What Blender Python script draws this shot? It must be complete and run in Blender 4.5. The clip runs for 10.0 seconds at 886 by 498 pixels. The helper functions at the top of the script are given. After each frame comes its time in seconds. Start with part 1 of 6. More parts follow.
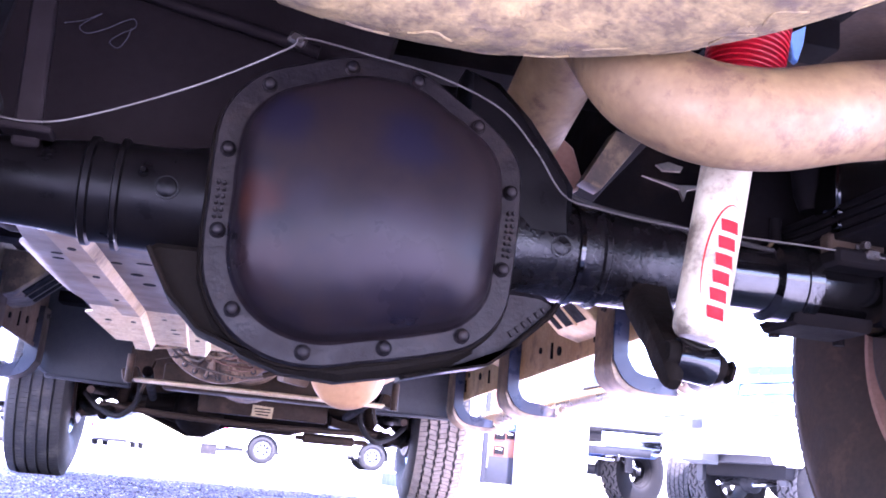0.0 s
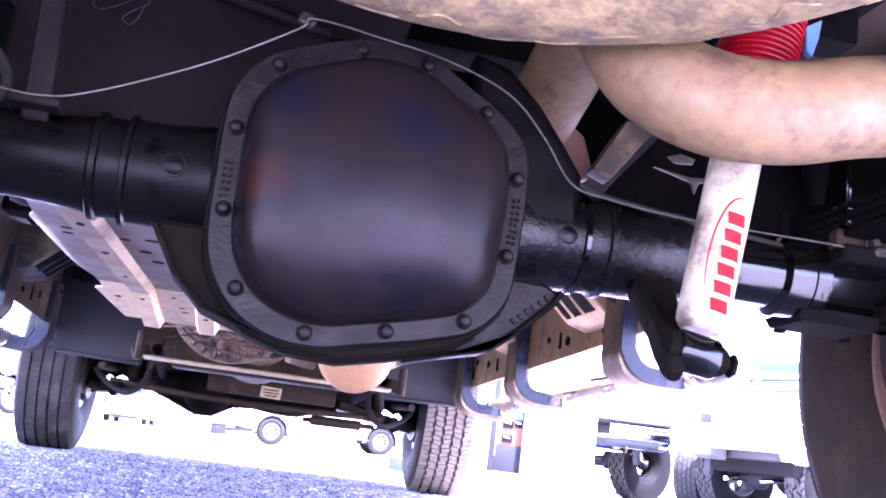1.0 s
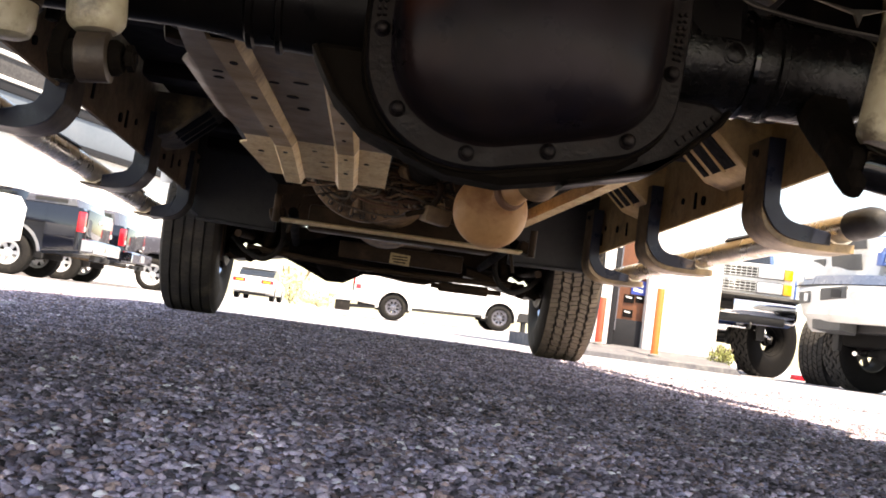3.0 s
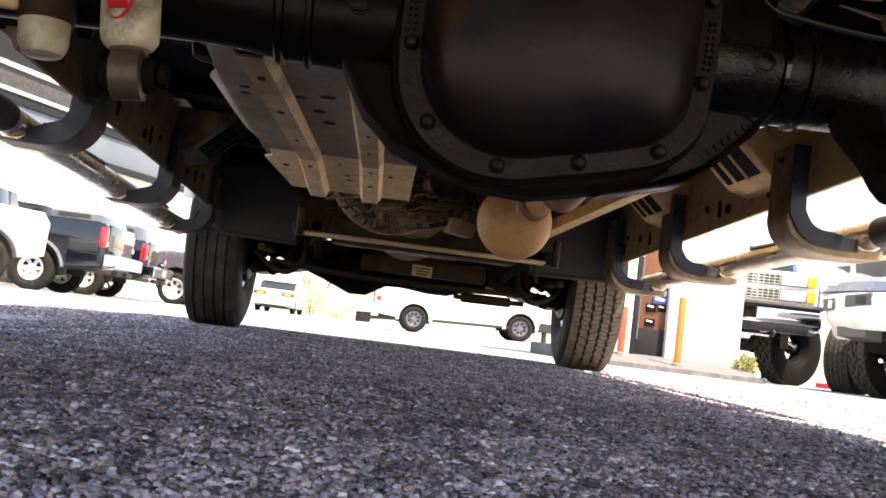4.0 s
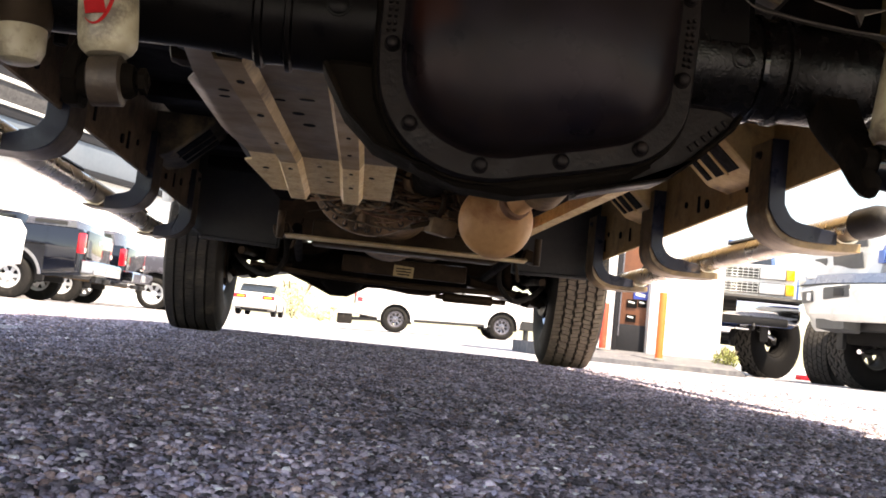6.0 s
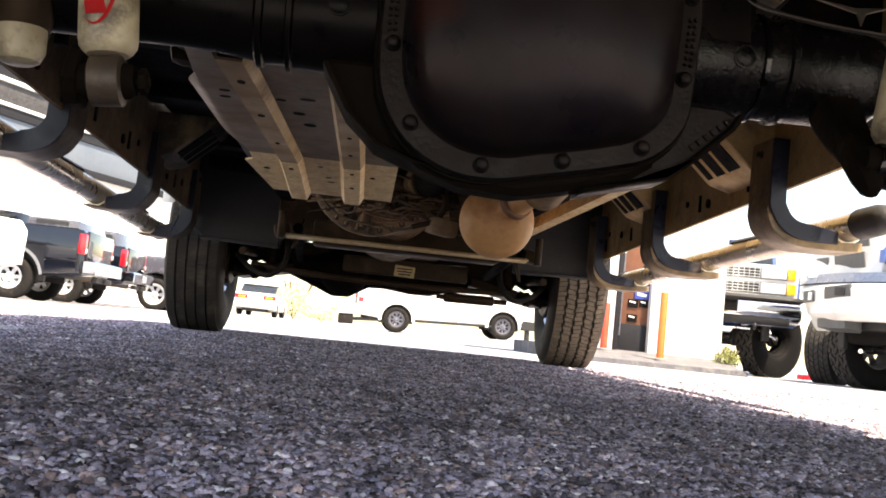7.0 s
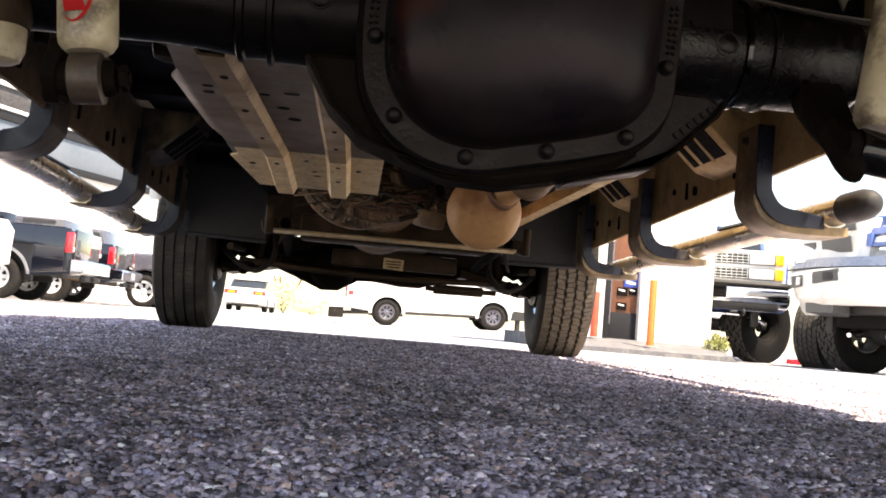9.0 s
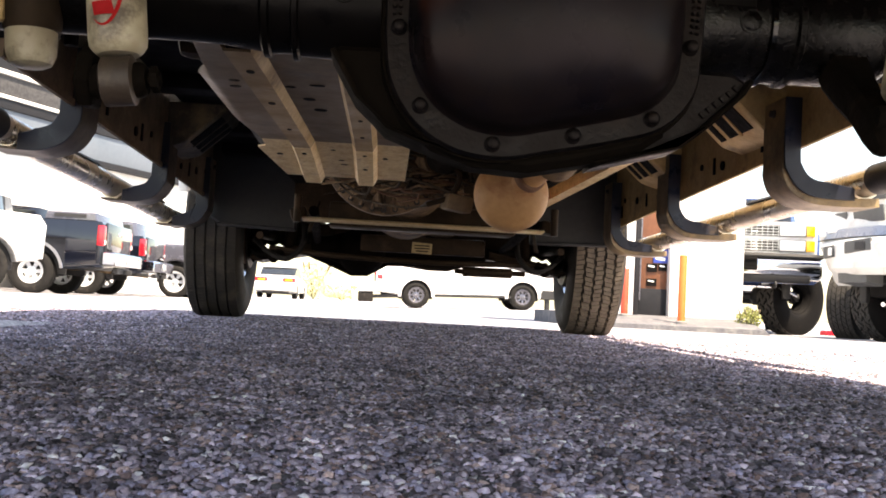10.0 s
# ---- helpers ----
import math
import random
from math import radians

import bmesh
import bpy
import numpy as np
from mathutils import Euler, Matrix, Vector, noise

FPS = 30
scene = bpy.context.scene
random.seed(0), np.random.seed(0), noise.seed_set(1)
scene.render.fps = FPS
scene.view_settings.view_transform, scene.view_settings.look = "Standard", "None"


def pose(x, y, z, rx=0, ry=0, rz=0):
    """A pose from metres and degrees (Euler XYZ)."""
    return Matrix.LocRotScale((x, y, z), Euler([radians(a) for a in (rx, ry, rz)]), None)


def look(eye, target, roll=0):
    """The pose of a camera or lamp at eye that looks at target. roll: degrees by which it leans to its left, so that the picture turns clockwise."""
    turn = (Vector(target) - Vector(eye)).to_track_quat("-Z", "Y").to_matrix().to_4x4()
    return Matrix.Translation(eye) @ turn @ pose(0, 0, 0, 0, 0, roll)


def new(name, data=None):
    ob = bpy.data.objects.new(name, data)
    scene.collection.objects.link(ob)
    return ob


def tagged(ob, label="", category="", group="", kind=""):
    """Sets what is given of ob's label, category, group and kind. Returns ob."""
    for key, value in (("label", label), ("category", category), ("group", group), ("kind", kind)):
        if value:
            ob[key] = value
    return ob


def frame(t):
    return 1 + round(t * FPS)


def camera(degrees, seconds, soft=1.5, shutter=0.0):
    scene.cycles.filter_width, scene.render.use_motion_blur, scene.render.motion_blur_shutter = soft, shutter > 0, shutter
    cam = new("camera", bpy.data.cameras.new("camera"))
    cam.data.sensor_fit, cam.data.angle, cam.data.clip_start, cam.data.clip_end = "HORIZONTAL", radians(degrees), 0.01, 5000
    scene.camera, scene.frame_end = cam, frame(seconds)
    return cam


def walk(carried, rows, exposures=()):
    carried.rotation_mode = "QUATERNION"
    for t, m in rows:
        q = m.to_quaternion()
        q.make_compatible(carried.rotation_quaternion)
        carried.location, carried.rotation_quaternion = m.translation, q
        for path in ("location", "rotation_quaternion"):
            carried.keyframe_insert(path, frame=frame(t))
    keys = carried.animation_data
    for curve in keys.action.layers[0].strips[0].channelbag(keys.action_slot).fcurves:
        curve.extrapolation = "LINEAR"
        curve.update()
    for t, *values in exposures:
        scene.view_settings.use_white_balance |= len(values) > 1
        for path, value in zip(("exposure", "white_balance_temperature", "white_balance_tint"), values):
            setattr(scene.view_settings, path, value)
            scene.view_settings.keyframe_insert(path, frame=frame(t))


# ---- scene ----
cam = camera(49.4, 10.0, soft=1.75)
PATH = [
    (0, (-0.111, 0.325, 0.139), (0.282, 2.234, 0.591), 5.5),
    (0.5, (-0.095, 0.325, 0.142), (0.339, 2.226, 0.585), 5.7),
    (1, (-0.101, 0.324, 0.138), (0.267, 2.244, 0.561), 7.3),
    (1.5, (-0.108, 0.33, 0.113), (0.204, 2.283, 0.41), 8.4),
    (2, (-0.128, 0.34, 0.088), (0.094, 2.32, 0.265), 9.4),
    (2.5, (-0.135, 0.347, 0.082), (0.048, 2.333, 0.23), 8.4),
    (3, (-0.135, 0.35, 0.076), (0.036, 2.337, 0.226), 7.6),
    (3.2, (-0.136, 0.347, 0.077), (0.001, 2.336, 0.24), 7.7),
    (4.5, (-0.151, 0.353, 0.076), (-0.006, 2.341, 0.244), 6.5),
    (5, (-0.151, 0.352, 0.077), (0.015, 2.338, 0.241), 5.9),
    (5.5, (-0.151, 0.352, 0.077), (0.018, 2.337, 0.248), 5.9),
    (7, (-0.151, 0.354, 0.077), (0.016, 2.339, 0.248), 5.8),
    (7.5, (-0.15, 0.354, 0.077), (0.019, 2.34, 0.247), 5.6),
    (8, (-0.148, 0.355, 0.077), (0.086, 2.334, 0.244), 5.0),
    (8.5, (-0.148, 0.356, 0.078), (0.059, 2.338, 0.241), 4.7),
    (9, (-0.148, 0.354, 0.078), (0.043, 2.339, 0.234), 4.7),
    (9.5, (-0.148, 0.353, 0.079), (0.037, 2.34, 0.215), 3.8),
    (10, (-0.152, 0.344, 0.083), (-0.015, 2.336, 0.197), 3.0),
]
EXPOSURES = [
    (0.0, 4.66, 5350, 46), (1.2, 4.54, 5350, 50), (1.6, 3.88, 6000, 42),
    (2.0, 3.21, 6900, 27), (2.3, 2.30, 7900, 18), (2.6, 2.04, 8400, 16), (3.2, 1.98, 8500, 13.5), (10.0, 1.98, 8500, 13.5),
]
walk(cam, [(t, look(eye, target, roll)) for t, eye, target, roll in PATH], EXPOSURES)

# ---- daylight: clear sky, sun high behind and to the right of the truck ----
SUN = Vector((0.30, -0.42, 1.02)).normalized()
world = bpy.data.worlds.new("sky")
scene.world = world
world.use_nodes = True
wn = world.node_tree
sky = wn.nodes.new("ShaderNodeTexSky")
sky.sky_type = "NISHITA"
sky.sun_disc = False
sky.sun_elevation = math.asin(SUN.z)
sky.sun_rotation = math.atan2(SUN.x, SUN.y)
wn.links.new(sky.outputs[0], wn.nodes["Background"].inputs[0])
wn.nodes["Background"].inputs[1].default_value = 0.13
sun = new("sun", bpy.data.lights.new("sun", "SUN"))
sun.data.energy, sun.data.angle, sun.data.color = 4.2, radians(0.53), (1.0, 0.96, 0.9)
sun.matrix_world = look(SUN * 30, (0, 0, 0))

# ---- materials ----
def material(name, base, other=None, rough=0.6, metal=0.0, scale=20.0, bump=0.15, fine=6.0, mix=0.5, coat=0.0,
             dirt=None, dirt_scale=4.0, dirt_amount=0.5, island=0.0, rough_var=0.15, distance=0.004, spec=0.5, tint=None, shift=None, span=(0.5, 0.95)):
    """A surface with grain at two scales and, where wanted, patches of dirt or rust."""
    m = bpy.data.materials.new(name)
    m.use_nodes = True
    n, l = m.node_tree.nodes, m.node_tree.links
    b = n["Principled BSDF"]
    co = n.new("ShaderNodeTexCoord")
    if shift:
        moved = n.new("ShaderNodeMapping")
        moved.inputs["Location"].default_value = shift
        l.new(co.outputs["Object"], moved.inputs["Vector"])
        place = moved.outputs[0]
    else:
        place = co.outputs["Object"]
    big = n.new("ShaderNodeTexNoise")
    big.inputs["Scale"].default_value, big.inputs["Detail"].default_value, big.inputs["Roughness"].default_value = scale, 6, 0.6
    l.new(place, big.inputs["Vector"])
    small = n.new("ShaderNodeTexNoise")
    small.inputs["Scale"].default_value, small.inputs["Detail"].default_value = scale * fine, 3
    l.new(place, small.inputs["Vector"])
    add = n.new("ShaderNodeMath")
    add.operation = "ADD"
    half = n.new("ShaderNodeMath")
    half.operation = "MULTIPLY"
    half.inputs[1].default_value = 0.45
    l.new(small.outputs["Fac"], half.inputs[0])
    l.new(big.outputs["Fac"], add.inputs[0])
    l.new(half.outputs[0], add.inputs[1])
    ramp = n.new("ShaderNodeMapRange")
    ramp.inputs["From Min"].default_value, ramp.inputs["From Max"].default_value = span
    ramp.inputs["To Max"].default_value = mix * 2
    l.new(add.outputs[0], ramp.inputs["Value"])
    col = n.new("ShaderNodeMix")
    col.data_type = "RGBA"
    col.inputs["A"].default_value = (*base, 1)
    col.inputs["B"].default_value = (*(other or [c * 0.6 for c in base]), 1)
    l.new(ramp.outputs[0], col.inputs["Factor"])
    out = col.outputs["Result"]
    if dirt:
        spots = n.new("ShaderNodeTexNoise")
        spots.inputs["Scale"].default_value, spots.inputs["Detail"].default_value = dirt_scale, 8
        spots.inputs["Roughness"].default_value = 0.68
        l.new(place, spots.inputs["Vector"])
        edge = n.new("ShaderNodeMapRange")
        edge.inputs["From Min"].default_value, edge.inputs["From Max"].default_value = 0.62 - dirt_amount * 0.3, 0.78 - dirt_amount * 0.3
        l.new(spots.outputs["Fac"], edge.inputs["Value"])
        over = n.new("ShaderNodeMix")
        over.data_type = "RGBA"
        over.inputs["B"].default_value = (*dirt, 1)
        l.new(edge.outputs[0], over.inputs["Factor"])
        l.new(out, over.inputs["A"])
        out = over.outputs["Result"]
    if island:
        geo = n.new("ShaderNodeNewGeometry")
        hsv = n.new("ShaderNodeHueSaturation")
        shift = n.new("ShaderNodeMapRange")
        shift.inputs["To Min"].default_value, shift.inputs["To Max"].default_value = 1 - island, 1 + island
        l.new(geo.outputs["Random Per Island"], shift.inputs["Value"])
        l.new(shift.outputs[0], hsv.inputs["Value"])
        l.new(out, hsv.inputs["Color"])
        out = hsv.outputs["Color"]
    l.new(out, b.inputs["Base Color"])
    rv = n.new("ShaderNodeMapRange")
    rv.inputs["From Min"].default_value, rv.inputs["From Max"].default_value = 0.3, 0.7
    rv.inputs["To Min"].default_value, rv.inputs["To Max"].default_value = max(0.03, rough - rough_var), min(1, rough + rough_var)
    l.new(big.outputs["Fac"], rv.inputs["Value"])
    l.new(rv.outputs[0], b.inputs["Roughness"])
    b.inputs["Metallic"].default_value = metal
    b.inputs["Specular IOR Level"].default_value = spec
    if tint:
        b.inputs["Specular Tint"].default_value = (*tint, 1)
    b.inputs["Coat Weight"].default_value = coat
    b.inputs["Coat Roughness"].default_value = 0.06
    if bump:
        bp = n.new("ShaderNodeBump")
        bp.inputs["Strength"].default_value, bp.inputs["Distance"].default_value = bump, distance
        l.new(add.outputs[0], bp.inputs["Height"])
        l.new(bp.outputs[0], b.inputs["Normal"])
    return m


def chip_material():
    """Asphalt chippings: each stone its own grey, a few brown, rose or nearly white."""
    m = bpy.data.materials.new("asphalt_chippings")
    m.use_nodes = True
    n, l = m.node_tree.nodes, m.node_tree.links
    b = n["Principled BSDF"]
    geo = n.new("ShaderNodeNewGeometry")
    ramp = n.new("ShaderNodeValToRGB")
    r = ramp.color_ramp
    r.interpolation = "CONSTANT"
    r.elements[0].position, r.elements[0].color = 0.0, (0.072, 0.065, 0.073, 1)
    r.elements[1].position, r.elements[1].color = 0.97, (0.900, 0.872, 0.900, 1)
    for at, c in ((0.12, (0.165, 0.149, 0.167)), (0.26, (0.274, 0.249, 0.277)), (0.38, (0.407, 0.367, 0.410)), (0.47, (0.294, 0.221, 0.198)), (0.54, (0.474, 0.435, 0.486)), (0.64, (0.495, 0.393, 0.353)), (0.69, (0.407, 0.399, 0.492)), (0.78, (0.584, 0.535, 0.584)), (0.86, (0.189, 0.172, 0.189)), (0.92, (0.749, 0.692, 0.748))):
        c = (c[0] * 1.0, c[1] * 0.955, c[2] * 1.02)
        e = r.elements.new(at)
        e.color = (*c, 1)
    l.new(geo.outputs["Random Per Island"], ramp.inputs[0])
    co = n.new("ShaderNodeTexCoord")
    gr = n.new("ShaderNodeTexNoise")
    gr.inputs["Scale"].default_value, gr.inputs["Detail"].default_value = 480, 4
    l.new(co.outputs["Object"], gr.inputs["Vector"])
    mx = n.new("ShaderNodeMix")
    mx.data_type, mx.blend_type = "RGBA", "OVERLAY"
    mx.inputs["Factor"].default_value = 0.85
    l.new(ramp.outputs[0], mx.inputs["A"])
    l.new(gr.outputs["Fac"], mx.inputs["B"])
    hs = n.new("ShaderNodeHueSaturation")
    hs.inputs["Saturation"].default_value = 1.1
    tar = n.new("ShaderNodeTexNoise")
    tar.inputs["Scale"].default_value, tar.inputs["Detail"].default_value = 16, 5
    l.new(co.outputs["Object"], tar.inputs["Vector"])
    shade = n.new("ShaderNodeMapRange")
    shade.inputs["From Min"].default_value, shade.inputs["From Max"].default_value = 0.35, 0.65
    shade.inputs["To Min"].default_value, shade.inputs["To Max"].default_value = 0.55, 1.40
    l.new(tar.outputs["Fac"], shade.inputs["Value"])
    l.new(shade.outputs[0], hs.inputs["Value"])
    l.new(mx.outputs["Result"], hs.inputs["Color"])
    l.new(hs.outputs[0], b.inputs["Base Color"])
    b.inputs["Roughness"].default_value = 0.62
    return m


def asphalt_material():
    """Worn asphalt: pale and dark chippings in tar, with large faded patches."""
    m = bpy.data.materials.new("asphalt")
    m.use_nodes = True
    n, l = m.node_tree.nodes, m.node_tree.links
    b = n["Principled BSDF"]
    co = n.new("ShaderNodeTexCoord")
    cell = n.new("ShaderNodeTexVoronoi")
    cell.inputs["Scale"].default_value = 130
    l.new(co.outputs["Object"], cell.inputs["Vector"])
    bw = n.new("ShaderNodeSeparateColor")
    l.new(cell.outputs["Color"], bw.inputs[0])
    ramp = n.new("ShaderNodeValToRGB")
    r = ramp.color_ramp
    r.elements[0].color, r.elements[1].color = (0.11, 0.105, 0.115, 1), (0.72, 0.70, 0.73, 1)
    e = r.elements.new(0.55)
    e.color = (0.36, 0.345, 0.37, 1)
    l.new(bw.outputs[0], ramp.inputs[0])
    patch = n.new("ShaderNodeTexNoise")
    patch.inputs["Scale"].default_value, patch.inputs["Detail"].default_value = 1.1, 5
    l.new(co.outputs["Object"], patch.inputs["Vector"])
    pr = n.new("ShaderNodeMapRange")
    pr.inputs["From Min"].default_value, pr.inputs["From Max"].default_value = 0.3, 0.7
    pr.inputs["To Min"].default_value, pr.inputs["To Max"].default_value = 0.75, 1.35
    l.new(patch.outputs["Fac"], pr.inputs["Value"])
    hs = n.new("ShaderNodeHueSaturation")
    hs.inputs["Saturation"].default_value = 0.8
    l.new(ramp.outputs[0], hs.inputs["Color"])
    l.new(pr.outputs[0], hs.inputs["Value"])
    l.new(hs.outputs[0], b.inputs["Base Color"])
    b.inputs["Roughness"].default_value = 0.8
    bp = n.new("ShaderNodeBump")
    bp.inputs["Strength"].default_value, bp.inputs["Distance"].default_value = 0.7, 0.004
    l.new(bw.outputs[0], bp.inputs["Height"])
    l.new(bp.outputs[0], b.inputs["Normal"])
    return m


def glass_material(name, tint):
    m = bpy.data.materials.new(name)
    m.use_nodes = True
    b = m.node_tree.nodes["Principled BSDF"]
    b.inputs["Base Color"].default_value = (*tint, 1)
    b.inputs["Roughness"].default_value = 0.03
    b.inputs["Transmission Weight"].default_value = 0.7
    b.inputs["IOR"].default_value = 1.45
    return m


OIL = (1.0, 0.76, 0.58)
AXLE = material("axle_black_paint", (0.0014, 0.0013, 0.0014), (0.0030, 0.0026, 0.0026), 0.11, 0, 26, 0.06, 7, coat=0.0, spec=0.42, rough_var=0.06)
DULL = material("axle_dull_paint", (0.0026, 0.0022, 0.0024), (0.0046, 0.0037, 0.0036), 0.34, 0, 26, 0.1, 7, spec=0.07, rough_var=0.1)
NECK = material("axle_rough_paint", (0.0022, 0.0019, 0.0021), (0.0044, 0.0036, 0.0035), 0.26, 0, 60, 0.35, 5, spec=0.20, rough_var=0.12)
COVER = material("cover_worn_sheen_paint", (0.0042, 0.0034, 0.0054), (0.0084, 0.0056, 0.0056), 0.34, 0.0, 5, 0.06, 12, mix=0.6, rough_var=0.14, spec=0.12, tint=(1.0, 0.90, 0.92), span=(0.56, 0.86))
def stain(m, centre, radius, colour, amount):
    """Adds one soft-edged patch round a point to a material, for a stain or a painted sheen."""
    n, l = m.node_tree.nodes, m.node_tree.links
    b = n["Principled BSDF"]
    old = b.inputs["Base Color"].links[0].from_socket
    co = n.new("ShaderNodeTexCoord")
    rough = n.new("ShaderNodeTexNoise")
    rough.inputs["Scale"].default_value, rough.inputs["Detail"].default_value = 22, 4
    l.new(co.outputs["Object"], rough.inputs["Vector"])
    far = n.new("ShaderNodeVectorMath")
    far.operation = "DISTANCE"
    far.inputs[1].default_value = centre
    l.new(co.outputs["Object"], far.inputs[0])
    wob = n.new("ShaderNodeMath")
    wob.operation = "MULTIPLY_ADD"
    wob.inputs[1].default_value, wob.inputs[2].default_value = radius * 1.6, -radius * 0.8
    l.new(rough.outputs["Fac"], wob.inputs[0])
    both = n.new("ShaderNodeMath")
    both.operation = "ADD"
    l.new(far.outputs["Value"], both.inputs[0])
    l.new(wob.outputs[0], both.inputs[1])
    edge = n.new("ShaderNodeMapRange")
    edge.interpolation_type = "SMOOTHSTEP"
    edge.inputs["From Min"].default_value, edge.inputs["From Max"].default_value = radius * 0.35, radius * 1.25
    edge.inputs["To Min"].default_value, edge.inputs["To Max"].default_value = amount, 0.0
    l.new(both.outputs[0], edge.inputs["Value"])
    over = n.new("ShaderNodeMix")
    over.data_type = "RGBA"
    over.inputs["B"].default_value = (*colour, 1)
    l.new(edge.outputs[0], over.inputs["Factor"])
    l.new(old, over.inputs["A"])
    l.new(over.outputs["Result"], b.inputs["Base Color"])


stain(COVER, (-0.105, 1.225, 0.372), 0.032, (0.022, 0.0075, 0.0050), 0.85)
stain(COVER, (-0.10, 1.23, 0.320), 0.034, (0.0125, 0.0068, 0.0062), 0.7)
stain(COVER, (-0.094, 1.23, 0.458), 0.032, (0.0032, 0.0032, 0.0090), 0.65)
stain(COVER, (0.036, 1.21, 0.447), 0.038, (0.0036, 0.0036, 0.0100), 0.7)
# two paler patches paint the soft reflection on the dome's middle
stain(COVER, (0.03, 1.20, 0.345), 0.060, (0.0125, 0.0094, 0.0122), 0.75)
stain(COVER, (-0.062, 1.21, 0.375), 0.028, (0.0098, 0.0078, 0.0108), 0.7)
FLANGE = material("flange_cast_iron", (0.0042, 0.0036, 0.0044), (0.0082, 0.0064, 0.0064), 0.42, 0.0, 40, 0.32, 5, dirt=(0.018, 0.0115, 0.0088), dirt_scale=16, dirt_amount=0.2, spec=0.14, tint=(1.0, 0.86, 0.80))
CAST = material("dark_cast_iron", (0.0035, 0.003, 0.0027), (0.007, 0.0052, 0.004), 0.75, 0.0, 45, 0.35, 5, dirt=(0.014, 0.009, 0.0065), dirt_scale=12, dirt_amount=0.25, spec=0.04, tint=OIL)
BOLT = material("bolt_steel", (0.010, 0.0085, 0.008), (0.022, 0.015, 0.011), 0.35, 0.0, 90, 0.3, spec=0.35)
SHOCK = material("shock_cream_paint", (0.46, 0.41, 0.29), (0.34, 0.28, 0.185), 0.38, 0, 14, 0.12, 6, dirt=(0.10, 0.075, 0.05), dirt_scale=19, dirt_amount=0.40)
EYE = material("worn_steel_eye", (0.060, 0.042, 0.030), (0.034, 0.024, 0.018), 0.45, 0.1, 30, 0.3, 6, dirt=(0.11, 0.08, 0.055), dirt_scale=14, dirt_amount=0.2)
RED = material("red_print", (0.36, 0.010, 0.012), (0.27, 0.008, 0.009), 0.6, 0, 60, 0.05, spec=0.1)
BOOT = material("red_rubber_boot", (0.42, 0.006, 0.014), (0.30, 0.004, 0.010), 0.4, 0, 30, 0.1, spec=0.3)
RUBBER = material("black_rubber", (0.012, 0.011, 0.0105), (0.022, 0.019, 0.017), 0.72, 0, 30, 0.3, 6, dirt=(0.05, 0.042, 0.035), dirt_scale=9, dirt_amount=0.25, spec=0.15)
MUDTYRE = material("muddy_tyre_rubber", (0.022, 0.015, 0.012), (0.038, 0.025, 0.018), 0.8, 0, 14, 0.3, 8, dirt=(0.065, 0.040, 0.026), dirt_scale=7, dirt_amount=0.3, spec=0.12)
TYRE = material("tyre_rubber", (0.026, 0.0235, 0.021), (0.048, 0.042, 0.035), 0.75, 0, 18, 0.35, 8, dirt=(0.08, 0.067, 0.053), dirt_scale=9, dirt_amount=0.3, spec=0.2)
# tyre black darkened for the shade under the lifted pickups' fronts
SHADETYRE = material("shaded_mud_tyre", (0.006, 0.0057, 0.006), (0.010, 0.0095, 0.0095), 0.7, 0, 18, 0.3, 8, dirt=(0.016, 0.0145, 0.013), dirt_scale=9, dirt_amount=0.2, spec=0.06)
DUSTY_TYRE = material("dusty_spare_rubber", (0.37, 0.258, 0.105), (0.13, 0.088, 0.045), 0.85, 0, 30, 0.8, 5, mix=0.6, dirt=(0.10, 0.068, 0.048), dirt_scale=17, dirt_amount=0.34)
MUFFLER = material("rust_stained_steel", (0.54, 0.305, 0.135), (0.40, 0.205, 0.085), 0.5, 0.0, 11, 0.2, 6, dirt=(0.32, 0.13, 0.045), dirt_scale=9, dirt_amount=0.35)
PIPE = material("dusty_exhaust_steel", (0.215, 0.136, 0.056), (0.135, 0.080, 0.034), 0.65, 0.0, 16, 0.35, 6, dirt=(0.085, 0.042, 0.020), dirt_scale=22, dirt_amount=0.34)
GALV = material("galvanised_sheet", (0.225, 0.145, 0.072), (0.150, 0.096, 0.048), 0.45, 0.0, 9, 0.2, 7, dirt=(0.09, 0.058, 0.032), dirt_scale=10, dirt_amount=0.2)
# front skid end: scraped, and whitened for the light its slope catches
SCRUB = material("scraped_lit_sheet", (0.97, 0.77, 0.45), (0.68, 0.47, 0.23), 0.42, 0.0, 40, 0.3, 4, dirt=(0.40, 0.23, 0.10), dirt_scale=26, dirt_amount=0.12)
ROCKER = material("dusty_lit_sheet", (0.58, 0.41, 0.19), (0.40, 0.265, 0.12), 0.55, 0.0, 10, 0.15, 8, dirt=(0.15, 0.095, 0.05), dirt_scale=7, dirt_amount=0.25)
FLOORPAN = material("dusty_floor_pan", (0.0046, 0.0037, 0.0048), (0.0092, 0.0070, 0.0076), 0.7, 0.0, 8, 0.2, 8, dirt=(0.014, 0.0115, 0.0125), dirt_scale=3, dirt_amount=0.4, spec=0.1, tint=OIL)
CHASSIS = material("chassis_wax_black", (0.016, 0.0115, 0.0085), (0.034, 0.023, 0.0155), 0.5, 0.0, 14, 0.3, 6, dirt=(0.066, 0.042, 0.027), dirt_scale=5, dirt_amount=0.28, spec=0.12, tint=OIL)
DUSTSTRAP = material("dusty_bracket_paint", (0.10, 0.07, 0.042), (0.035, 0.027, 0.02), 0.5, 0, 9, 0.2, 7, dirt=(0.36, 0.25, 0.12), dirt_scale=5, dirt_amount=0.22)
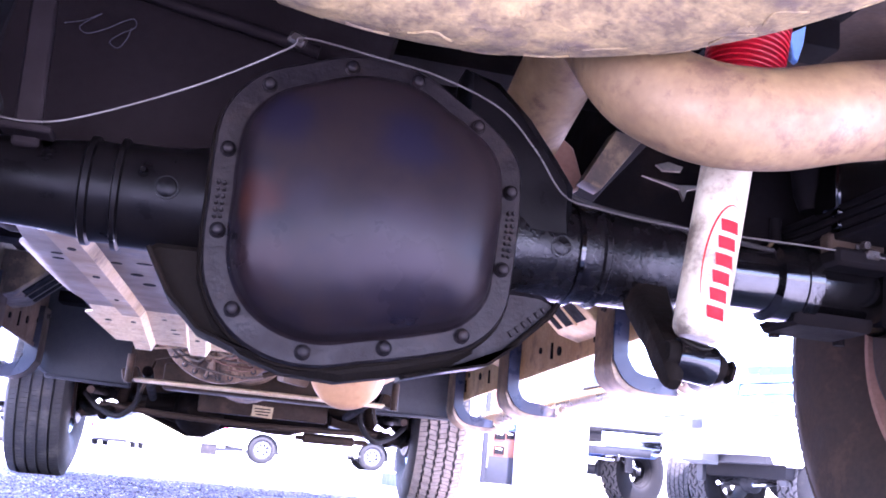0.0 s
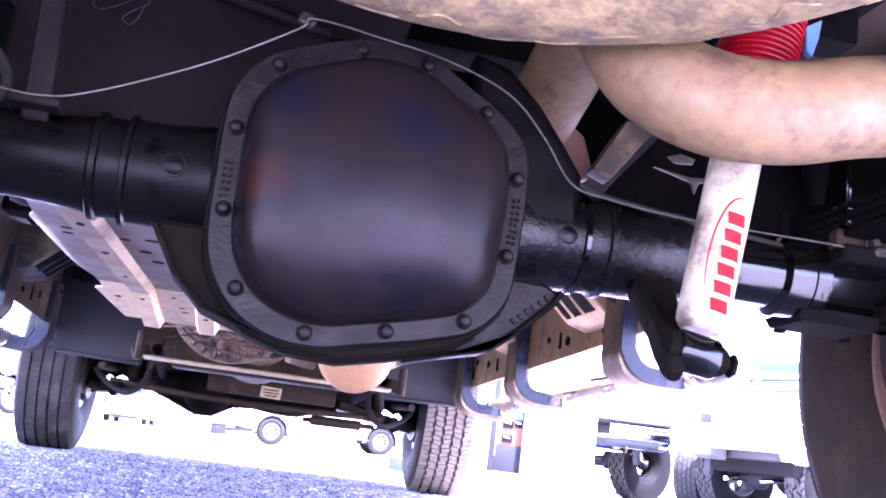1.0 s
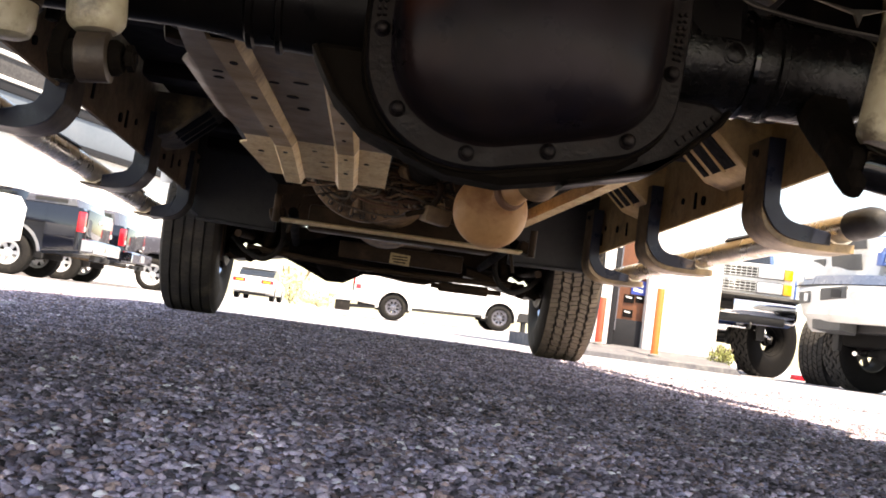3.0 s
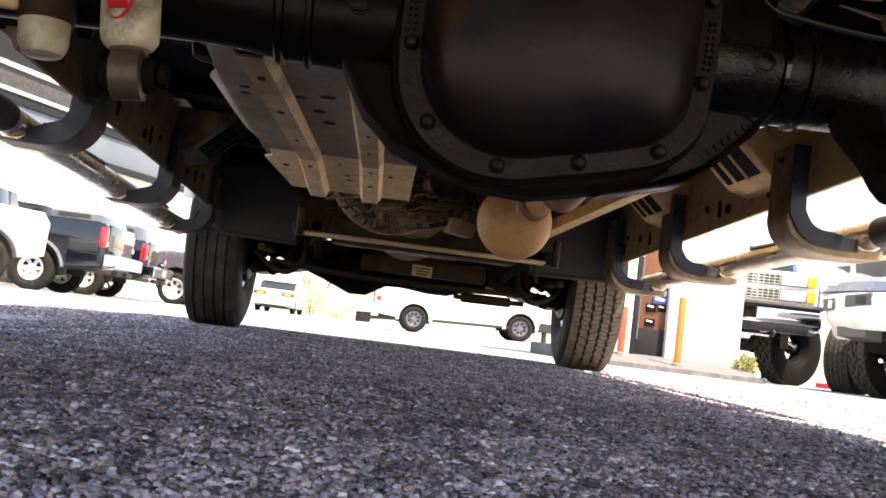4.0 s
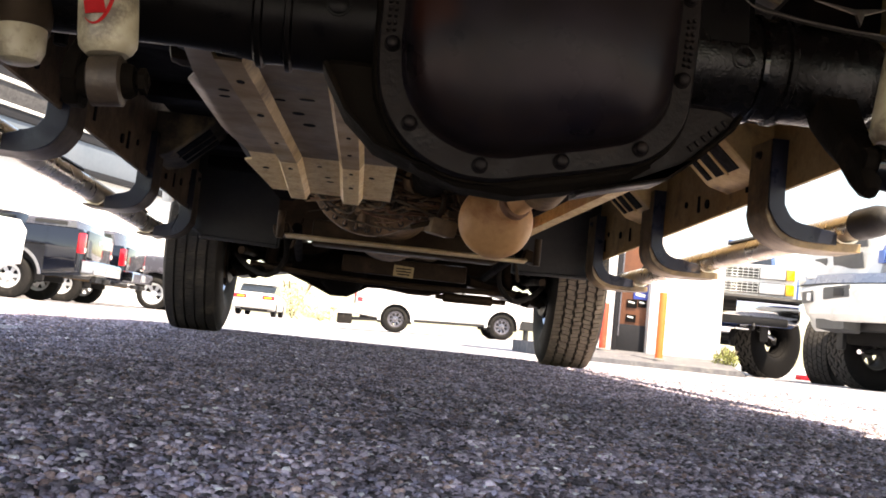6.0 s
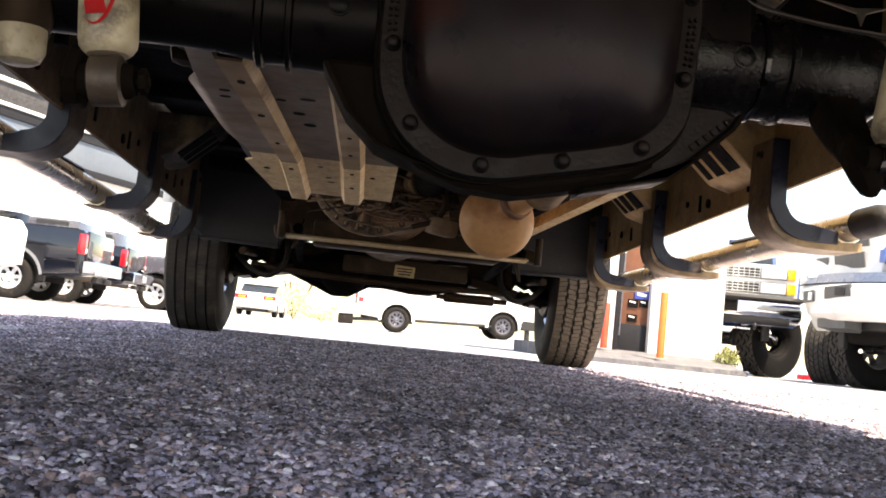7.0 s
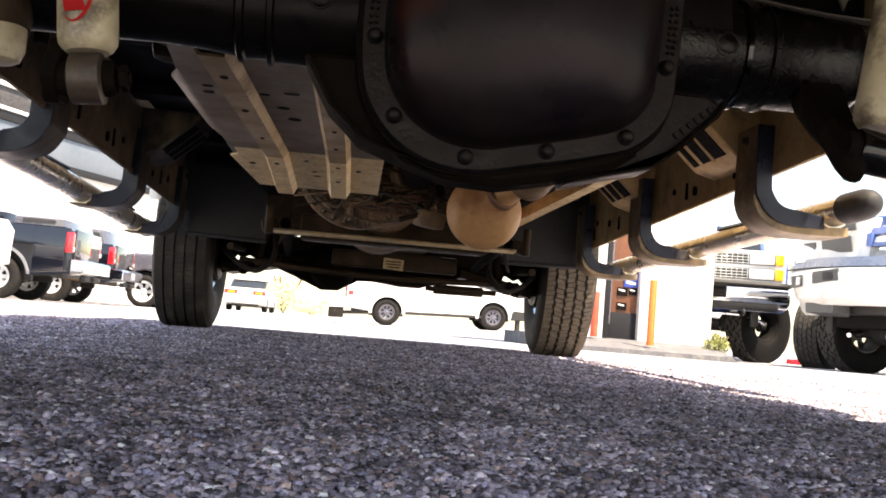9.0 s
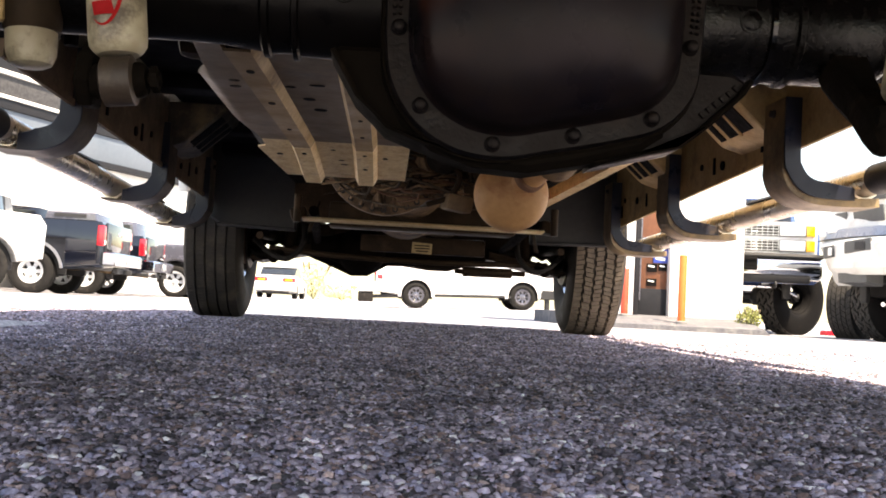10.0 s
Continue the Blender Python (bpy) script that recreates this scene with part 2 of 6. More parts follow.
# right step brackets: dust, plus light from below put into the tan
TANSTRAP = material("tan_lit_dust_bracket", (0.25, 0.175, 0.095), (0.085, 0.060, 0.036), 0.5, 0, 9, 0.2, 7, dirt=(0.38, 0.265, 0.13), dirt_scale=5, dirt_amount=0.35)
STRAP = material("bracket_black_paint", (0.011, 0.015, 0.029), (0.015, 0.018, 0.028), 0.35, 0.0, 20, 0.12, 7, spec=0.3, dirt=(0.10, 0.07, 0.045), dirt_scale=7, dirt_amount=0.12)
CHROMED = material("scuffed_stainless", (0.80, 0.74, 0.63), (0.62, 0.54, 0.42), 0.30, 0.75, 9, 0.08, 8, dirt=(0.34, 0.25, 0.16), dirt_scale=6, dirt_amount=0.1)
ALLOY = material("dirty_cast_alloy", (0.30, 0.185, 0.095), (0.14, 0.085, 0.045), 0.55, 0.05, 30, 0.6, 5, dirt=(0.045, 0.028, 0.017), dirt_scale=14, dirt_amount=0.55)
RUST = material("rusty_steel", (0.13, 0.06, 0.035), (0.2, 0.11, 0.07), 0.75, 0.1, 30, 0.5)
WIRE = material("brake_line_steel", (0.095, 0.085, 0.075), (0.06, 0.048, 0.04), 0.4, 0.2, 40, 0.2)
LABEL = material("yellowed_sticker", (0.44, 0.33, 0.16), (0.22, 0.16, 0.08), 0.5, 0, 60, 0.05)
INK = material("dark_print", (0.006, 0.005, 0.005), None, 0.7, 0, 40, 0.0, spec=0.1)
# shaded copy of the body sheet, for the dimmer left sill
SHADESILL = material("shaded_brown_sheet", (0.20, 0.135, 0.075), (0.11, 0.072, 0.042), 0.6, 0.0, 10, 0.2, 8, dirt=(0.06, 0.038, 0.022), dirt_scale=6, dirt_amount=0.35)
# chassis black darkened again: the underside's deep shade is in the colour
RAIL = material("shade_black_wax", (0.0035, 0.003, 0.0035), (0.006, 0.0045, 0.004), 0.85, 0.0, 14, 0.3, 6, dirt=(0.012, 0.008, 0.006), dirt_scale=5, dirt_amount=0.2, spec=0.04)
SKYGAP = material("sky_gap_blue", (0.22, 0.40, 0.75), (0.18, 0.34, 0.66), 0.4, 0, 20, 0.05)
PARKTYRE = material("parked_tyre_rubber", (0.012, 0.0115, 0.011), (0.020, 0.019, 0.018), 0.75, 0, 18, 0.3, 8, dirt=(0.035, 0.031, 0.027), dirt_scale=9, dirt_amount=0.25, spec=0.12)
# hood blue made paler: the band's reflection is in the colour
BAND = material("reflection_paled_blue", (0.13, 0.165, 0.235), (0.16, 0.19, 0.26), 0.3, 0, 5, 0.0, coat=0.5)
LUGS = material("dusty_lug_rubber", (0.060, 0.056, 0.052), (0.038, 0.036, 0.034), 0.85, 0, 40, 0.5, 5, dirt=(0.10, 0.09, 0.08), dirt_scale=20, dirt_amount=0.3, spec=0.15)
CHALK = material("chalk_mark", (0.05, 0.047, 0.056), (0.02, 0.018, 0.022), 0.9, 0, 120, 0.1)
CHROME = material("chrome", (0.75, 0.75, 0.76), (0.62, 0.62, 0.64), 0.1, 1.0, 6, 0.02, rough_var=0.05)
WHITE = material("white_car_paint", (0.80, 0.80, 0.79), (0.74, 0.74, 0.73), 0.3, 0, 3, 0.0, coat=0.6, dirt=(0.62, 0.58, 0.52), dirt_scale=2.5, dirt_amount=0.2)
BLACK = material("black_car_paint", (0.004, 0.005, 0.010), (0.006, 0.007, 0.012), 0.08, 0, 3, 0.0, coat=0.8, spec=0.4, rough_var=0.03)
SKYBLUE = material("mid_blue_paint", (0.085, 0.165, 0.43), (0.075, 0.145, 0.38), 0.35, 0, 8, 0.02, coat=0.4)
AGED = material("aged_white_paint", (0.66, 0.66, 0.64), (0.58, 0.58, 0.56), 0.45, 0, 3, 0.03, coat=0.2, dirt=(0.46, 0.44, 0.41), dirt_scale=3, dirt_amount=0.25)
PAVING = material("worn_dark_paving", (0.066, 0.067, 0.077), (0.14, 0.14, 0.15), 0.9, 0, 9, 0.6, 6, dirt=(0.20, 0.195, 0.19), dirt_scale=5, dirt_amount=0.35)
RIBTAN = material("lit_dusty_rib_sheet", (0.40, 0.262, 0.115), (0.28, 0.178, 0.078), 0.45, 0.0, 14, 0.2, 7, dirt=(0.20, 0.125, 0.06), dirt_scale=12, dirt_amount=0.2)
BLUE = material("blue_car_paint", (0.035, 0.07, 0.20), (0.04, 0.08, 0.22), 0.25, 0, 3, 0.0, coat=1.0)
GREY = material("grey_car_paint", (0.10, 0.10, 0.125), (0.12, 0.12, 0.145), 0.25, 0.3, 3, 0.0, coat=1.0)
TRIM = material("black_plastic", (0.025, 0.025, 0.027), (0.04, 0.04, 0.04), 0.55, 0, 30, 0.15, spec=0.25)
LAMPRED = material("red_tail_lamp", (0.65, 0.015, 0.03), (0.55, 0.01, 0.02), 0.15, 0, 40, 0.05, coat=1.0)
AMBER = material("amber_lamp", (0.9, 0.52, 0.02), (0.8, 0.42, 0.01), 0.2, 0, 40, 0.05, coat=1.0)
LAMP = material("clear_lamp", (0.72, 0.74, 0.75), (0.6, 0.62, 0.64), 0.15, 0.3, 30, 0.05, coat=1.0)
GLASS = glass_material("dark_glass", (0.05, 0.06, 0.07))
WALLW = material("white_painted_metal", (0.78, 0.78, 0.76), (0.72, 0.71, 0.68), 0.5, 0, 2, 0.05, dirt=(0.55, 0.5, 0.44), dirt_scale=1.2, dirt_amount=0.15)
REDPOST = material("red_orange_paint", (0.70, 0.075, 0.035), (0.60, 0.055, 0.025), 0.5, 0, 9, 0.1, dirt=(0.4, 0.15, 0.08), dirt_scale=7, dirt_amount=0.15)
ORANGE = material("orange_paint", (0.80, 0.17, 0.035), (0.72, 0.13, 0.025), 0.5, 0, 9, 0.1, dirt=(0.5, 0.2, 0.1), dirt_scale=7, dirt_amount=0.15)
BROWN = material("brown_door_wood", (0.16, 0.054, 0.020), (0.10, 0.034, 0.014), 0.5, 0, 6, 0.15)
BLUESIGN = material("blue_sign_print", (0.02, 0.05, 0.30), (0.02, 0.045, 0.26), 0.4, 0, 20, 0.0)
CONCRETE = material("worn_concrete", (0.16, 0.155, 0.15), (0.22, 0.21, 0.20), 0.85, 0, 5, 0.3, 8)
ROOFING = material("grey_shingle", (0.022, 0.022, 0.024), (0.075, 0.074, 0.076), 0.85, 0, 9, 0.6, 4)
LEAF = material("dry_leaf", (0.20, 0.23, 0.06), (0.30, 0.30, 0.11), 0.7, 0, 40, 0.1, island=0.4)
BARK = material("bark", (0.12, 0.09, 0.06), (0.2, 0.16, 0.11), 0.85, 0, 30, 0.6)
ASPHALT = asphalt_material()
CHIPS = chip_material()
FASCIA = material("blue_grey_metal", (0.105, 0.13, 0.16), (0.14, 0.165, 0.195), 0.5, 0, 1.2, 0.05)
TREAD = material("dusty_tread_rubber", (0.20, 0.165, 0.125), (0.13, 0.106, 0.082), 0.85, 0, 30, 0.3, 5, dirt=(0.22, 0.175, 0.13), dirt_scale=12, dirt_amount=0.3, spec=0.2)
SLATE = material("dark_roof_metal", (0.014, 0.015, 0.018), (0.022, 0.022, 0.025), 0.6, 0, 4, 0.1, spec=0.2)
PANEL = material("grey_grille_plastic", (0.075, 0.078, 0.078), (0.095, 0.098, 0.098), 0.5, 0, 12, 0.05, spec=0.3)

# ---- mesh tools ----
class Shape:
    """Collects vertices and faces of one part."""

    def __init__(self):
        self.v, self.f = [], []

    def add(self, verts, faces):
        k = len(self.v)
        self.v += [tuple(p) for p in verts]
        self.f += [tuple(i + k for i in q) for q in faces]
        return self

    def box(self, c, s, turn=(0, 0, 0), bevel=0.0):
        """A box round c with sides s, its edges chamfered."""
        x, y, z = (a / 2 for a in s)
        b = min(bevel, x * 0.9, y * 0.9, z * 0.9)
        m = pose(*c, *turn)
        if b <= 0:
            p = [(i * x, j * y, k * z) for i in (-1, 1) for j in (-1, 1) for k in (-1, 1)]
            q = [(0, 1, 3, 2), (4, 6, 7, 5), (0, 4, 5, 1), (2, 3, 7, 6), (0, 2, 6, 4), (1, 5, 7, 3)]
            return self.add([m @ Vector(a) for a in p], q)
        bm = bmesh.new()
        bmesh.ops.create_cube(bm, size=1, matrix=Matrix.Diagonal((2 * x, 2 * y, 2 * z, 1)))
        bmesh.ops.bevel(bm, geom=list(bm.edges), offset=b, segments=1 if b < 0.006 else 2, affect="EDGES", profile=0.6)
        bm.verts.index_update()
        self.add([m @ p.co for p in bm.verts], [[p.index for p in q.verts] for q in bm.faces])
        bm.free()
        return self

    def rings(self, loops, closed_ends=True, wrap=False):
        """Skins a row of loops with equal point counts."""
        k, n = len(self.v), len(loops[0])
        for r in loops:
            self.v += [tuple(p) for p in r]
        rows = len(loops)
        for i in range(rows if wrap else rows - 1):
            a, b = k + i * n, k + ((i + 1) % rows) * n
            for j in range(n):
                self.f.append((a + j, a + (j + 1) % n, b + (j + 1) % n, b + j))
        if closed_ends and not wrap:
            self.f.append(tuple(k + j for j in reversed(range(n))))
            self.f.append(tuple(k + (rows - 1) * n + j for j in range(n)))
        return self

    def turned(self, p0, p1, profile, seg=24, ends=True):
        """A turned body on the axis p0-p1; profile: (share along the axis, radius)."""
        p0, p1 = Vector(p0), Vector(p1)
        d = (p1 - p0).normalized()
        u = d.orthogonal().normalized()
        w = d.cross(u)
        loops = []
        for s, r in profile:
            c = p0.lerp(p1, s)
            loops.append([c + u * (r * math.cos(2 * math.pi * i / seg)) + w * (r * math.sin(2 * math.pi * i / seg)) for i in range(seg)])
        return self.rings(loops, ends)

    def rod(self, p0, p1, r, r2=None, seg=16):
        return self.turned(p0, p1, [(0, r), (1, r if r2 is None else r2)], seg)

    def hose(self, points, r, seg=12, fine=6, flat=1.0):
        """A round tube along a smooth curve through the points."""
        path = smooth(points, fine)
        u = None
        loops = []
        for i, p in enumerate(path):
            d = (path[min(i + 1, len(path) - 1)] - path[max(i - 1, 0)]).normalized()
            u = (u - d * u.dot(d)).normalized() if u else d.orthogonal().normalized()
            w = d.cross(u)
            loops.append([p + u * (r * math.cos(2 * math.pi * k / seg)) + w * (r * flat * math.sin(2 * math.pi * k / seg)) for k in range(seg)])
        return self.rings(loops)

    def prism(self, outline, axis, a, b, bevel=0.0):
        """An outline (two coordinates in the order of the other axes) pushed from a to b along the axis, its rims rounded by bevel."""
        def at(p, q):
            return {"x": (q, p[0], p[1]), "y": (p[0], q, p[1]), "z": (p[0], p[1], q)}[axis]
        if bevel:
            ins = inset(outline, bevel)
            s = 1 if b > a else -1
            return self.rings([[at(p, a) for p in ins], [at(p, a + s * bevel) for p in outline], [at(p, b - s * bevel) for p in outline], [at(p, b) for p in ins]])
        return self.rings([[at(p, a) for p in outline], [at(p, b) for p in outline]])


def smooth(points, fine):
    """Catmull-Rom curve through the points."""
    p = [Vector(q) for q in points]
    p = [p[0] * 2 - p[1]] + p + [p[-1] * 2 - p[-2]]
    out = []
    for i in range(1, len(p) - 2):
        for j in range(fine):
            t = j / fine
            a, b, c, d = p[i - 1:i + 3]
            out.append(0.5 * (2 * b + (c - a) * t + (2 * a - 5 * b + 4 * c - d) * t * t + (3 * b - a - 3 * c + d) * t ** 3))
    return out + [p[-2]]


def inset(outline, d):
    """The outline moved inwards by d."""
    n = len(outline)
    area = sum(outline[i][0] * outline[(i + 1) % n][1] - outline[(i + 1) % n][0] * outline[i][1] for i in range(n))
    s = 1 if area > 0 else -1
    out = []
    for i in range(n):
        p, c, q = Vector(outline[i - 1]), Vector(outline[i]), Vector(outline[(i + 1) % n])
        a, b = (c - p), (q - c)
        if a.length < 1e-9 or b.length < 1e-9:
            out.append(tuple(c))
            continue
        a, b = a.normalized(), b.normalized()
        m = Vector((-a.y - b.y, a.x + b.x)) * s
        m = m.normalized() if m.length > 1e-6 else Vector((-a.y, a.x)) * s
        out.append(tuple(c + m * d))
    return out


def arc(cx, cy, r, a0, a1, n):
    return [(cx + r * math.cos(radians(a0 + (a1 - a0) * i / n)), cy + r * math.sin(radians(a0 + (a1 - a0) * i / n))) for i in range(n + 1)]


def to_mesh(shape, mat, flat=False):
    me = bpy.data.meshes.new("mesh")
    me.from_pydata(shape.v, [], shape.f)
    bm = bmesh.new()
    bm.from_mesh(me)
    bmesh.ops.recalc_face_normals(bm, faces=bm.faces)
    bm.to_mesh(me)
    bm.free()
    me.materials.append(mat)
    if not flat:
        me.polygons.foreach_set("use_smooth", [True] * len(me.polygons))
        me.set_sharp_from_angle(angle=radians(38))
    return me


def part(name, shape, mat, parent, label="", flat=False):
    """One mesh under a thing or under a part."""
    me = shape if isinstance(shape, bpy.types.Mesh) else to_mesh(shape, mat, flat)
    me.name = name
    ob = new(name, me)
    ob.parent = parent
    if label:
        tagged(ob, label)
    return ob


def thing(name, label, category, group="", kind=""):
    return tagged(new(name), label, category, group, kind)


def solid(name, shape, mat, label, category, group="", kind="", flat=False):
    """A thing that is a single mesh."""
    me = to_mesh(shape, mat, flat)
    me.name = name
    return tagged(new(name, me), label, category, group, kind)


def hexagon(r):
    return [(r * math.cos(radians(60 * i)), r * math.sin(radians(60 * i))) for i in range(6)]


def hex_bolt(p, d, r, length):
    """A flanged hexagon bolt head at p that stands out along d."""
    p, d = Vector(p), Vector(d).normalized()
    s = Shape().turned(p, p + d * length * 0.3, [(0, r * 1.35), (0.6, r * 1.35), (1, r * 1.15)], 14)
    s.turned(p + d * length * 0.3, p + d * length, [(0, r), (0.8, r), (1, r * 0.8)], 6)
    return s

# ---- ground ----
GROUND = -0.031


def rise(x, y):
    """The lot is not quite level: it dips by a few centimetres away from the truck."""
    near = min(1.0, max(0.0, (math.hypot(x, y - 2.5) - 4.0) / 4.0))
    z = -0.042 * math.exp(-((x - 5) ** 2 + (y - 12) ** 2) / 22) - 0.067 * math.exp(-((x + 5.5) ** 2 + (y - 20) ** 2) / 90)
    far = min(1.0, max(0.0, (y - 20) / 6)) * min(1.0, max(0.0, (x + 2.5) / 2)) * min(1.0, max(0.0, (70 - math.hypot(x, y)) / 30))
    return GROUND + near * (z + 0.03 * far * (max(-1.0, min(6.0, x)) - 1.28))


def steps(spans):
    out = [spans[0][0]]
    for a, b, n in spans:
        out += [a + (b - a) * (i + 1) / n for i in range(n)]
    return out


gx = steps([(-1500, -60, 6), (-60, -12, 8), (-12, 14, 40), (14, 60, 8), (60, 1500, 6)])
gy = steps([(-1500, -40, 6), (-40, 0, 6), (0, 32, 44), (32, 80, 8), (80, 1500, 6)])
bed = Shape()
bed.add([(x, y, rise(x, y) - 0.002) for y in gy for x in gx],
        [(j * len(gx) + i, j * len(gx) + i + 1, (j + 1) * len(gx) + i + 1, (j + 1) * len(gx) + i) for j in range(len(gy) - 1) for i in range(len(gx) - 1)])
solid("ground", bed, ASPHALT, "worn grey asphalt parking lot with exposed chippings", "ground", kind="structure")


def chippings(seed, x0, x1, y0, y1, pitch, size, round_ones):
    """Loose and bedded stones of the asphalt's surface, as one mesh: rounded ones close by, simple ones further off."""
    rng = np.random.default_rng(seed)
    nx, ny = int((x1 - x0) / pitch), int((y1 - y0) / pitch)
    n = nx * ny
    ix, iy = np.meshgrid(np.arange(nx), np.arange(ny))
    c = np.stack([x0 + (ix.ravel() + rng.uniform(-0.2, 1.2, n)) * pitch, y0 + (iy.ravel() + rng.uniform(-0.2, 1.2, n)) * pitch, GROUND + rng.uniform(-0.50, 0.28, n) * size], 1)
    if round_ones:
        ring = [(math.cos(k * math.pi / 3), math.sin(k * math.pi / 3)) for k in range(6)]
        base = np.array([(p, q, -0.1) for p, q in ring] + [(0.78 * p, 0.78 * q, 0.52) for p, q in ring] + [(0.05, 0.0, 0.80)])
        tri = [(k, (k + 1) % 6, 6 + (k + 1) % 6) for k in range(6)] + [(k, 6 + (k + 1) % 6, 6 + k) for k in range(6)] + [(6 + k, 6 + (k + 1) % 6, 12) for k in range(6)]
    else:
        base = np.array([(1, 0, 0), (0.3, 0.95, 0.1), (-0.8, 0.6, -0.1), (-0.8, -0.6, 0.1), (0.3, -0.95, 0), (0.1, 0.05, 0.75)])
        tri = [(0, 1, 5), (1, 2, 5), (2, 3, 5), (3, 4, 5), (4, 0, 5)]
    m = len(base)
    a = rng.uniform(0, 2 * np.pi, n)
    r = size * (0.34 + 0.44 * rng.uniform(0, 1, n) ** 1.5)
    long = rng.uniform(0.75, 1.3, n)
    jit = base[None] * rng.uniform(0.60, 1.34, (n, m, 3)) + rng.uniform(-0.26, 0.26, (n, m, 3))
    jit[:, :, 0] *= long[:, None]
    jit[:, :, 1] /= long[:, None]
    jit[:, :, 2] += jit[:, :, 0] * rng.uniform(-0.22, 0.22, n)[:, None]
    x = jit[:, :, 0] * np.cos(a)[:, None] - jit[:, :, 1] * np.sin(a)[:, None]
    y = jit[:, :, 0] * np.sin(a)[:, None] + jit[:, :, 1] * np.cos(a)[:, None]
    v = np.stack([x * r[:, None], y * r[:, None], jit[:, :, 2] * r[:, None] * 0.8], 2) + c[:, None]
    f = (np.array(tri)[None] + (np.arange(n) * m)[:, None, None]).reshape(-1, 3)
    me = bpy.data.meshes.new("chippings")
    me.vertices.add(n * m)
    me.vertices.foreach_set("co", v.ravel())
    me.loops.add(len(f) * 3)
    me.loops.foreach_set("vertex_index", f.ravel().astype(np.int32))
    me.polygons.add(len(f))
    me.polygons.foreach_set("loop_start", (np.arange(len(f)) * 3).astype(np.int32))
    me.update(calc_edges=True)
    me.polygons.foreach_set("use_smooth", [round_ones] * len(me.polygons))
    me.materials.append(CHIPS)
    return tagged(new("asphalt_chippings", me), "grey, brown and white stone chippings in asphalt", "gravel", kind="stuff")


chippings(3, -0.62, 0.52, 0.74, 1.55, 0.0041, 0.0059, True)
chippings(4, -1.05, 1.05, 1.55, 3.3, 0.0053, 0.0076, False)
chippings(6, -1.7, 1.7, 3.3, 5.7, 0.0086, 0.0104, False)

# ---- the pickup truck overhead ----
truck = thing("pickup_truck", "dusty white pickup with black rear axle and cream shock absorbers", "pickup truck")


def axle_z(x):
    return 0.397 + 0.012 * x


AXLE_Y = 1.365

# rear axle: tubes, sleeves, centre casting
for s in (1, -1):
    def P(x):
        return (s * x, AXLE_Y, axle_z(s * x))
    tr = 0.040 if s > 0 else 0.0455
    tube = [(0.0, 0.062), (0.17, 0.062), (0.19, 0.057), (0.245, 0.0555), (0.247, 0.060), (0.252, 0.060), (0.254, 0.053),
            (0.275, 0.054), (0.277, 0.058), (0.283, 0.058), (0.286, 0.052), (0.318, 0.053 if s > 0 else 0.048), (0.350 if s > 0 else 0.33, 0.053 if s > 0 else 0.047), (0.372 if s > 0 else 0.36, tr), (0.50, tr), (0.505, tr + 0.009), (0.535, tr + 0.009), (0.54, tr), (0.80, tr)]
    ax = Shape().turned(P(0), P(0.80), [(x / 0.80, r) for x, r in tube], 40)
    if s > 0:
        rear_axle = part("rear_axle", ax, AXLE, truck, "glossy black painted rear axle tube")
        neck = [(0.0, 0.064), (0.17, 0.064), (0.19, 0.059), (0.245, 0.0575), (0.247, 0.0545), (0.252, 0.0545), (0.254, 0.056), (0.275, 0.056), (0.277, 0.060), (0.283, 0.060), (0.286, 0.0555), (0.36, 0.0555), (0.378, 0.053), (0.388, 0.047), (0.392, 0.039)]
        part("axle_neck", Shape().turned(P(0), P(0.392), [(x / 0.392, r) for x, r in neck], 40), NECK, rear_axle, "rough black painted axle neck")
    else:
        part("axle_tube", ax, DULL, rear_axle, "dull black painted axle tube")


RIM_KNOTS = (0.154, 0.160, 0.170, 0.165, 0.160, 0.166, 0.170, 0.172, 0.174, 0.184, 0.183, 0.170,
             0.163, 0.168, 0.179, 0.183, 0.177, 0.164, 0.150, 0.147, 0.153, 0.166, 0.168, 0.157)


def rim_radius(a):
    """The cover's uneven outline: its radius at the angle a, from one knot every 15 degrees."""
    q = math.degrees(a) % 360 / 15
    i, t = int(q), q - int(q)
    p0, p1, p2, p3 = (RIM_KNOTS[(i + k) % 24] for k in (-1, 0, 1, 2))
    return 0.5 * (2 * p1 + (p2 - p0) * t + (2 * p0 - 5 * p1 + 4 * p2 - p3) * t * t + (3 * p1 - p0 - 3 * p2 + p3) * t ** 3)


def cover_point(k, a, y):
    """A point of the differential cover's outline, shrunk to the share k, at the angle a; the dome evens out inwards."""
    w = max(0.0, min(1.0, (k - 0.3) / 0.5))
    r = k * (w * rim_radius(a) + (1 - w) * 0.165)
    return (0.007 + r * math.cos(a), y, 0.386 + r * math.sin(a))


def cover_loop(k, y, n=96):
    return [cover_point(k, 2 * math.pi * i / n, y) for i in range(n)]


FY = 1.276
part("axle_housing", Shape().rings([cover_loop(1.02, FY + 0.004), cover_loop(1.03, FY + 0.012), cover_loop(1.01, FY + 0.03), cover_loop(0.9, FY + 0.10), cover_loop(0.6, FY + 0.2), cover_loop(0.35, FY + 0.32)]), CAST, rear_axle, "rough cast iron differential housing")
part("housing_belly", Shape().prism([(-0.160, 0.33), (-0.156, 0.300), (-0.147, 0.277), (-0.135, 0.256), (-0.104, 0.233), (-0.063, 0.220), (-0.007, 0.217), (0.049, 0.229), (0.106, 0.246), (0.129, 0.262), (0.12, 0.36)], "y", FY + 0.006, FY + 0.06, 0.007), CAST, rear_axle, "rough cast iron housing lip")
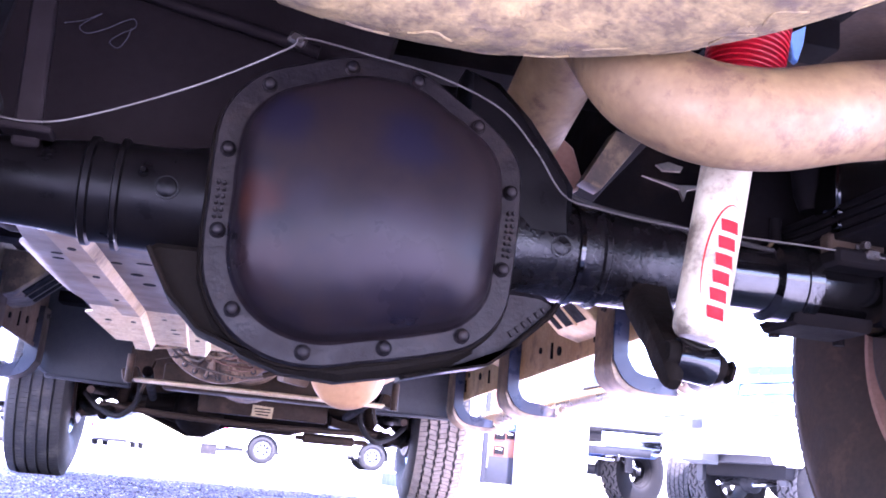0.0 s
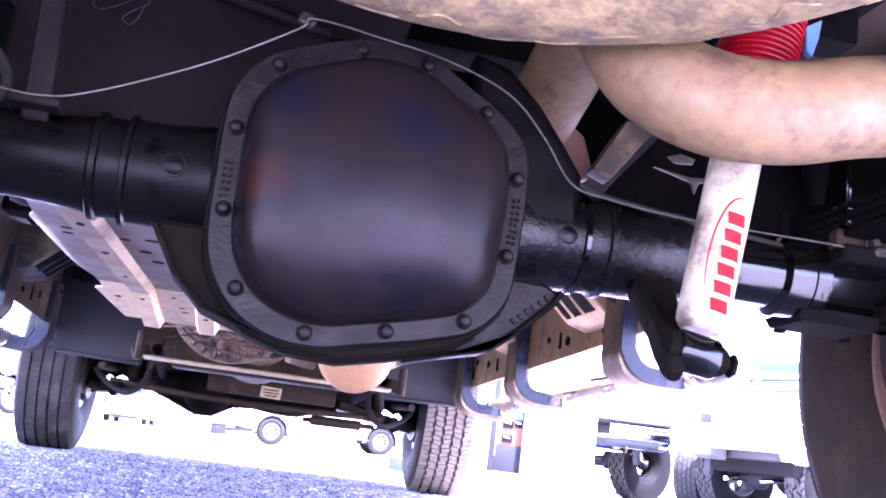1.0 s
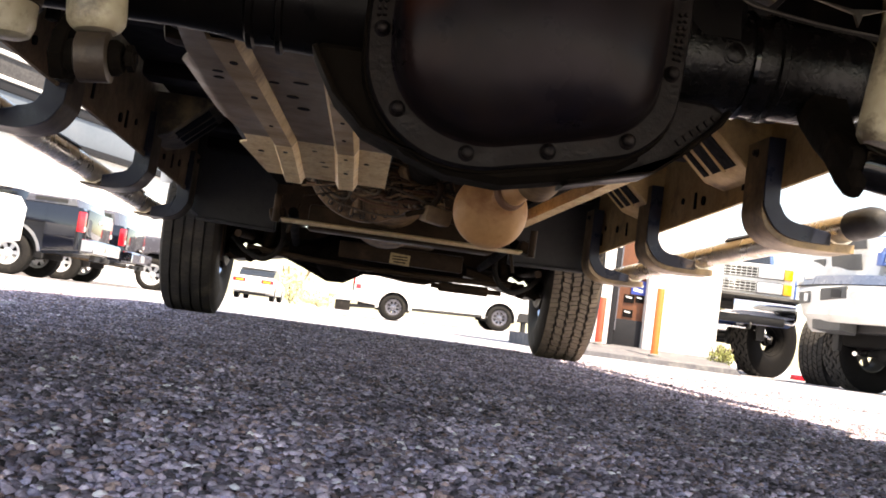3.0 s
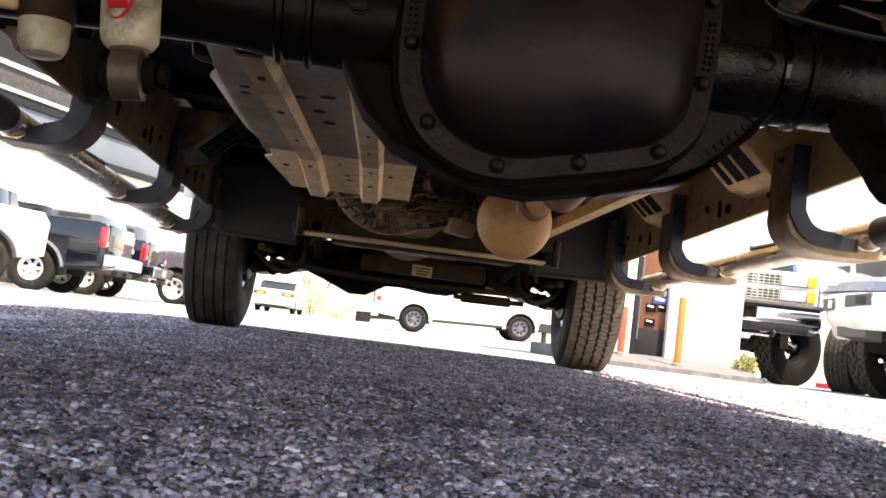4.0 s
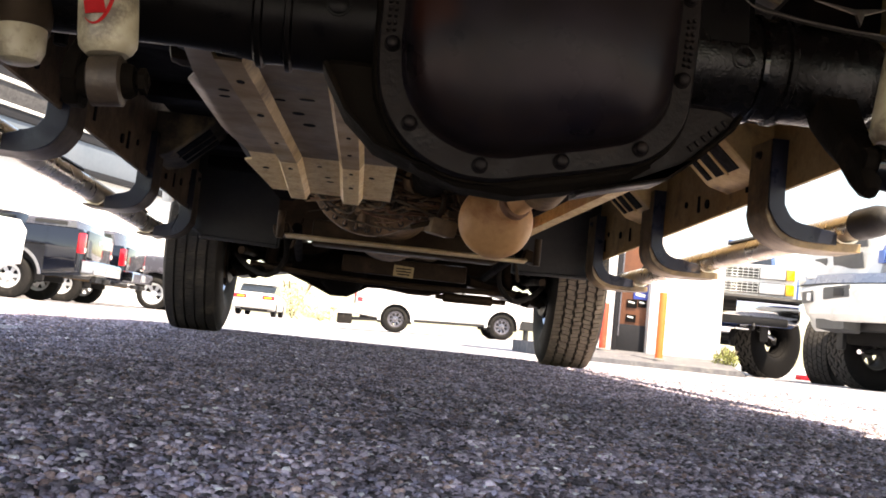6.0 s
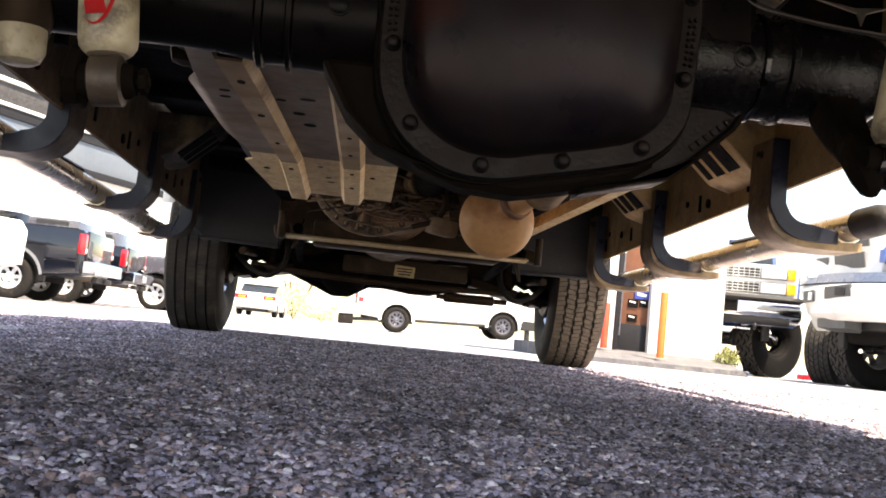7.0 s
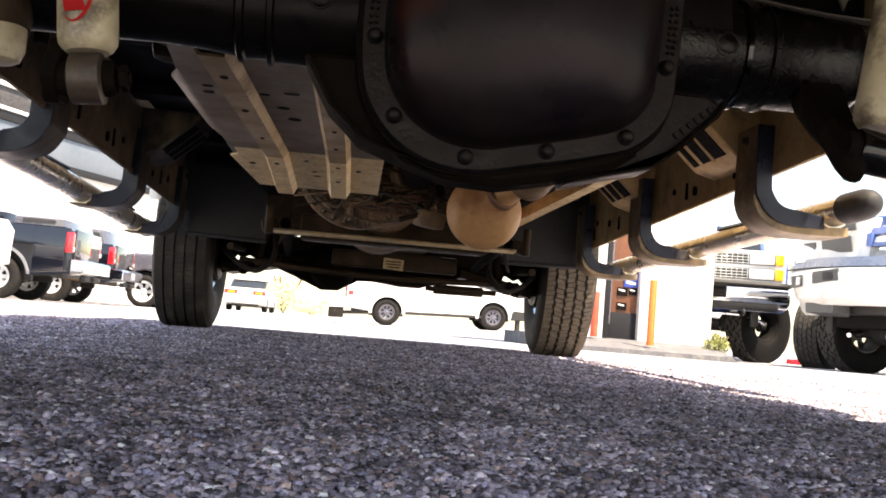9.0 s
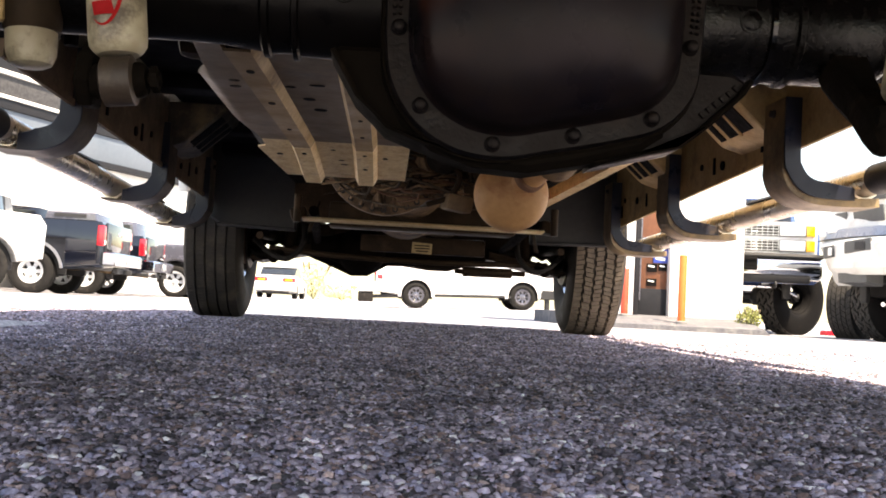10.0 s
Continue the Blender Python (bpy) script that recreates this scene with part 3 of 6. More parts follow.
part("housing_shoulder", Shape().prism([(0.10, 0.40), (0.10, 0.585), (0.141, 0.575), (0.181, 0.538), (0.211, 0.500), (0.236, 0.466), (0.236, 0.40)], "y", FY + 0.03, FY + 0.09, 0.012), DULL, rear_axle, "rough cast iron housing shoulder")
for s, edge in ((-1, [(0.208, 0.326), (0.182, 0.282), (0.164, 0.266), (0.150, 0.252), (0.116, 0.240), (0.07, 0.228)]),
                (1, [(0.218, 0.323), (0.209, 0.308), (0.174, 0.274), (0.146, 0.251), (0.101, 0.240), (0.06, 0.228)])):
    # webs between the housing and the tubes, with a raised rim
    web = [(s * x, z) for x, z in edge] + [(s * 0.06, 0.335), (s * 0.15, 0.335), (s * 0.20, 0.334)]
    part("housing_web", Shape().prism(web, "y", FY + 0.014, FY + 0.075, 0.006), CAST if s < 0 else FLANGE, rear_axle)
    rim_in = [(x - 0.0045, z + 0.0028) for x, z in edge]
    lip = [(s * x, z) for x, z in edge] + [(s * x, z) for x, z in rim_in[::-1]]
    part("web_rib", Shape().prism(lip, "y", FY + 0.002, FY + 0.03, 0.002), CAST, rear_axle)

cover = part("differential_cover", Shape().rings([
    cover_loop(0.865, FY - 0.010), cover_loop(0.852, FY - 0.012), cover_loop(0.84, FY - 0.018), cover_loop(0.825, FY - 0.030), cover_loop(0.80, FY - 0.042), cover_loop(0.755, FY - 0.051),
    cover_loop(0.66, FY - 0.060), cover_loop(0.54, FY - 0.067), cover_loop(0.4, FY - 0.073), cover_loop(0.25, FY - 0.077), cover_loop(0.1, FY - 0.079)]), COVER, rear_axle, "domed differential cover in worn dark paint with a painted sheen")
part("cover_flange", Shape().rings([cover_loop(0.85, FY - 0.009), cover_loop(0.990, FY - 0.009), cover_loop(1.005, FY - 0.005), cover_loop(1.005, FY + 0.004), cover_loop(0.85, FY + 0.004)], closed_ends=False, wrap=True), FLANGE, rear_axle, "bare cast flange with bolt holes")
for a in (-166, -138, -110, -79, -47, -15, 18, 48, 78, 104, 135, 163):
    p = cover_point(0.92, radians(a), FY - 0.009)
    part("cover_bolt", Shape().turned(p, (p[0], p[1] - 0.0105, p[2]), [(0, 0.0082), (0.22, 0.0080), (0.34, 0.0066), (0.75, 0.0062), (0.93, 0.0047), (1, 0.0022)], 18), FLANGE, rear_axle, "oily rounded bolt head")
# raised casting marks on the flange
for side, a0, rows in ((1, -9, 8), (-1, 189, 6)):
    for k in range(rows):
        for col in range(2):
            p = cover_point(0.915 + 0.035 * col, radians(a0 + side * 2.6 * k), FY - 0.0115)
            part("casting_mark", Shape().box(p, (0.0035, 0.005, 0.0028 + 0.001 * (k % 2)), (0, 10 * side, 0), 0.0006), FLANGE, rear_axle)
for k in range(6):
    part("casting_mark", Shape().box((0.168 + 0.0068 * k, FY + 0.0125, 0.287 + 0.0058 * k), (0.0035, 0.004, 0.007), (0, -42, 0), 0.0005), FLANGE, rear_axle)
for x in (-0.200, 0.224):
    c = Vector((x, AXLE_Y - 0.055, axle_z(x) + (0.0 if x < 0 else -0.006)))
    d = Vector((0, -1, -0.06)).normalized()
    part("sleeve_plug", Shape().turned(c, c + d * 0.0055, [(0, 0.0125), (0.7, 0.0125), (0.72, 0.0105), (0.8, 0.0105), (1, 0.009)], 20), NECK if x > 0 else DULL, rear_axle, "round pressed plug")
for x in (-0.225,):
    part("breather_nub", Shape().turned((x, AXLE_Y - 0.05, axle_z(x) + 0.012), (x, AXLE_Y - 0.064, axle_z(x) + 0.014), [(0, 0.006), (0.7, 0.005), (1, 0.003)], 10), AXLE, rear_axle)


def shock_frame(p0, p1):
    d = (Vector(p1) - Vector(p0)).normalized()
    front = (Vector((0, -1, 0)) - d * d.dot(Vector((0, -1, 0)))).normalized()
    side = d.cross(front) * -1
    if side.x < 0:
        side = -side
    return Vector(p0), d, front, side


def shock(p0, p1, mirror, boot_at):
    """A shock absorber from its lower eye p0 upwards to p1, with printed red bars and a swoosh for its lettering."""
    c, d, front, side = shock_frame(p0, p1)
    L = (Vector(p1) - c).length
    eye_w, eye_r = (0.0145, 0.0225) if mirror else (0.021, 0.0205)
    body = part("shock_absorber", Shape().turned(c + d * 0.023, c + d * boot_at, [(0, 0.018), (0.012, 0.0220), (0.03, 0.0250), (0.055, 0.0258), (0.97, 0.0262), (0.985, 0.0250), (1, 0.02)], 40), SHOCK, truck, "cream painted shock absorber with red print")
    part("eye", Shape().turned(c - side * eye_w, c + side * eye_w, [(0, 0.019), (0.06, eye_r), (0.94, eye_r), (1, 0.019)], 28), EYE if mirror else AXLE, body, "steel eye with rubber bush")
    part("bush", Shape().turned(c - side * (eye_w + 0.010), c + side * (eye_w + 0.010), [(0, 0.013), (0.1, 0.016), (0.9, 0.016), (1, 0.013)], 20), CAST, body)
    part("eye_bolt", Shape().turned(c - side * (eye_w + 0.022 if mirror else 0.0), c + side * (eye_w + 0.022), [(0, 0.010), (0.12, 0.011), (0.13, 0.006), (0.88, 0.006), (0.885, 0.012), (0.97, 0.012), (0.975, 0.007), (1, 0.006)], 6), CAST, body)
    # the boot: folded red rubber
    ribs = []
    for i in range(25):
        for q, r in ((0.0, 0.033), (0.35, 0.0425), (0.6, 0.043)):
            ribs.append(((i + q) / 25, r))
    ribs.append((1, 0.033))
    part("dust_boot", Shape().turned(c + d * boot_at, c + d * (boot_at + 0.16), ribs, 32), BOOT, body, "ribbed red rubber dust boot")
    part("rod", Shape().rod(c + d * (boot_at + 0.16), c + d * L, 0.009), BOLT, body)

    def skin(u, h, lift=0.0006):
        """A point on the body: u along the girth from the front, h up the axis."""
        a = u / 0.0267
        return c + d * h + (front * math.cos(a) + side * math.sin(a)) * (0.0267 + lift)

    def print_patch(name, u0, u1, h0, h1, shear=0.0):
        s = Shape()
        n = 5
        loop = []
        for lift in (0.0002, 0.0008):
            loop.append([skin(u0 + (u1 - u0) * i / n + shear, h0, lift) for i in range(n + 1)] + [skin(u1 - (u1 - u0) * i / n - shear, h1, lift) for i in range(n + 1)])
        s.rings(loop)
        part(name, s, RED, body, "red printed bar")
    k = -1 if mirror else 1
    u_mid = -0.006 if mirror else 0.002
    # six bars of the size of the letters
    for i in range(6):
        h = ((0.053 if mirror else 0.041) + 0.0180 * i)
        print_patch("print_bar", u_mid - 0.0094, u_mid + 0.0094, h, h + 0.0122, 0.0012)
    # swoosh on the side and round the lower end
    pts, wid = [], []
    for i in range(33):
        q = i / 32
        a = radians(66 + 228 * q) if mirror else radians(70 + 140 * q)
        pts.append((u_mid + k * 0.0205 * math.cos(a), (0.108 if mirror else 0.095) + 0.064 * math.sin(a)))
        wid.append(0.0003 + 0.0007 * math.sin(math.pi * q) + (0.0008 * max(0, math.sin(math.pi * (q * 1.9 - 0.9))) if mirror else 0))
    a, b = [], []
    for i, ((u, h), w) in enumerate(zip(pts, wid)):
        p, q = pts[max(i - 1, 0)], pts[min(i + 1, len(pts) - 1)]
        d2 = Vector((q[0] - p[0], q[1] - p[1])).normalized()
        a.append(skin(u - d2.y * w, h + d2.x * w))
        b.append(skin(u + d2.y * w, h - d2.x * w))
    s = Shape()
    n = len(a)
    s.add(a + b, [(i, i + 1, n + i + 1, n + i) for i in range(n - 1)])
    part("print_swoosh", s, RED, body, "thin red printed arc")
    return body


shock((0.328, 1.195, 0.268), (0.412, 1.20, 0.82), False, 0.29)
shock((-0.3895, 1.215, 0.267), (-0.450, 1.22, 0.82), True, 0.29)

# shock brackets welded to the axle
for s, x in ((1, 0.292), (-1, -0.418)):
    sh = Shape()
    outline = [(AXLE_Y - 0.045, 0.42), (AXLE_Y - 0.10, 0.36), (1.185, 0.285), (1.178, 0.262), (1.195, 0.243), (1.222, 0.245), (1.236, 0.285), (1.275, 0.335), (AXLE_Y - 0.05, 0.362), (AXLE_Y - 0.01, 0.42)]
    if s < 0:
        sh.prism([(y + 0.02, z) for y, z in outline], "x", x - 0.008, x + 0.006, 0.002)
    else:
        stations = [(1.355, 0.385, 0.316, 0.366, 0.04), (1.335, 0.352, 0.315, 0.362, 0.042), (1.295, 0.322, 0.311, 0.352, 0.038), (1.25, 0.296, 0.303, 0.336, 0.033), (1.205, 0.268, 0.293, 0.317, 0.034), (1.188, 0.250, 0.294, 0.313, 0.026), (1.182, 0.242, 0.297, 0.309, 0.014)]
        loops = []
        for k, (y, z, x0, x1, th) in enumerate(stations):
            p, q = stations[max(k - 1, 0)], stations[min(k + 1, len(stations) - 1)]
            d = Vector((0, q[0] - p[0], q[1] - p[1])).normalized()
            nn = Vector((0, -d.z, d.y)) * (th / 2)
            c0, c1 = Vector((x0, y, z)), Vector((x1, y, z))
            e = Vector((min(0.006, (x1 - x0) * 0.3), 0, 0))
            loops.append([c0 + nn * 0.6, c0 + e + nn, c1 - e + nn, c1 + nn * 0.6, c1 - nn * 0.6, c1 - e - nn, c0 + e - nn, c0 - nn * 0.6])
        sh.rings(loops)
    part("shock_bracket", sh, CAST, rear_axle, "rusty dark steel shock bracket")

# leaf springs, their clamps and anchor plates
for s in (-1, 1):
    sx, base, sag = (0.545, 0.475, 0.15) if s < 0 else (0.595, 0.492, 0.03)
    sp = Shape()
    for k in range(4):
        half = 0.78 - 0.17 * k
        top, low = [], []
        for i in range(17):
            y = -half + (2 * half if s < 0 else half + 0.34) * i / 16
            z = base - 0.011 * k + sag * (y / 0.8) ** 2
            top.append((AXLE_Y + 0.05 + y, z))
            low.append((AXLE_Y + 0.05 + y, z - 0.009))
        sp.prism(top + low[::-1], "x", s * sx - 0.033, s * sx + 0.033, 0.0015)
    spring = part("leaf_spring", sp, RAIL, truck, "dusty black leaf spring pack")
    part("spring_perch", Shape().box((s * sx, AXLE_Y, 0.428), (0.085, 0.15, 0.022), (0, 0, 0), 0.005), RAIL, spring)
    part("anchor_plate", Shape().prism([(AXLE_Y - 0.03, 0.366), (AXLE_Y - 0.026, 0.350), (AXLE_Y + 0.05, 0.348), (AXLE_Y + 0.06, 0.362)], "x", s * 0.53, s * 0.635, 0.005), RAIL, spring, "dark steel anchor plate")
    for x in (sx - 0.045, sx + 0.047):
        part("u_bolt", Shape().rod((s * x, AXLE_Y + 0.052, 0.345), (s * x, AXLE_Y + 0.052, 0.50), 0.0075, seg=10), RAIL, spring)
    part("bump_stop", Shape().box((s * 0.545, AXLE_Y - 0.02, 0.535), (0.07, 0.10, 0.075), (0, 0, 0), 0.02) if s < 0 else Shape().turned((0.572, AXLE_Y, 0.50), (0.572, AXLE_Y, 0.575), [(0, 0.018), (0.3, 0.026), (1, 0.032)], 16), RAIL, spring)
    if s < 0:
        part("air_cup", Shape().turned((-0.511, 1.335, 0.300), (-0.514, 1.335, 0.352), [(0, 0.014), (0.06, 0.020), (0.25, 0.0245), (0.85, 0.0255), (1, 0.022)], 28), SHOCK, spring, "cream steel cup under the spring")
        part("cup_seat", Shape().turned((-0.512, 1.335, 0.336), (-0.514, 1.335, 0.372), [(0, 0.0265), (0.1, 0.028), (0.9, 0.030), (1, 0.02)], 28), CHASSIS, spring, "dark spring seat")
        part("spring_strap", Shape().box((-0.545, 1.315, 0.45), (0.024, 0.014, 0.22), (0, 0, 0), 0.003), ROCKER, spring, "brown steel strap")
        part("spring_block", Shape().box((-0.594, 1.335, 0.505), (0.072, 0.06, 0.05), (0, 0, 0), 0.008), AXLE, spring, "glossy black steel block")
    else:
        part("spring_strap", Shape().box((0.644, 1.315, 0.455), (0.016, 0.014, 0.20), (0, 2, 0), 0.003), RAIL, spring, "black steel strap")
        block = part("spring_block", Shape().box((0.598, 1.325, 0.524), (0.076, 0.05, 0.075), (0, 0, 0), 0.004), AXLE, spring, "glossy black steel block")
        # two glossy lips shaped to stand in for the block's reflections
        for z in (0.482, 0.466):
            part("block_lip", Shape().box((0.600, 1.303, z), (0.084, 0.016, 0.009), (-14, 0, 0), 0.002), AXLE, block, "glossy lip set to hold a bright reflection")
        part("seat_bracket", Shape().box((0.592, 1.318, 0.445), (0.076, 0.02, 0.026), (-10, 3, 0), 0.003), CHASSIS, spring, "dusty steel bracket")
        part("bracket_bolt", hex_bolt((0.596, 1.306, 0.446), (0, -1, 0), 0.006, 0.012), BOLT, spring)
        part("clamp_ring", Shape().turned((0.536, AXLE_Y, axle_z(0.536)), (0.556, AXLE_Y, axle_z(0.556)), [(0, 0.044), (0.05, 0.050), (0.95, 0.050), (1, 0.044)], 32), AXLE, rear_axle, "black clamp ring")
        part("clamp_ring", Shape().turned((0.660, AXLE_Y, axle_z(0.66)), (0.674, AXLE_Y, axle_z(0.674)), [(0, 0.044), (0.05, 0.052), (0.95, 0.052), (1, 0.044)], 32), AXLE, rear_axle, "black clamp ring")
        part("shim", Shape().prism([(0.462, 0.512), (0.482, 0.500), (0.486, 0.482), (0.462, 0.462)], "y", 1.395, 1.405, 0.002), ROCKER, spring, "tan steel shim")

# steel brake line over the axle, with its hose ends
line = [(-0.62, 1.30, 0.452), (-0.41, 1.285, 0.438), (-0.335, 1.278, 0.432), (-0.28, 1.268, 0.444), (-0.18, 1.25, 0.488), (-0.10, 1.235, 0.535), (-0.085, 1.225, 0.545), (-0.01, 1.235, 0.543), (0.06, 1.25, 0.54), (0.13, 1.262, 0.522), (0.175, 1.27, 0.485), (0.215, 1.285, 0.445), (0.26, 1.29, 0.437), (0.335, 1.295, 0.433), (0.43, 1.30, 0.434), (0.55, 1.295, 0.434), (0.64, 1.29, 0.428), (0.74, 1.30, 0.40)]
part("brake_line", Shape().hose(line, 0.0010, 8, 8), WIRE, truck, "thin bare steel brake line")
part("line_clip", Shape().box((-0.092, 1.24, 0.548), (0.018, 0.012, 0.014), (0, 20, 0), 0.003), BOLT, truck)
part("line_clip", Shape().box((0.60, 1.295, 0.434), (0.02, 0.014, 0.014), (0, 0, 0), 0.003), BOLT, truck)
part("vent_pipe", Shape().hose([(-0.33, 1.43, 0.668), (-0.235, 1.43, 0.650), (-0.169, 1.43, 0.640), (-0.06, 1.43, 0.622)], 0.008, 14), FLOORPAN, truck, "brown steel vent pipe")
part("hose_bracket", Shape().box((-0.345, 1.31, 0.50), (0.026, 0.012, 0.17), (0, -3, 0), 0.003).box((-0.338, 1.295, 0.428), (0.05, 0.03, 0.008), (0, 0, 0), 0.002), FLOORPAN, truck, "dusty steel hose bracket")
part("handbrake_cable", Shape().hose([(-0.60, 1.34, 0.60), (-0.45, 1.36, 0.53), (-0.385, 1.35, 0.47), (-0.40, 1.34, 0.42)], 0.006, 10), RUBBER, truck)
part("handbrake_cable", Shape().hose([(0.16, 1.34, 0.56), (0.20, 1.33, 0.49), (0.25, 1.32, 0.452), (0.40, 1.33, 0.44), (0.6, 1.35, 0.43)], 0.003, 10), RUBBER, truck)

part("frame_gusset", Shape().prism([(0.352, 0.613), (0.392, 0.606), (0.336, 0.527), (0.310, 0.536)], "y", 1.49, 1.52, 0.001), DUSTSTRAP, truck, "brown steel gusset")
part("spring_seat_plate", Shape().prism([(0.262, 0.575), (0.290, 0.607), (0.308, 0.594), (0.323, 0.554), (0.319, 0.535), (0.295, 0.52)], "y", 1.53, 1.55, 0.004), RUST, truck, "dull rusty steel plate")
# black sheet added to cover the pale bed side behind it
part("dark_backing", Shape().prism([(0.455, 0.455), (0.64, 0.47), (0.64, 0.66), (0.47, 0.66)], "y", 1.425, 1.437, 0.003), RAIL, truck, "black sheet added behind the spring")
# blue strip added where bright sky shows through a gap
part("sky_gap_strip", Shape().prism([(0.494, 0.700), (0.517, 0.714), (0.514, 0.690), (0.506, 0.664), (0.499, 0.668)], "y", 1.30, 1.312, 0.002), SKYGAP, truck, "pale blue strip standing for sky in a gap")
part("bed_clip", Shape().prism([(0.528, 0.667), (0.595, 0.660), (0.655, 0.668), (0.612, 0.652), (0.606, 0.632), (0.597, 0.652)], "y", 1.80, 1.806, 0.001).prism([(0.552, 0.690), (0.575, 0.699), (0.603, 0.694), (0.598, 0.684), (0.566, 0.681)], "y", 1.80, 1.806, 0.001), TREAD, truck, "bare metal clip")

# exhaust: muffler, pipe over the axle, tailpipe to the side
exhaust = part("tailpipe", Shape().hose([(0.235, 2.45, 0.415), (0.225, 2.1, 0.44), (0.235, 1.78, 0.515), (0.24, 1.55, 0.60), (0.24, 1.40, 0.65), (0.235, 1.29, 0.655), (0.228, 1.215, 0.60), (0.245, 1.155, 0.53), (0.29, 1.115, 0.494), (0.36, 1.105, 0.495), (0.46, 1.105, 0.522), (0.70, 1.12, 0.575), (0.98, 1.15, 0.60)], 0.049, 32, 8), PIPE, truck, "dusty tan steel tailpipe bent round the axle")
part("muffler", Shape().turned((0.150, 2.55, 0.343), (0.245, 3.15, 0.42), [(0, 0.02), (0.006, 0.05), (0.02, 0.072), (0.045, 0.084), (0.09, 0.089), (0.95, 0.089), (1, 0.07)], 44), MUFFLER, truck, "rust-stained steel muffler")
part("muffler_outlet", Shape().hose([(0.160, 2.62, 0.360), (0.178, 2.56, 0.376), (0.206, 2.49, 0.400), (0.228, 2.38, 0.425), (0.235, 2.2, 0.44)], 0.031, 22), MUFFLER, truck)
part("clamp_band", Shape().turned((0.186, 2.54, 0.384), (0.193, 2.522, 0.390), [(0, 0.032), (0.1, 0.038), (0.9, 0.038), (1, 0.032)], 24), RUST, truck)

# spare wheel under the bed
SP = Vector((0.02, 0.81, -0.021))
prof = [(0.205, 0.60), (0.21, 0.565), (0.25, 0.542), (0.29, 0.535), (0.325, 0.541), (0.352, 0.556), (0.366, 0.580), (0.370, 0.605), (0.370, 0.71), (0.363, 0.735), (0.35, 0.765), (0.24, 0.765), (0.215, 0.72)]
spare = part("spare_tyre", Shape().rings([[(SP.x + r * math.cos(a), SP.y + r * math.sin(a), SP.z + z) for a in [2 * math.pi * i / 96 for i in range(96)]] for r, z in prof], closed_ends=False, wrap=True), DUSTY_TYRE, truck, "dust-covered spare tyre slung under the bed")
def spare_z(r):
    """Height of the spare's underside at the radius r."""
    for (r0, z0), (r1, z1) in zip(prof[2:7], prof[3:8]):
        if r <= r1:
            return SP.z + z0 + (z1 - z0) * (r - r0) / (r1 - r0)
    return SP.z + prof[7][1]


for i in range(36):
    # raised arcs and fine sipes of the sidewall's pattern
    a0 = 2 * math.pi * i / 36
    rng = random.Random(300 + i)
    bow, r0 = rng.uniform(-0.016, 0.016), 0.300 + 0.018 * (i % 3)
    pts = []
    for k in range(7):
        q = k / 6
        r = r0 + bow * math.sin(math.pi * q)
        a = a0 + (q - 0.5) * 0.13
        pts.append((SP.x + r * math.cos(a), SP.y + r * math.sin(a), spare_z(r) + 0.0003))
    part("raised_arc", Shape().hose(pts, 0.0017, 6, 2), DUSTY_TYRE, spare)
    if i % 3 == 0:
        for k in range(7):
            a = a0 + 0.085 + 0.0085 * k
            r1, r2 = 0.287 + 0.003 * abs(k - 3), 0.309 - 0.003 * abs(k - 3)
            part("sipe", Shape().hose([(SP.x + r * math.cos(a), SP.y + r * math.sin(a), spare_z(r) + 0.0002) for r in (r1, (r1 + r2) / 2, r2)], 0.0009, 5, 1), DUSTY_TYRE, spare)
for i in range(60):
    a = 2 * math.pi * i / 60
    c = Vector((SP.x + 0.363 * math.cos(a), SP.y + 0.363 * math.sin(a), SP.z + 0.590))
    part("shoulder_block", Shape().box(c, (0.022, 0.026, 0.045), (0, -25, math.degrees(a)), 0.004), DUSTY_TYRE, spare)
part("spare_rim", Shape().turned((SP.x, SP.y, 0.557), (SP.x, SP.y, 0.68), [(0, 0.19), (0.05, 0.218), (0.15, 0.205), (0.9, 0.2), (1, 0.215)], 48), RUST, spare, "rusty steel rim")

# skid plate under the fuel tank: a slanted bend, two pressed ribs that splay
def bend_y(x):
    return 2.22 - 0.03 * (x + 0.32)


def rib_lines(y):
    return (-0.333 + 0.034 * (y - 1.47), 0.0165), (-0.194 + 0.012 * (y - 1.6), 0.0165)


def rib(x, y):
    h = 0.0
    for c, w in rib_lines(y):
        h += 0.014 * max(0, min(1, (w + 0.008 - abs(x - c)) / 0.008))
    return h


def skid_z(x, y):
    b = bend_y(x)
    return 0.386 - 0.036 * max(0, (y - b) / (2.48 - b)) - rib(x, y)


def skid_left(y):
    """The left edge: a wide ear in the middle, drawn in towards the front."""
    marks = [(1.47, -0.386), (1.66, -0.399), (1.70, -0.418), (2.03, -0.413), (2.15, -0.392), (2.27, -0.384), (2.28, -0.400), (2.48, -0.356)]
    for (y0, x0), (y1, x1) in zip(marks, marks[1:]):
        if y <= y1:
            return x0 + (x1 - x0) * (y - y0) / (y1 - y0)
    return marks[-1][1]


def columns(y):
    """Places across the plate at y, set so that the ribs' shoulders fall on them, each with its surface: 0 flat, 1 rib, 2 shoulder."""
    stops, kinds = [-0.418], []
    for c, w in rib_lines(y):
        for x, kind, n in ((c - w - 0.008, 0, 12), (c - w, 2, 2), (c + w, 1, 4), (c + w + 0.008, 2, 2)):
            x0 = stops[-1]
            stops += [x0 + (x - x0) * (k + 1) / n for k in range(n)]
            kinds += [kind] * n
    x0 = stops[-1]
    stops += [x0 + (-0.098 - x0) * (k + 1) / 8 for k in range(8)]
    return stops, kinds + [0] * 8


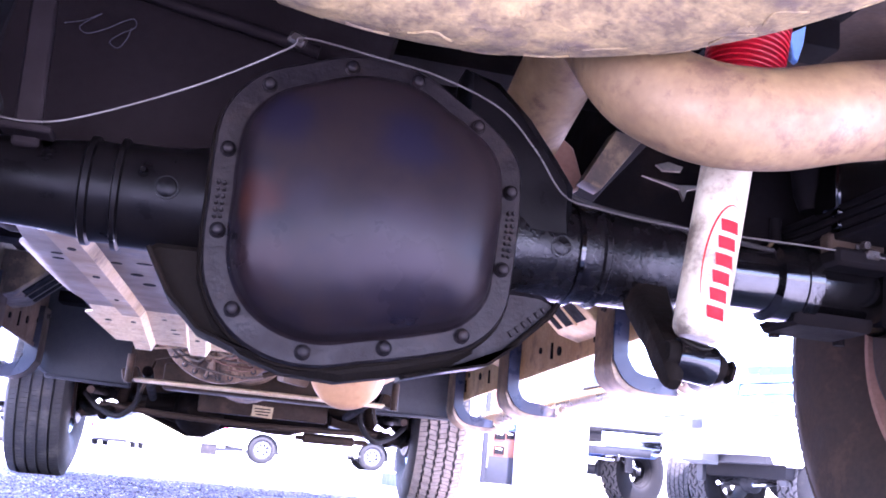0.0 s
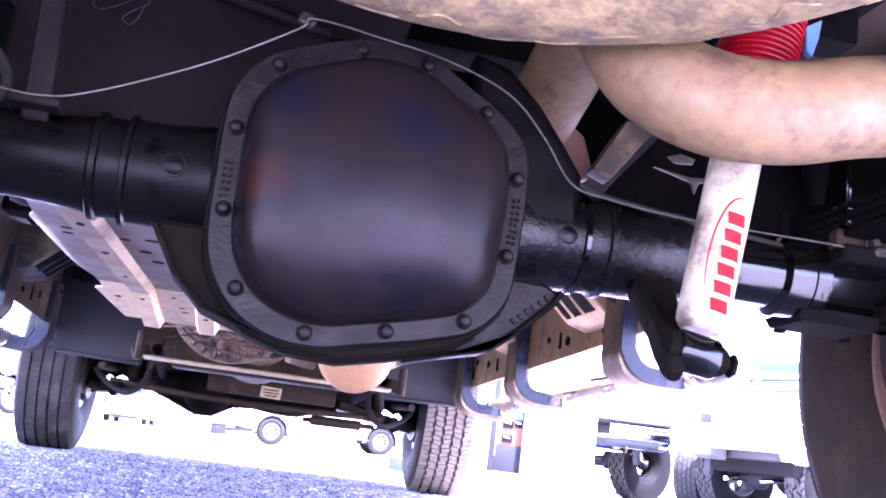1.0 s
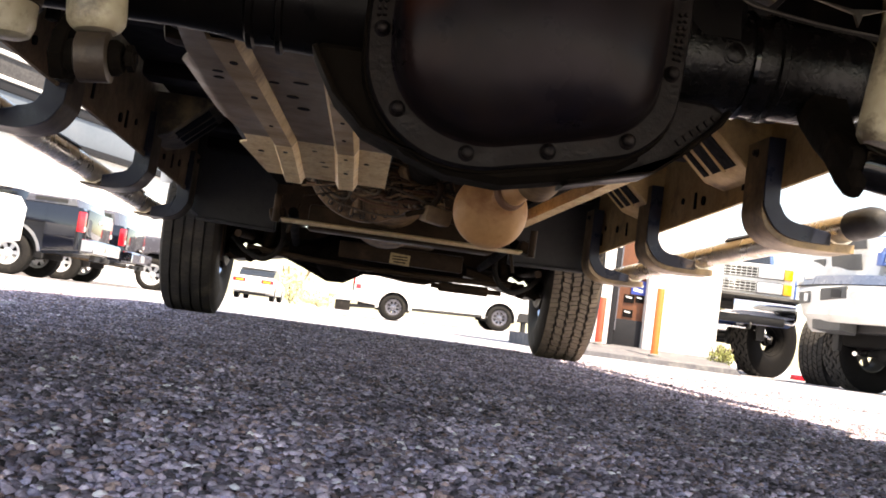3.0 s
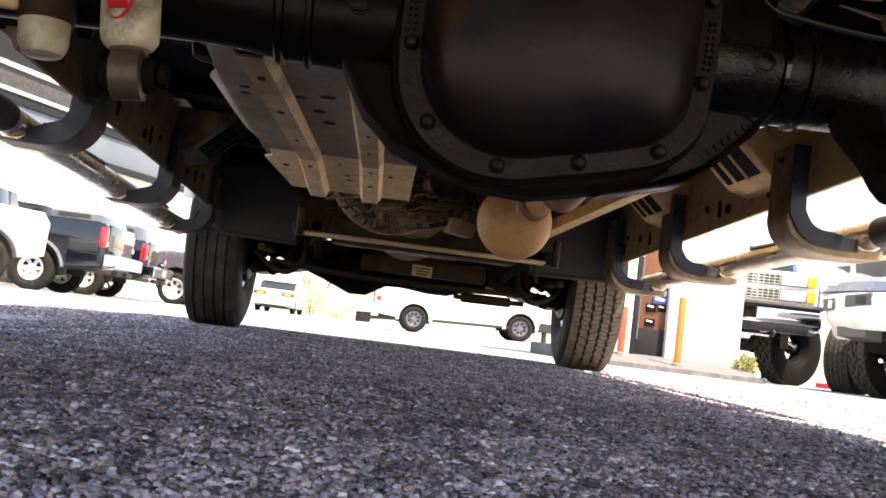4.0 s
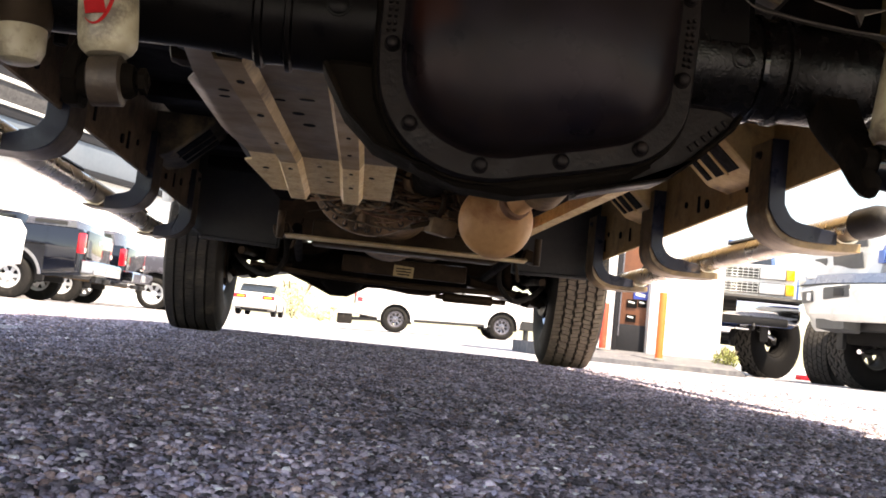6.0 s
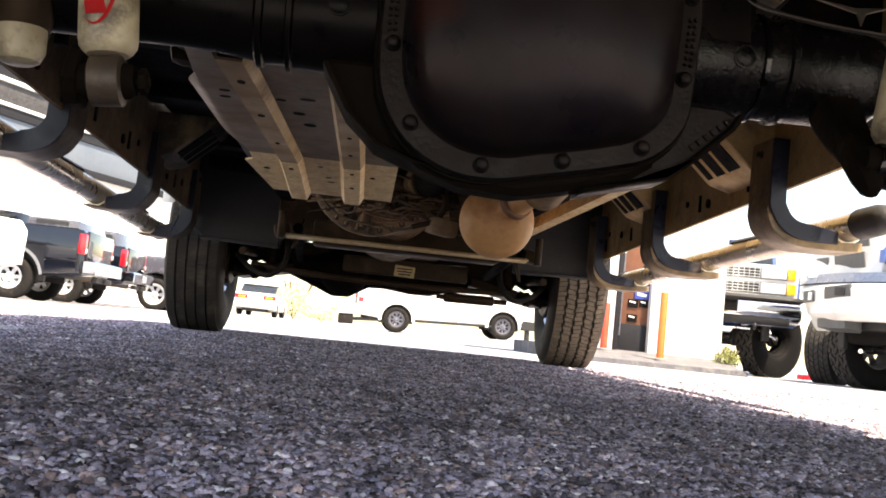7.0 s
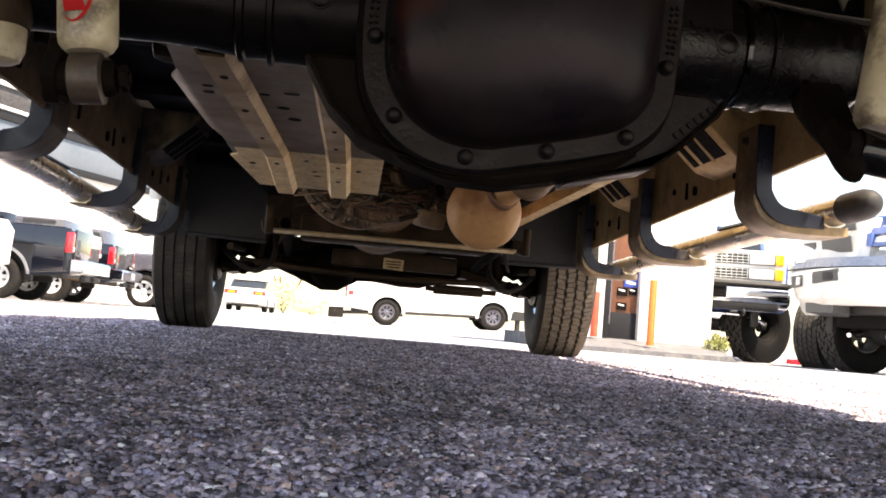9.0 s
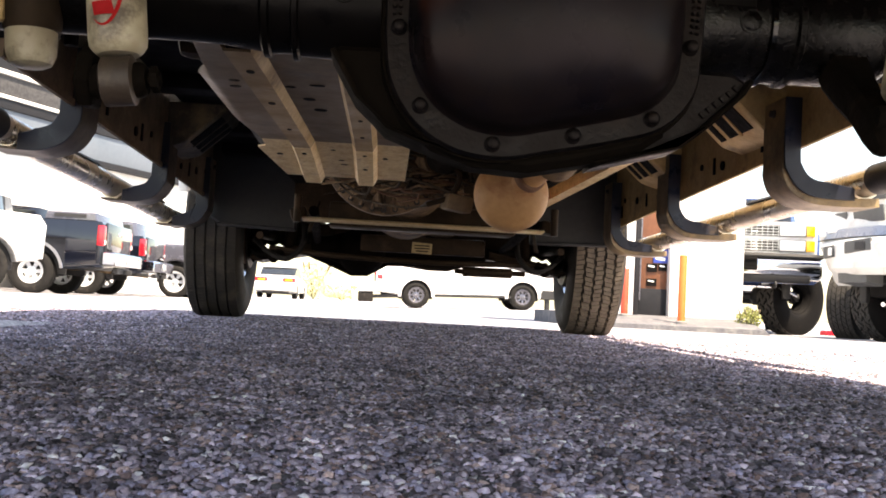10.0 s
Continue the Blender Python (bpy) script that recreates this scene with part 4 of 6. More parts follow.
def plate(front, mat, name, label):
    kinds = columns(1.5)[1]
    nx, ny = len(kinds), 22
    v, f, looks = [], [], []
    for lift in (0, 0.0035):
        for j in range(ny + 1):
            b = bend_y(-0.26)
            rough_y = b + (2.478 - b) * j / ny if front else 1.48 + (b - 1.48) * j / ny
            for x in columns(rough_y)[0]:
                b = bend_y(x)
                y1 = 2.475 + (0.006 if rib(x, 2.40) > 0.007 else 0)
                y0 = 1.47 + 0.03 * (1 if rib(x, 1.47) > 0.007 else 0.2)
                y = b + (y1 - b) * j / ny if front else y0 + (b - y0) * j / ny
                h = rib(x, rough_y)
                x = max(x, skid_left(y))
                v.append((x, y, skid_z(x, y) + rib(x, y) - h + lift + 0.4 * max(0, -0.40 - x)))
    w = nx + 1
    n = w * (ny + 1)
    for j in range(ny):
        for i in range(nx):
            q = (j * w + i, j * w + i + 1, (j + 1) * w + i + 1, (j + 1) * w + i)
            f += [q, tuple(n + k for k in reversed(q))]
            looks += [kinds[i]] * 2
    edge = [i for i in range(w)] + [j * w + nx for j in range(1, ny + 1)] + [ny * w + i for i in reversed(range(nx))] + [j * w for j in reversed(range(1, ny))]
    for a, b in zip(edge, edge[1:] + edge[:1]):
        f.append((a, b, n + b, n + a))
    ob = part(name, Shape().add(v, f), mat, truck, label)
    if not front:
        # lighter ribs: dust and light in one colour; pale shoulders paint edge highlights
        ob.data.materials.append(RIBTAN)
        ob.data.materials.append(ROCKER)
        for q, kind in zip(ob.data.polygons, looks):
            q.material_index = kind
    return ob


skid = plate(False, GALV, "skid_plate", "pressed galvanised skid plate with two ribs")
plate(True, SCRUB, "skid_plate_front", "scraped front end of the skid plate, its lit slope in the colour")
for x, y, a, b in ((-0.329, 1.60, 7, 5), (-0.322, 1.80, 7, 5), (-0.315, 2.02, 5, 4), (-0.306, 2.26, 6, 4), (-0.190, 1.90, 5, 4), (-0.189, 2.06, 5, 4), (-0.186, 2.25, 5, 3), (-0.185, 2.35, 6, 4),
                   (-0.255, 1.90, 13, 6), (-0.268, 1.82, 12, 5), (-0.250, 1.72, 14, 3), (-0.29, 1.74, 10, 3), (-0.372, 1.76, 10, 3), (-0.368, 1.72, 10, 3), (-0.235, 2.34, 7, 2), (-0.145, 2.31, 7, 4), (-0.25, 2.27, 6, 2), (-0.36, 2.32, 8, 4), (-0.23, 2.37, 9, 2)):
    z = skid_z(x, y)
    part("plate_hole", Shape().prism([(x + a * 0.0008 * math.cos(t), y + b * 0.0018 * math.sin(t)) for t in [2 * math.pi * i / 14 for i in range(14)]], "z", z - 0.0008, z + 0.003), INK, skid, "dark hole")
tank = part("fuel_tank", Shape().box((-0.255, 2.05, 0.49), (0.34, 1.15, 0.19), (0, 0, 0), 0.05), TRIM, truck, "black plastic fuel tank")
part("tank_strap", Shape().box((-0.255, 1.62, 0.487), (0.345, 0.04, 0.197), (0, 0, 0), 0.03), CHASSIS, tank)

# ladder frame, bed floor and cab floor
chassis = Shape()
for s in (-1, 1):
    side = []
    for y, z in ((0.25, 0.70), (0.9, 0.72), (1.36, 0.735), (1.9, 0.66), (2.4, 0.56), (4.0, 0.53), (4.6, 0.56), (5.4, 0.56)):
        side.append((y, z))
    up = [(y, z + 0.15) for y, z in side]
    chassis.prism(side + up[::-1], "x", s * 0.44, s * 0.50, 0.006)
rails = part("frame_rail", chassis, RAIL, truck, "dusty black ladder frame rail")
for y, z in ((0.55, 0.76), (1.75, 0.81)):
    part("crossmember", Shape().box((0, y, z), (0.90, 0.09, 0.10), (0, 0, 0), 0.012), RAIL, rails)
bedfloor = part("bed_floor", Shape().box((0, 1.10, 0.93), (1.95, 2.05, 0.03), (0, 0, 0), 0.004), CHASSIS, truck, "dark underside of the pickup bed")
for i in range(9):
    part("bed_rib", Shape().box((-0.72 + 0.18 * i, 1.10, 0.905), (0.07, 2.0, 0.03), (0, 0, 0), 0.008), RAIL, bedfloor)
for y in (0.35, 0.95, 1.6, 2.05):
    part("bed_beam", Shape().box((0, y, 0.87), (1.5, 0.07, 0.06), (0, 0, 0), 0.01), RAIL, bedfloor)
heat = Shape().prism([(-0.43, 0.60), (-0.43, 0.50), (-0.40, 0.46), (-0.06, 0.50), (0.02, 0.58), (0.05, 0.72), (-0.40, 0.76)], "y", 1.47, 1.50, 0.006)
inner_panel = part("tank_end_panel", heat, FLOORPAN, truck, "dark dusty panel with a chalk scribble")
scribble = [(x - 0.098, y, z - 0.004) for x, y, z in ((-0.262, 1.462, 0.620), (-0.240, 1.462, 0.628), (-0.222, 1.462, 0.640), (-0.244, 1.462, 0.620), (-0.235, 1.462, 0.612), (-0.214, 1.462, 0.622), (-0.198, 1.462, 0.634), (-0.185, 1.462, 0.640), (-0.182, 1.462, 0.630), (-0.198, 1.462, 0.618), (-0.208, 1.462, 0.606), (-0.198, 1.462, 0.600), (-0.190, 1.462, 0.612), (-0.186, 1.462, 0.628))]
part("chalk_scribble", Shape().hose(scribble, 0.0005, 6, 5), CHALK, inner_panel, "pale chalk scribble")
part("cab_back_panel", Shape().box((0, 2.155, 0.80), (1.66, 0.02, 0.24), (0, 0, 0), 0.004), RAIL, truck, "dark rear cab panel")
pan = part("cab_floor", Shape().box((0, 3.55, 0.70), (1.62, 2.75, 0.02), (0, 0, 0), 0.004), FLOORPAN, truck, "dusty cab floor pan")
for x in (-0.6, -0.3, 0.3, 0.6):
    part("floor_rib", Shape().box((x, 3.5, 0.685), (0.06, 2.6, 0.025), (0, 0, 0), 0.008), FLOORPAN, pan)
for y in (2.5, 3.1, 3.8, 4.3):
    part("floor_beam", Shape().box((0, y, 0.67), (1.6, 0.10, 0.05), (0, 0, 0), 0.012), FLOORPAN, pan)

# rocker panels, braces, steps
for s in (-1, 1):
    # inner face at x 0.85; the sill sinks a little towards the front
    def sill(y):
        return 0.500 - 0.036 * (y - 2.7) if s > 0 else 0.484 - 0.014 * (y - 2.7)
    section = [(0.85, 0.0), (0.856, -0.002), (0.866, 0.016), (0.93, 0.060), (0.985, 0.10), (1.0, 0.16), (1.0, 0.40), (0.845, 0.40), (0.845, 0.16)]
    rk = Shape().rings([[(s * x, y, sill(y) + z) for x, z in section] for y in (2.13, 4.45)])
    # left sill and brace get a darker copy: their shade is in the colour
    rocker = part("rocker_panel", rk, ROCKER if s > 0 else SHADESILL, truck, "tan dusted inner rocker panel" if s > 0 else "brown inner rocker panel with shade in its colour")
    for k in range(9):
        y = 2.35 + 0.23 * k + 0.05 * (k % 2)
        z = sill(y) + 0.045 + 0.025 * (k % 3)
        part("rocker_hole", Shape().prism(arc(y, z, 0.010 + 0.004 * (k % 2), 0, 330, 11), "x", s * 0.8495, s * 0.843, 0.0), INK, rocker)
    for k in range(5):
        y = 2.80 + 0.36 * k
        part("rocker_slot", Shape().box((s * 0.847, y, sill(y) + 0.055), (0.006, 0.014, 0.05), (0, 0, 0), 0.0), INK, rocker)
    part("sill_lip", Shape().rings([[(s * x, y, sill(y) + z) for x, z in ((0.843, -0.004), (0.849, -0.006), (0.849, 0.010), (0.843, 0.010))] for y in (2.14, 4.44)]), ROCKER if s > 0 else SHADESILL, rocker, "folded sill lip")
    for y in ((2.80, 3.62) if s > 0 else (3.62,)):
        br = Shape()
        br.prism([(s * 0.848, 0.540), (s * 0.79, 0.557), (s * 0.665, 0.671), (s * 0.66, 0.69), (s * 0.848, 0.69)], "y", y - 0.145, y + 0.145, 0.004)
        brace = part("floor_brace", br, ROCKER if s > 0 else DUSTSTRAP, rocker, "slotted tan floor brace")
        nrm = Vector((-s * 0.114, 0, -0.125)).normalized()
        for k, w in enumerate((0.034, 0.070, 0.070)):
            c = Vector((s * 0.730, y + 0.095 - 0.083 * k, 0.612)) + nrm * 0.0015
            part("brace_slot", Shape().box(c, (0.132, w, 0.003), (0, s * 42.4, 0), 0.0), INK, brace, "dark slot")
        c = Vector((s * 0.728, y + 0.095 - 0.083 * 1.5, 0.614)) + nrm * 0.003
        part("brace_rib", Shape().box(c, (0.15, 0.010, 0.005), (0, s * 42.4, 6), 0.001), ROCKER if s > 0 else DUSTSTRAP, brace)
    # tubular side step, its brackets
    def tz(y):
        return 0.425 - 0.024 * (y - 2.5)
    step = part("side_step", Shape().turned((s * 1.0, 2.47, tz(2.47)), (s * 1.0, 4.42, tz(4.42)), [(0, 0.034), (1, 0.034)], 30), CHROMED, truck, "scuffed stainless tubular side step")
    part("end_cap", Shape().turned((s * 1.0, 2.37, tz(2.37)), (s * 1.0, 2.49, tz(2.49)), [(0, 0.012), (0.06, 0.022), (0.2, 0.031), (0.4, 0.036), (1, 0.037)], 30), TRIM, step, "black plastic end cap")
    part("end_cap", Shape().turned((s * 1.0, 4.52, tz(4.52)), (s * 1.0, 4.41, tz(4.41)), [(0, 0.012), (0.15, 0.027), (0.4, 0.036), (1, 0.0365)], 30), TRIM, step)
    for y in (2.95, 3.85):
        part("step_pad", Shape().prism([(s * (1.0 + 0.035 * math.sin(a)), tz(y) + 0.038 * math.cos(a)) for a in [radians(-50 + 10 * i) for i in range(11)]] + [(s * (1.0 + 0.031 * math.sin(a)), tz(y) + 0.031 * math.cos(a)) for a in [radians(50 - 10 * i) for i in range(11)]], "y", y - 0.27, y + 0.27), TRIM, step, "black tread pad")
    for y in (2.60, 3.50, 4.26):
        low = tz(y) - 0.046
        web = 0.792 if s > 0 else 0.826
        centre = [(web, 0.615), (web, low + 0.095), (web + 0.009, low + 0.058), (web + 0.036, low + 0.022), (web + 0.080, low + 0.003), (0.95, low), (1.03, low + 0.004)]
        sm = smooth([(p[0], p[1], 0) for p in centre], 5)
        out, ins = [], []
        for i, p in enumerate(sm):
            d = (sm[min(i + 1, len(sm) - 1)] - sm[max(i - 1, 0)]).normalized()
            nn = Vector((-d.y, d.x, 0))
            thick = 0.015 * min(1, max(0, (i - 5) / 8)) if s > 0 else 0.0
            out.append((s * (p.x - nn.x * thick), p.y - nn.y * thick))
            ins.append((s * (p.x + nn.x * 0.006), p.y + nn.y * 0.006))
        strap = part("step_bracket", Shape().prism(out + ins[::-1], "y", y - 0.06, y + 0.06, 0.0015), TANSTRAP if s > 0 else DUSTSTRAP, step, "tan bent steel step bracket, dust and lit tone in its colour" if s > 0 else "bent black steel step bracket")
        wide = 0.040 if s > 0 else 0.050
        fl, base = [], [(s * p.x, p.y) for p in sm[:-4]]
        for i, p in enumerate(sm[:-4]):
            d = (sm[min(i + 1, len(sm) - 1)] - sm[max(i - 1, 0)]).normalized()
            nn = Vector((-d.y, d.x, 0))
            w = wide if i < len(sm) - 9 else wide * (1 - 0.068 * (i - len(sm) + 9))
            fl.append((s * (p.x + nn.x * w), p.y + nn.y * w))
        part("bracket_gusset", Shape().prism(base + fl[::-1], "y", y - 0.068, y - 0.061, 0.0012), STRAP, strap, "blue-black bracket side")
        part("bracket_bolt", hex_bolt((s * web, y, 0.585), (-s, 0, 0), 0.008, 0.012), BOLT, strap)
        part("saddle", Shape().prism([(s * (1.0 + 0.040 * math.sin(a)), tz(y) + 0.040 * math.cos(a)) for a in [radians(110 + 14 * i) for i in range(11)]] + [(s * (1.0 + 0.0345 * math.sin(a)), tz(y) + 0.0345 * math.cos(a)) for a in [radians(250 - 14 * i) for i in range(11)]], "y", y - 0.045, y + 0.045), CHROMED, strap)

# diagonal brace, transmission, transfer case
part("diagonal_brace", Shape().turned((0.262, 2.98, 0.360), (0.43, 2.36, 0.455), [(0, 0.021), (1, 0.021)], 4), SCRUB, truck, "tan steel brace")
tc = Shape()
cy, cz, R = 2.88, 0.478, 0.168
tc.turned((-0.14, cy, cz), (-0.14, cy + 0.05, cz), [(0, R * 0.86), (0.15, R * 0.98), (0.2, R), (0.9, R), (1, R * 0.97)], 48)
case = part("transfer_case", tc, ALLOY, truck, "oily ribbed cast alloy transfer case")
part("case_hub", Shape().turned((-0.14, cy - 0.055, cz), (-0.14, cy + 0.02, cz), [(0, 0.05), (0.15, 0.056), (0.6, 0.058), (0.7, 0.08), (1, 0.085)], 32), ALLOY, case)
for i in range(17):
    a = radians(180 + 180 * i / 16)
    d = Vector((math.cos(a), 0, math.sin(a)))
    c = Vector((-0.14, cy - 0.006, cz)) + d * 0.105
    part("case_rib", Shape().box(c, (0.11, 0.02, 0.007), (0, -math.degrees(a), 0), 0.002), ALLOY, case)
    p = Vector((-0.14, cy + 0.002, cz)) + d * (R * 0.93)
    part("case_bolt", hex_bolt(p, (0, -1, 0), 0.0055, 0.011), BOLT, case)
part("output_housing", Shape().turned((0.0, 2.78, 0.452), (-0.02, 3.05, 0.455), [(0, 0.045), (0.1, 0.052), (0.6, 0.06), (0.62, 0.085), (1, 0.09)], 32), ALLOY, case)
for i in range(9):
    x = -0.03 + 0.0135 * i
    part("case_fin", Shape().box((x, 2.87, 0.395 + 0.007 * i), (0.006, 0.06, 0.075), (0, -18, 0), 0.001), ALLOY, case)
for k in range(14):
    rng = random.Random(40 + k)
    x, z = -0.30 + 0.026 * k, 0.36 + 0.03 * rng.random() + 0.0011 * abs(k - 6) ** 2
    part("case_boss", Shape().turned((x, cy - 0.03, z), (x + 0.01, cy + 0.02, z), [(0, 0.006), (0.1, 0.011), (1, 0.015)], 10), ALLOY, case)
for k in range(6):
    a = radians(200 + 25 * k)
    part("case_web", Shape().rod((-0.14 + 0.06 * math.cos(a), cy - 0.03, cz + 0.06 * math.sin(a)), (-0.14 + 0.15 * math.cos(a + 0.25), cy - 0.012, cz + 0.15 * math.sin(a + 0.25)), 0.009, seg=8), ALLOY, case)
for k in range(26):
    rng = random.Random(90 + k)
    x0 = -0.02 + 0.16 * rng.random() - 0.05
    z0 = 0.37 + 0.10 * rng.random()
    part("fin", Shape().rod((x0, 2.80 + 0.05 * rng.random(), z0), (x0 + rng.uniform(-0.05, 0.05), 2.86, z0 + rng.uniform(-0.04, 0.05)), 0.0035, seg=6), DUSTSTRAP if k % 3 else ALLOY, case)
part("shift_linkage", Shape().hose([(-0.02, 2.74, 0.50), (0.0, 2.72, 0.44), (0.045, 2.74, 0.41), (0.03, 2.78, 0.36), (-0.03, 2.80, 0.335)], 0.007, 8), CHASSIS, truck)
part("drive_shaft", Shape().turned((0.0, 1.50, 0.41), (0.0, 2.80, 0.452), [(0, 0.03), (0.02, 0.045), (0.1, 0.048), (0.12, 0.0445), (0.93, 0.0445), (0.95, 0.035), (1, 0.035)], 28), CAST, truck, "dusty black drive shaft")
part("gearbox", Shape().turned((-0.06, 2.95, 0.46), (-0.05, 4.0, 0.47), [(0, 0.10), (0.3, 0.11), (0.7, 0.13), (1, 0.15)], 28).box((-0.05, 3.62, 0.43), (0.34, 0.4, 0.07), (0, 0, 0), 0.02), ALLOY, truck, "oily cast gearbox and oil pan")
part("converter_shield", Shape().box((0.046, 2.80, 0.342), (0.068, 0.11, 0.042), (5, 8, 6), 0.010), SHADESILL, truck, "tan heat shield end")
part("wire_harness", Shape().hose([(-0.32, 2.75, 0.45), (-0.24, 2.80, 0.36), (-0.16, 2.83, 0.335), (-0.05, 2.83, 0.33), (0.03, 2.80, 0.37), (0.05, 2.75, 0.45)], 0.003, 8), DUSTSTRAP, truck)
part("wire_harness", Shape().hose([(-0.29, 2.72, 0.47), (-0.2, 2.79, 0.385), (-0.08, 2.78, 0.36), (0.02, 2.75, 0.42)], 0.0025, 8), DUSTSTRAP, truck)

rng = random.Random(12)
for k in range(16):
    x0, x1 = rng.uniform(-0.31, -0.06), rng.uniform(-0.02, 0.09)
    z0, z1 = rng.uniform(0.34, 0.43), rng.uniform(0.345, 0.44)
    y0 = rng.uniform(2.74, 2.80)
    dip = rng.uniform(-0.03, 0.02)
    loop_x = rng.uniform(-0.03, 0.03)
    part("wire_harness", Shape().hose([(x0, y0 + 0.05, z0), (x0 * 0.7 + x1 * 0.3, y0, (z0 + z1) / 2 + dip), ((x0 + x1) / 2 + loop_x, y0 - 0.01, (z0 + z1) / 2 - dip), (x1, y0 + 0.04, z1)], rng.uniform(0.0018, 0.0042), 7), (DUSTSTRAP, ALLOY, CHASSIS, RUST)[k % 4], truck)

# torsion bar crossmember and its ends
part("torsion_crossmember", Shape().prism([(3.35, 0.327), (3.40, 0.321), (3.41, 0.326), (3.36, 0.333)], "x", -0.39, 0.375, 0.002), SCRUB, truck, "scuffed steel crossmember edge")
part("crossmember_box", Shape().box((-0.01, 3.47, 0.352), (0.60, 0.12, 0.08), (0, 0, 0), 0.012), CHASSIS, truck, "dark crossmember")
for s in (-1, 1):
    part("crossmember_mount", Shape().box((s * 0.40 - 0.005, 3.43, 0.345), (0.05, 0.08, 0.04), (0, s * 14, 0), 0.01).rod((s * 0.405, 3.36, 0.315), (s * 0.405, 3.36, 0.40), 0.012, seg=12), CHASSIS, truck, "dark mounting bracket")
    part("torsion_bar", Shape().rod((s * 0.36, 3.45, 0.36), (s * 0.42, 4.7, 0.34), 0.017, seg=14), RAIL, truck)
    part("hanger_strap", Shape().hose([(s * 0.36, 3.50, 0.34), (s * 0.375, 3.5, 0.27 if s > 0 else 0.30), (s * 0.35, 3.54, 0.40)], 0.005, 8), CHASSIS, truck)

# front suspension and drive
fd = Shape()
fd.turned((-0.22, 4.62, 0.30), (-0.22, 5.0, 0.315), [(0, 0.04), (0.1, 0.075), (0.3, 0.11), (0.6, 0.115), (0.9, 0.09), (1, 0.05)], 28)
fd.turned((-0.45, 4.80, 0.315), (0.35, 4.80, 0.315), [(0, 0.05), (0.1, 0.055), (0.25, 0.09), (0.35, 0.06), (0.6, 0.048), (1, 0.052)], 24)
part("carrier_plate", Shape().prism([(-0.47, 0.272), (-0.388, 0.242), (-0.267, 0.192), (-0.189, 0.195), (-0.101, 0.247), (0.03, 0.252), (0.05, 0.30), (-0.47, 0.32)], "y", 4.80, 4.90, 0.012), CAST, truck, "dark pressed differential carrier")
part("front_differential", fd, CAST, truck, "dark oily front differential")
part("front_crossmember", Shape().prism([(-0.62, 0.33), (-0.55, 0.30), (-0.12, 0.285), (-0.05, 0.26), (0.10, 0.243), (0.20, 0.243), (0.26, 0.262), (0.50, 0.30), (0.56, 0.34), (0.56, 0.44), (-0.62, 0.44)], "y", 4.98, 5.10, 0.012), CHASSIS, truck, "dark pressed front crossmember")
part("front_skid", Shape().box((0.04, 4.45, 0.415), (0.30, 0.4, 0.07), (0, 0, 0), 0.025), ALLOY, truck, "grey ribbed oil pan")
part("engine_block", Shape().box((-0.03, 4.75, 0.56), (0.62, 0.9, 0.24), (0, 0, 0), 0.05), CHASSIS, truck, "dark engine underside")
plate_tag = part("warning_tag", Shape().box((0.045, 4.56, 0.322), (0.088, 0.004, 0.048), (0, 3, 0), 0.001), LABEL, truck, "yellowed warning sticker")
for k in range(3):
    part("print_line", Shape().box((0.045, 4.5575, 0.333 - 0.012 * k), (0.066 - 0.012 * (k == 2), 0.0012, 0.005), (0, 0, 0), 0), INK, plate_tag)
# dark panel added to block a gap where sky came through
part("gap_panel", Shape().box((0, 4.30, 0.56), (1.0, 0.02, 0.34), (0, 0, 0), 0.004), CHASSIS, truck, "dark panel added to close a gap to the sky")
part("tag_backing", Shape().box((0.05, 4.585, 0.335), (0.55, 0.04, 0.075), (0, 0, 0), 0.01), CHASSIS, truck)
part("drag_link", Shape().hose([(-0.62, 4.60, 0.29), (-0.3, 4.56, 0.268), (0.1, 4.55, 0.262), (0.55, 4.60, 0.275)], 0.013, 12), CHASSIS, truck, "dark steering link")
part("steering_damper", Shape().turned((0.20, 4.62, 0.232), (0.52, 4.66, 0.236), [(0, 0.01), (0.1, 0.012), (0.12, 0.022), (0.8, 0.022), (0.82, 0.012), (1, 0.012)], 18), CHASSIS, truck)
part("sway_bar", Shape().hose([(-0.66, 4.55, 0.34), (-0.56, 5.15, 0.36), (0.0, 5.2, 0.36), (0.56, 5.15, 0.36), (0.66, 4.55, 0.34)], 0.016, 12), CHASSIS, truck)
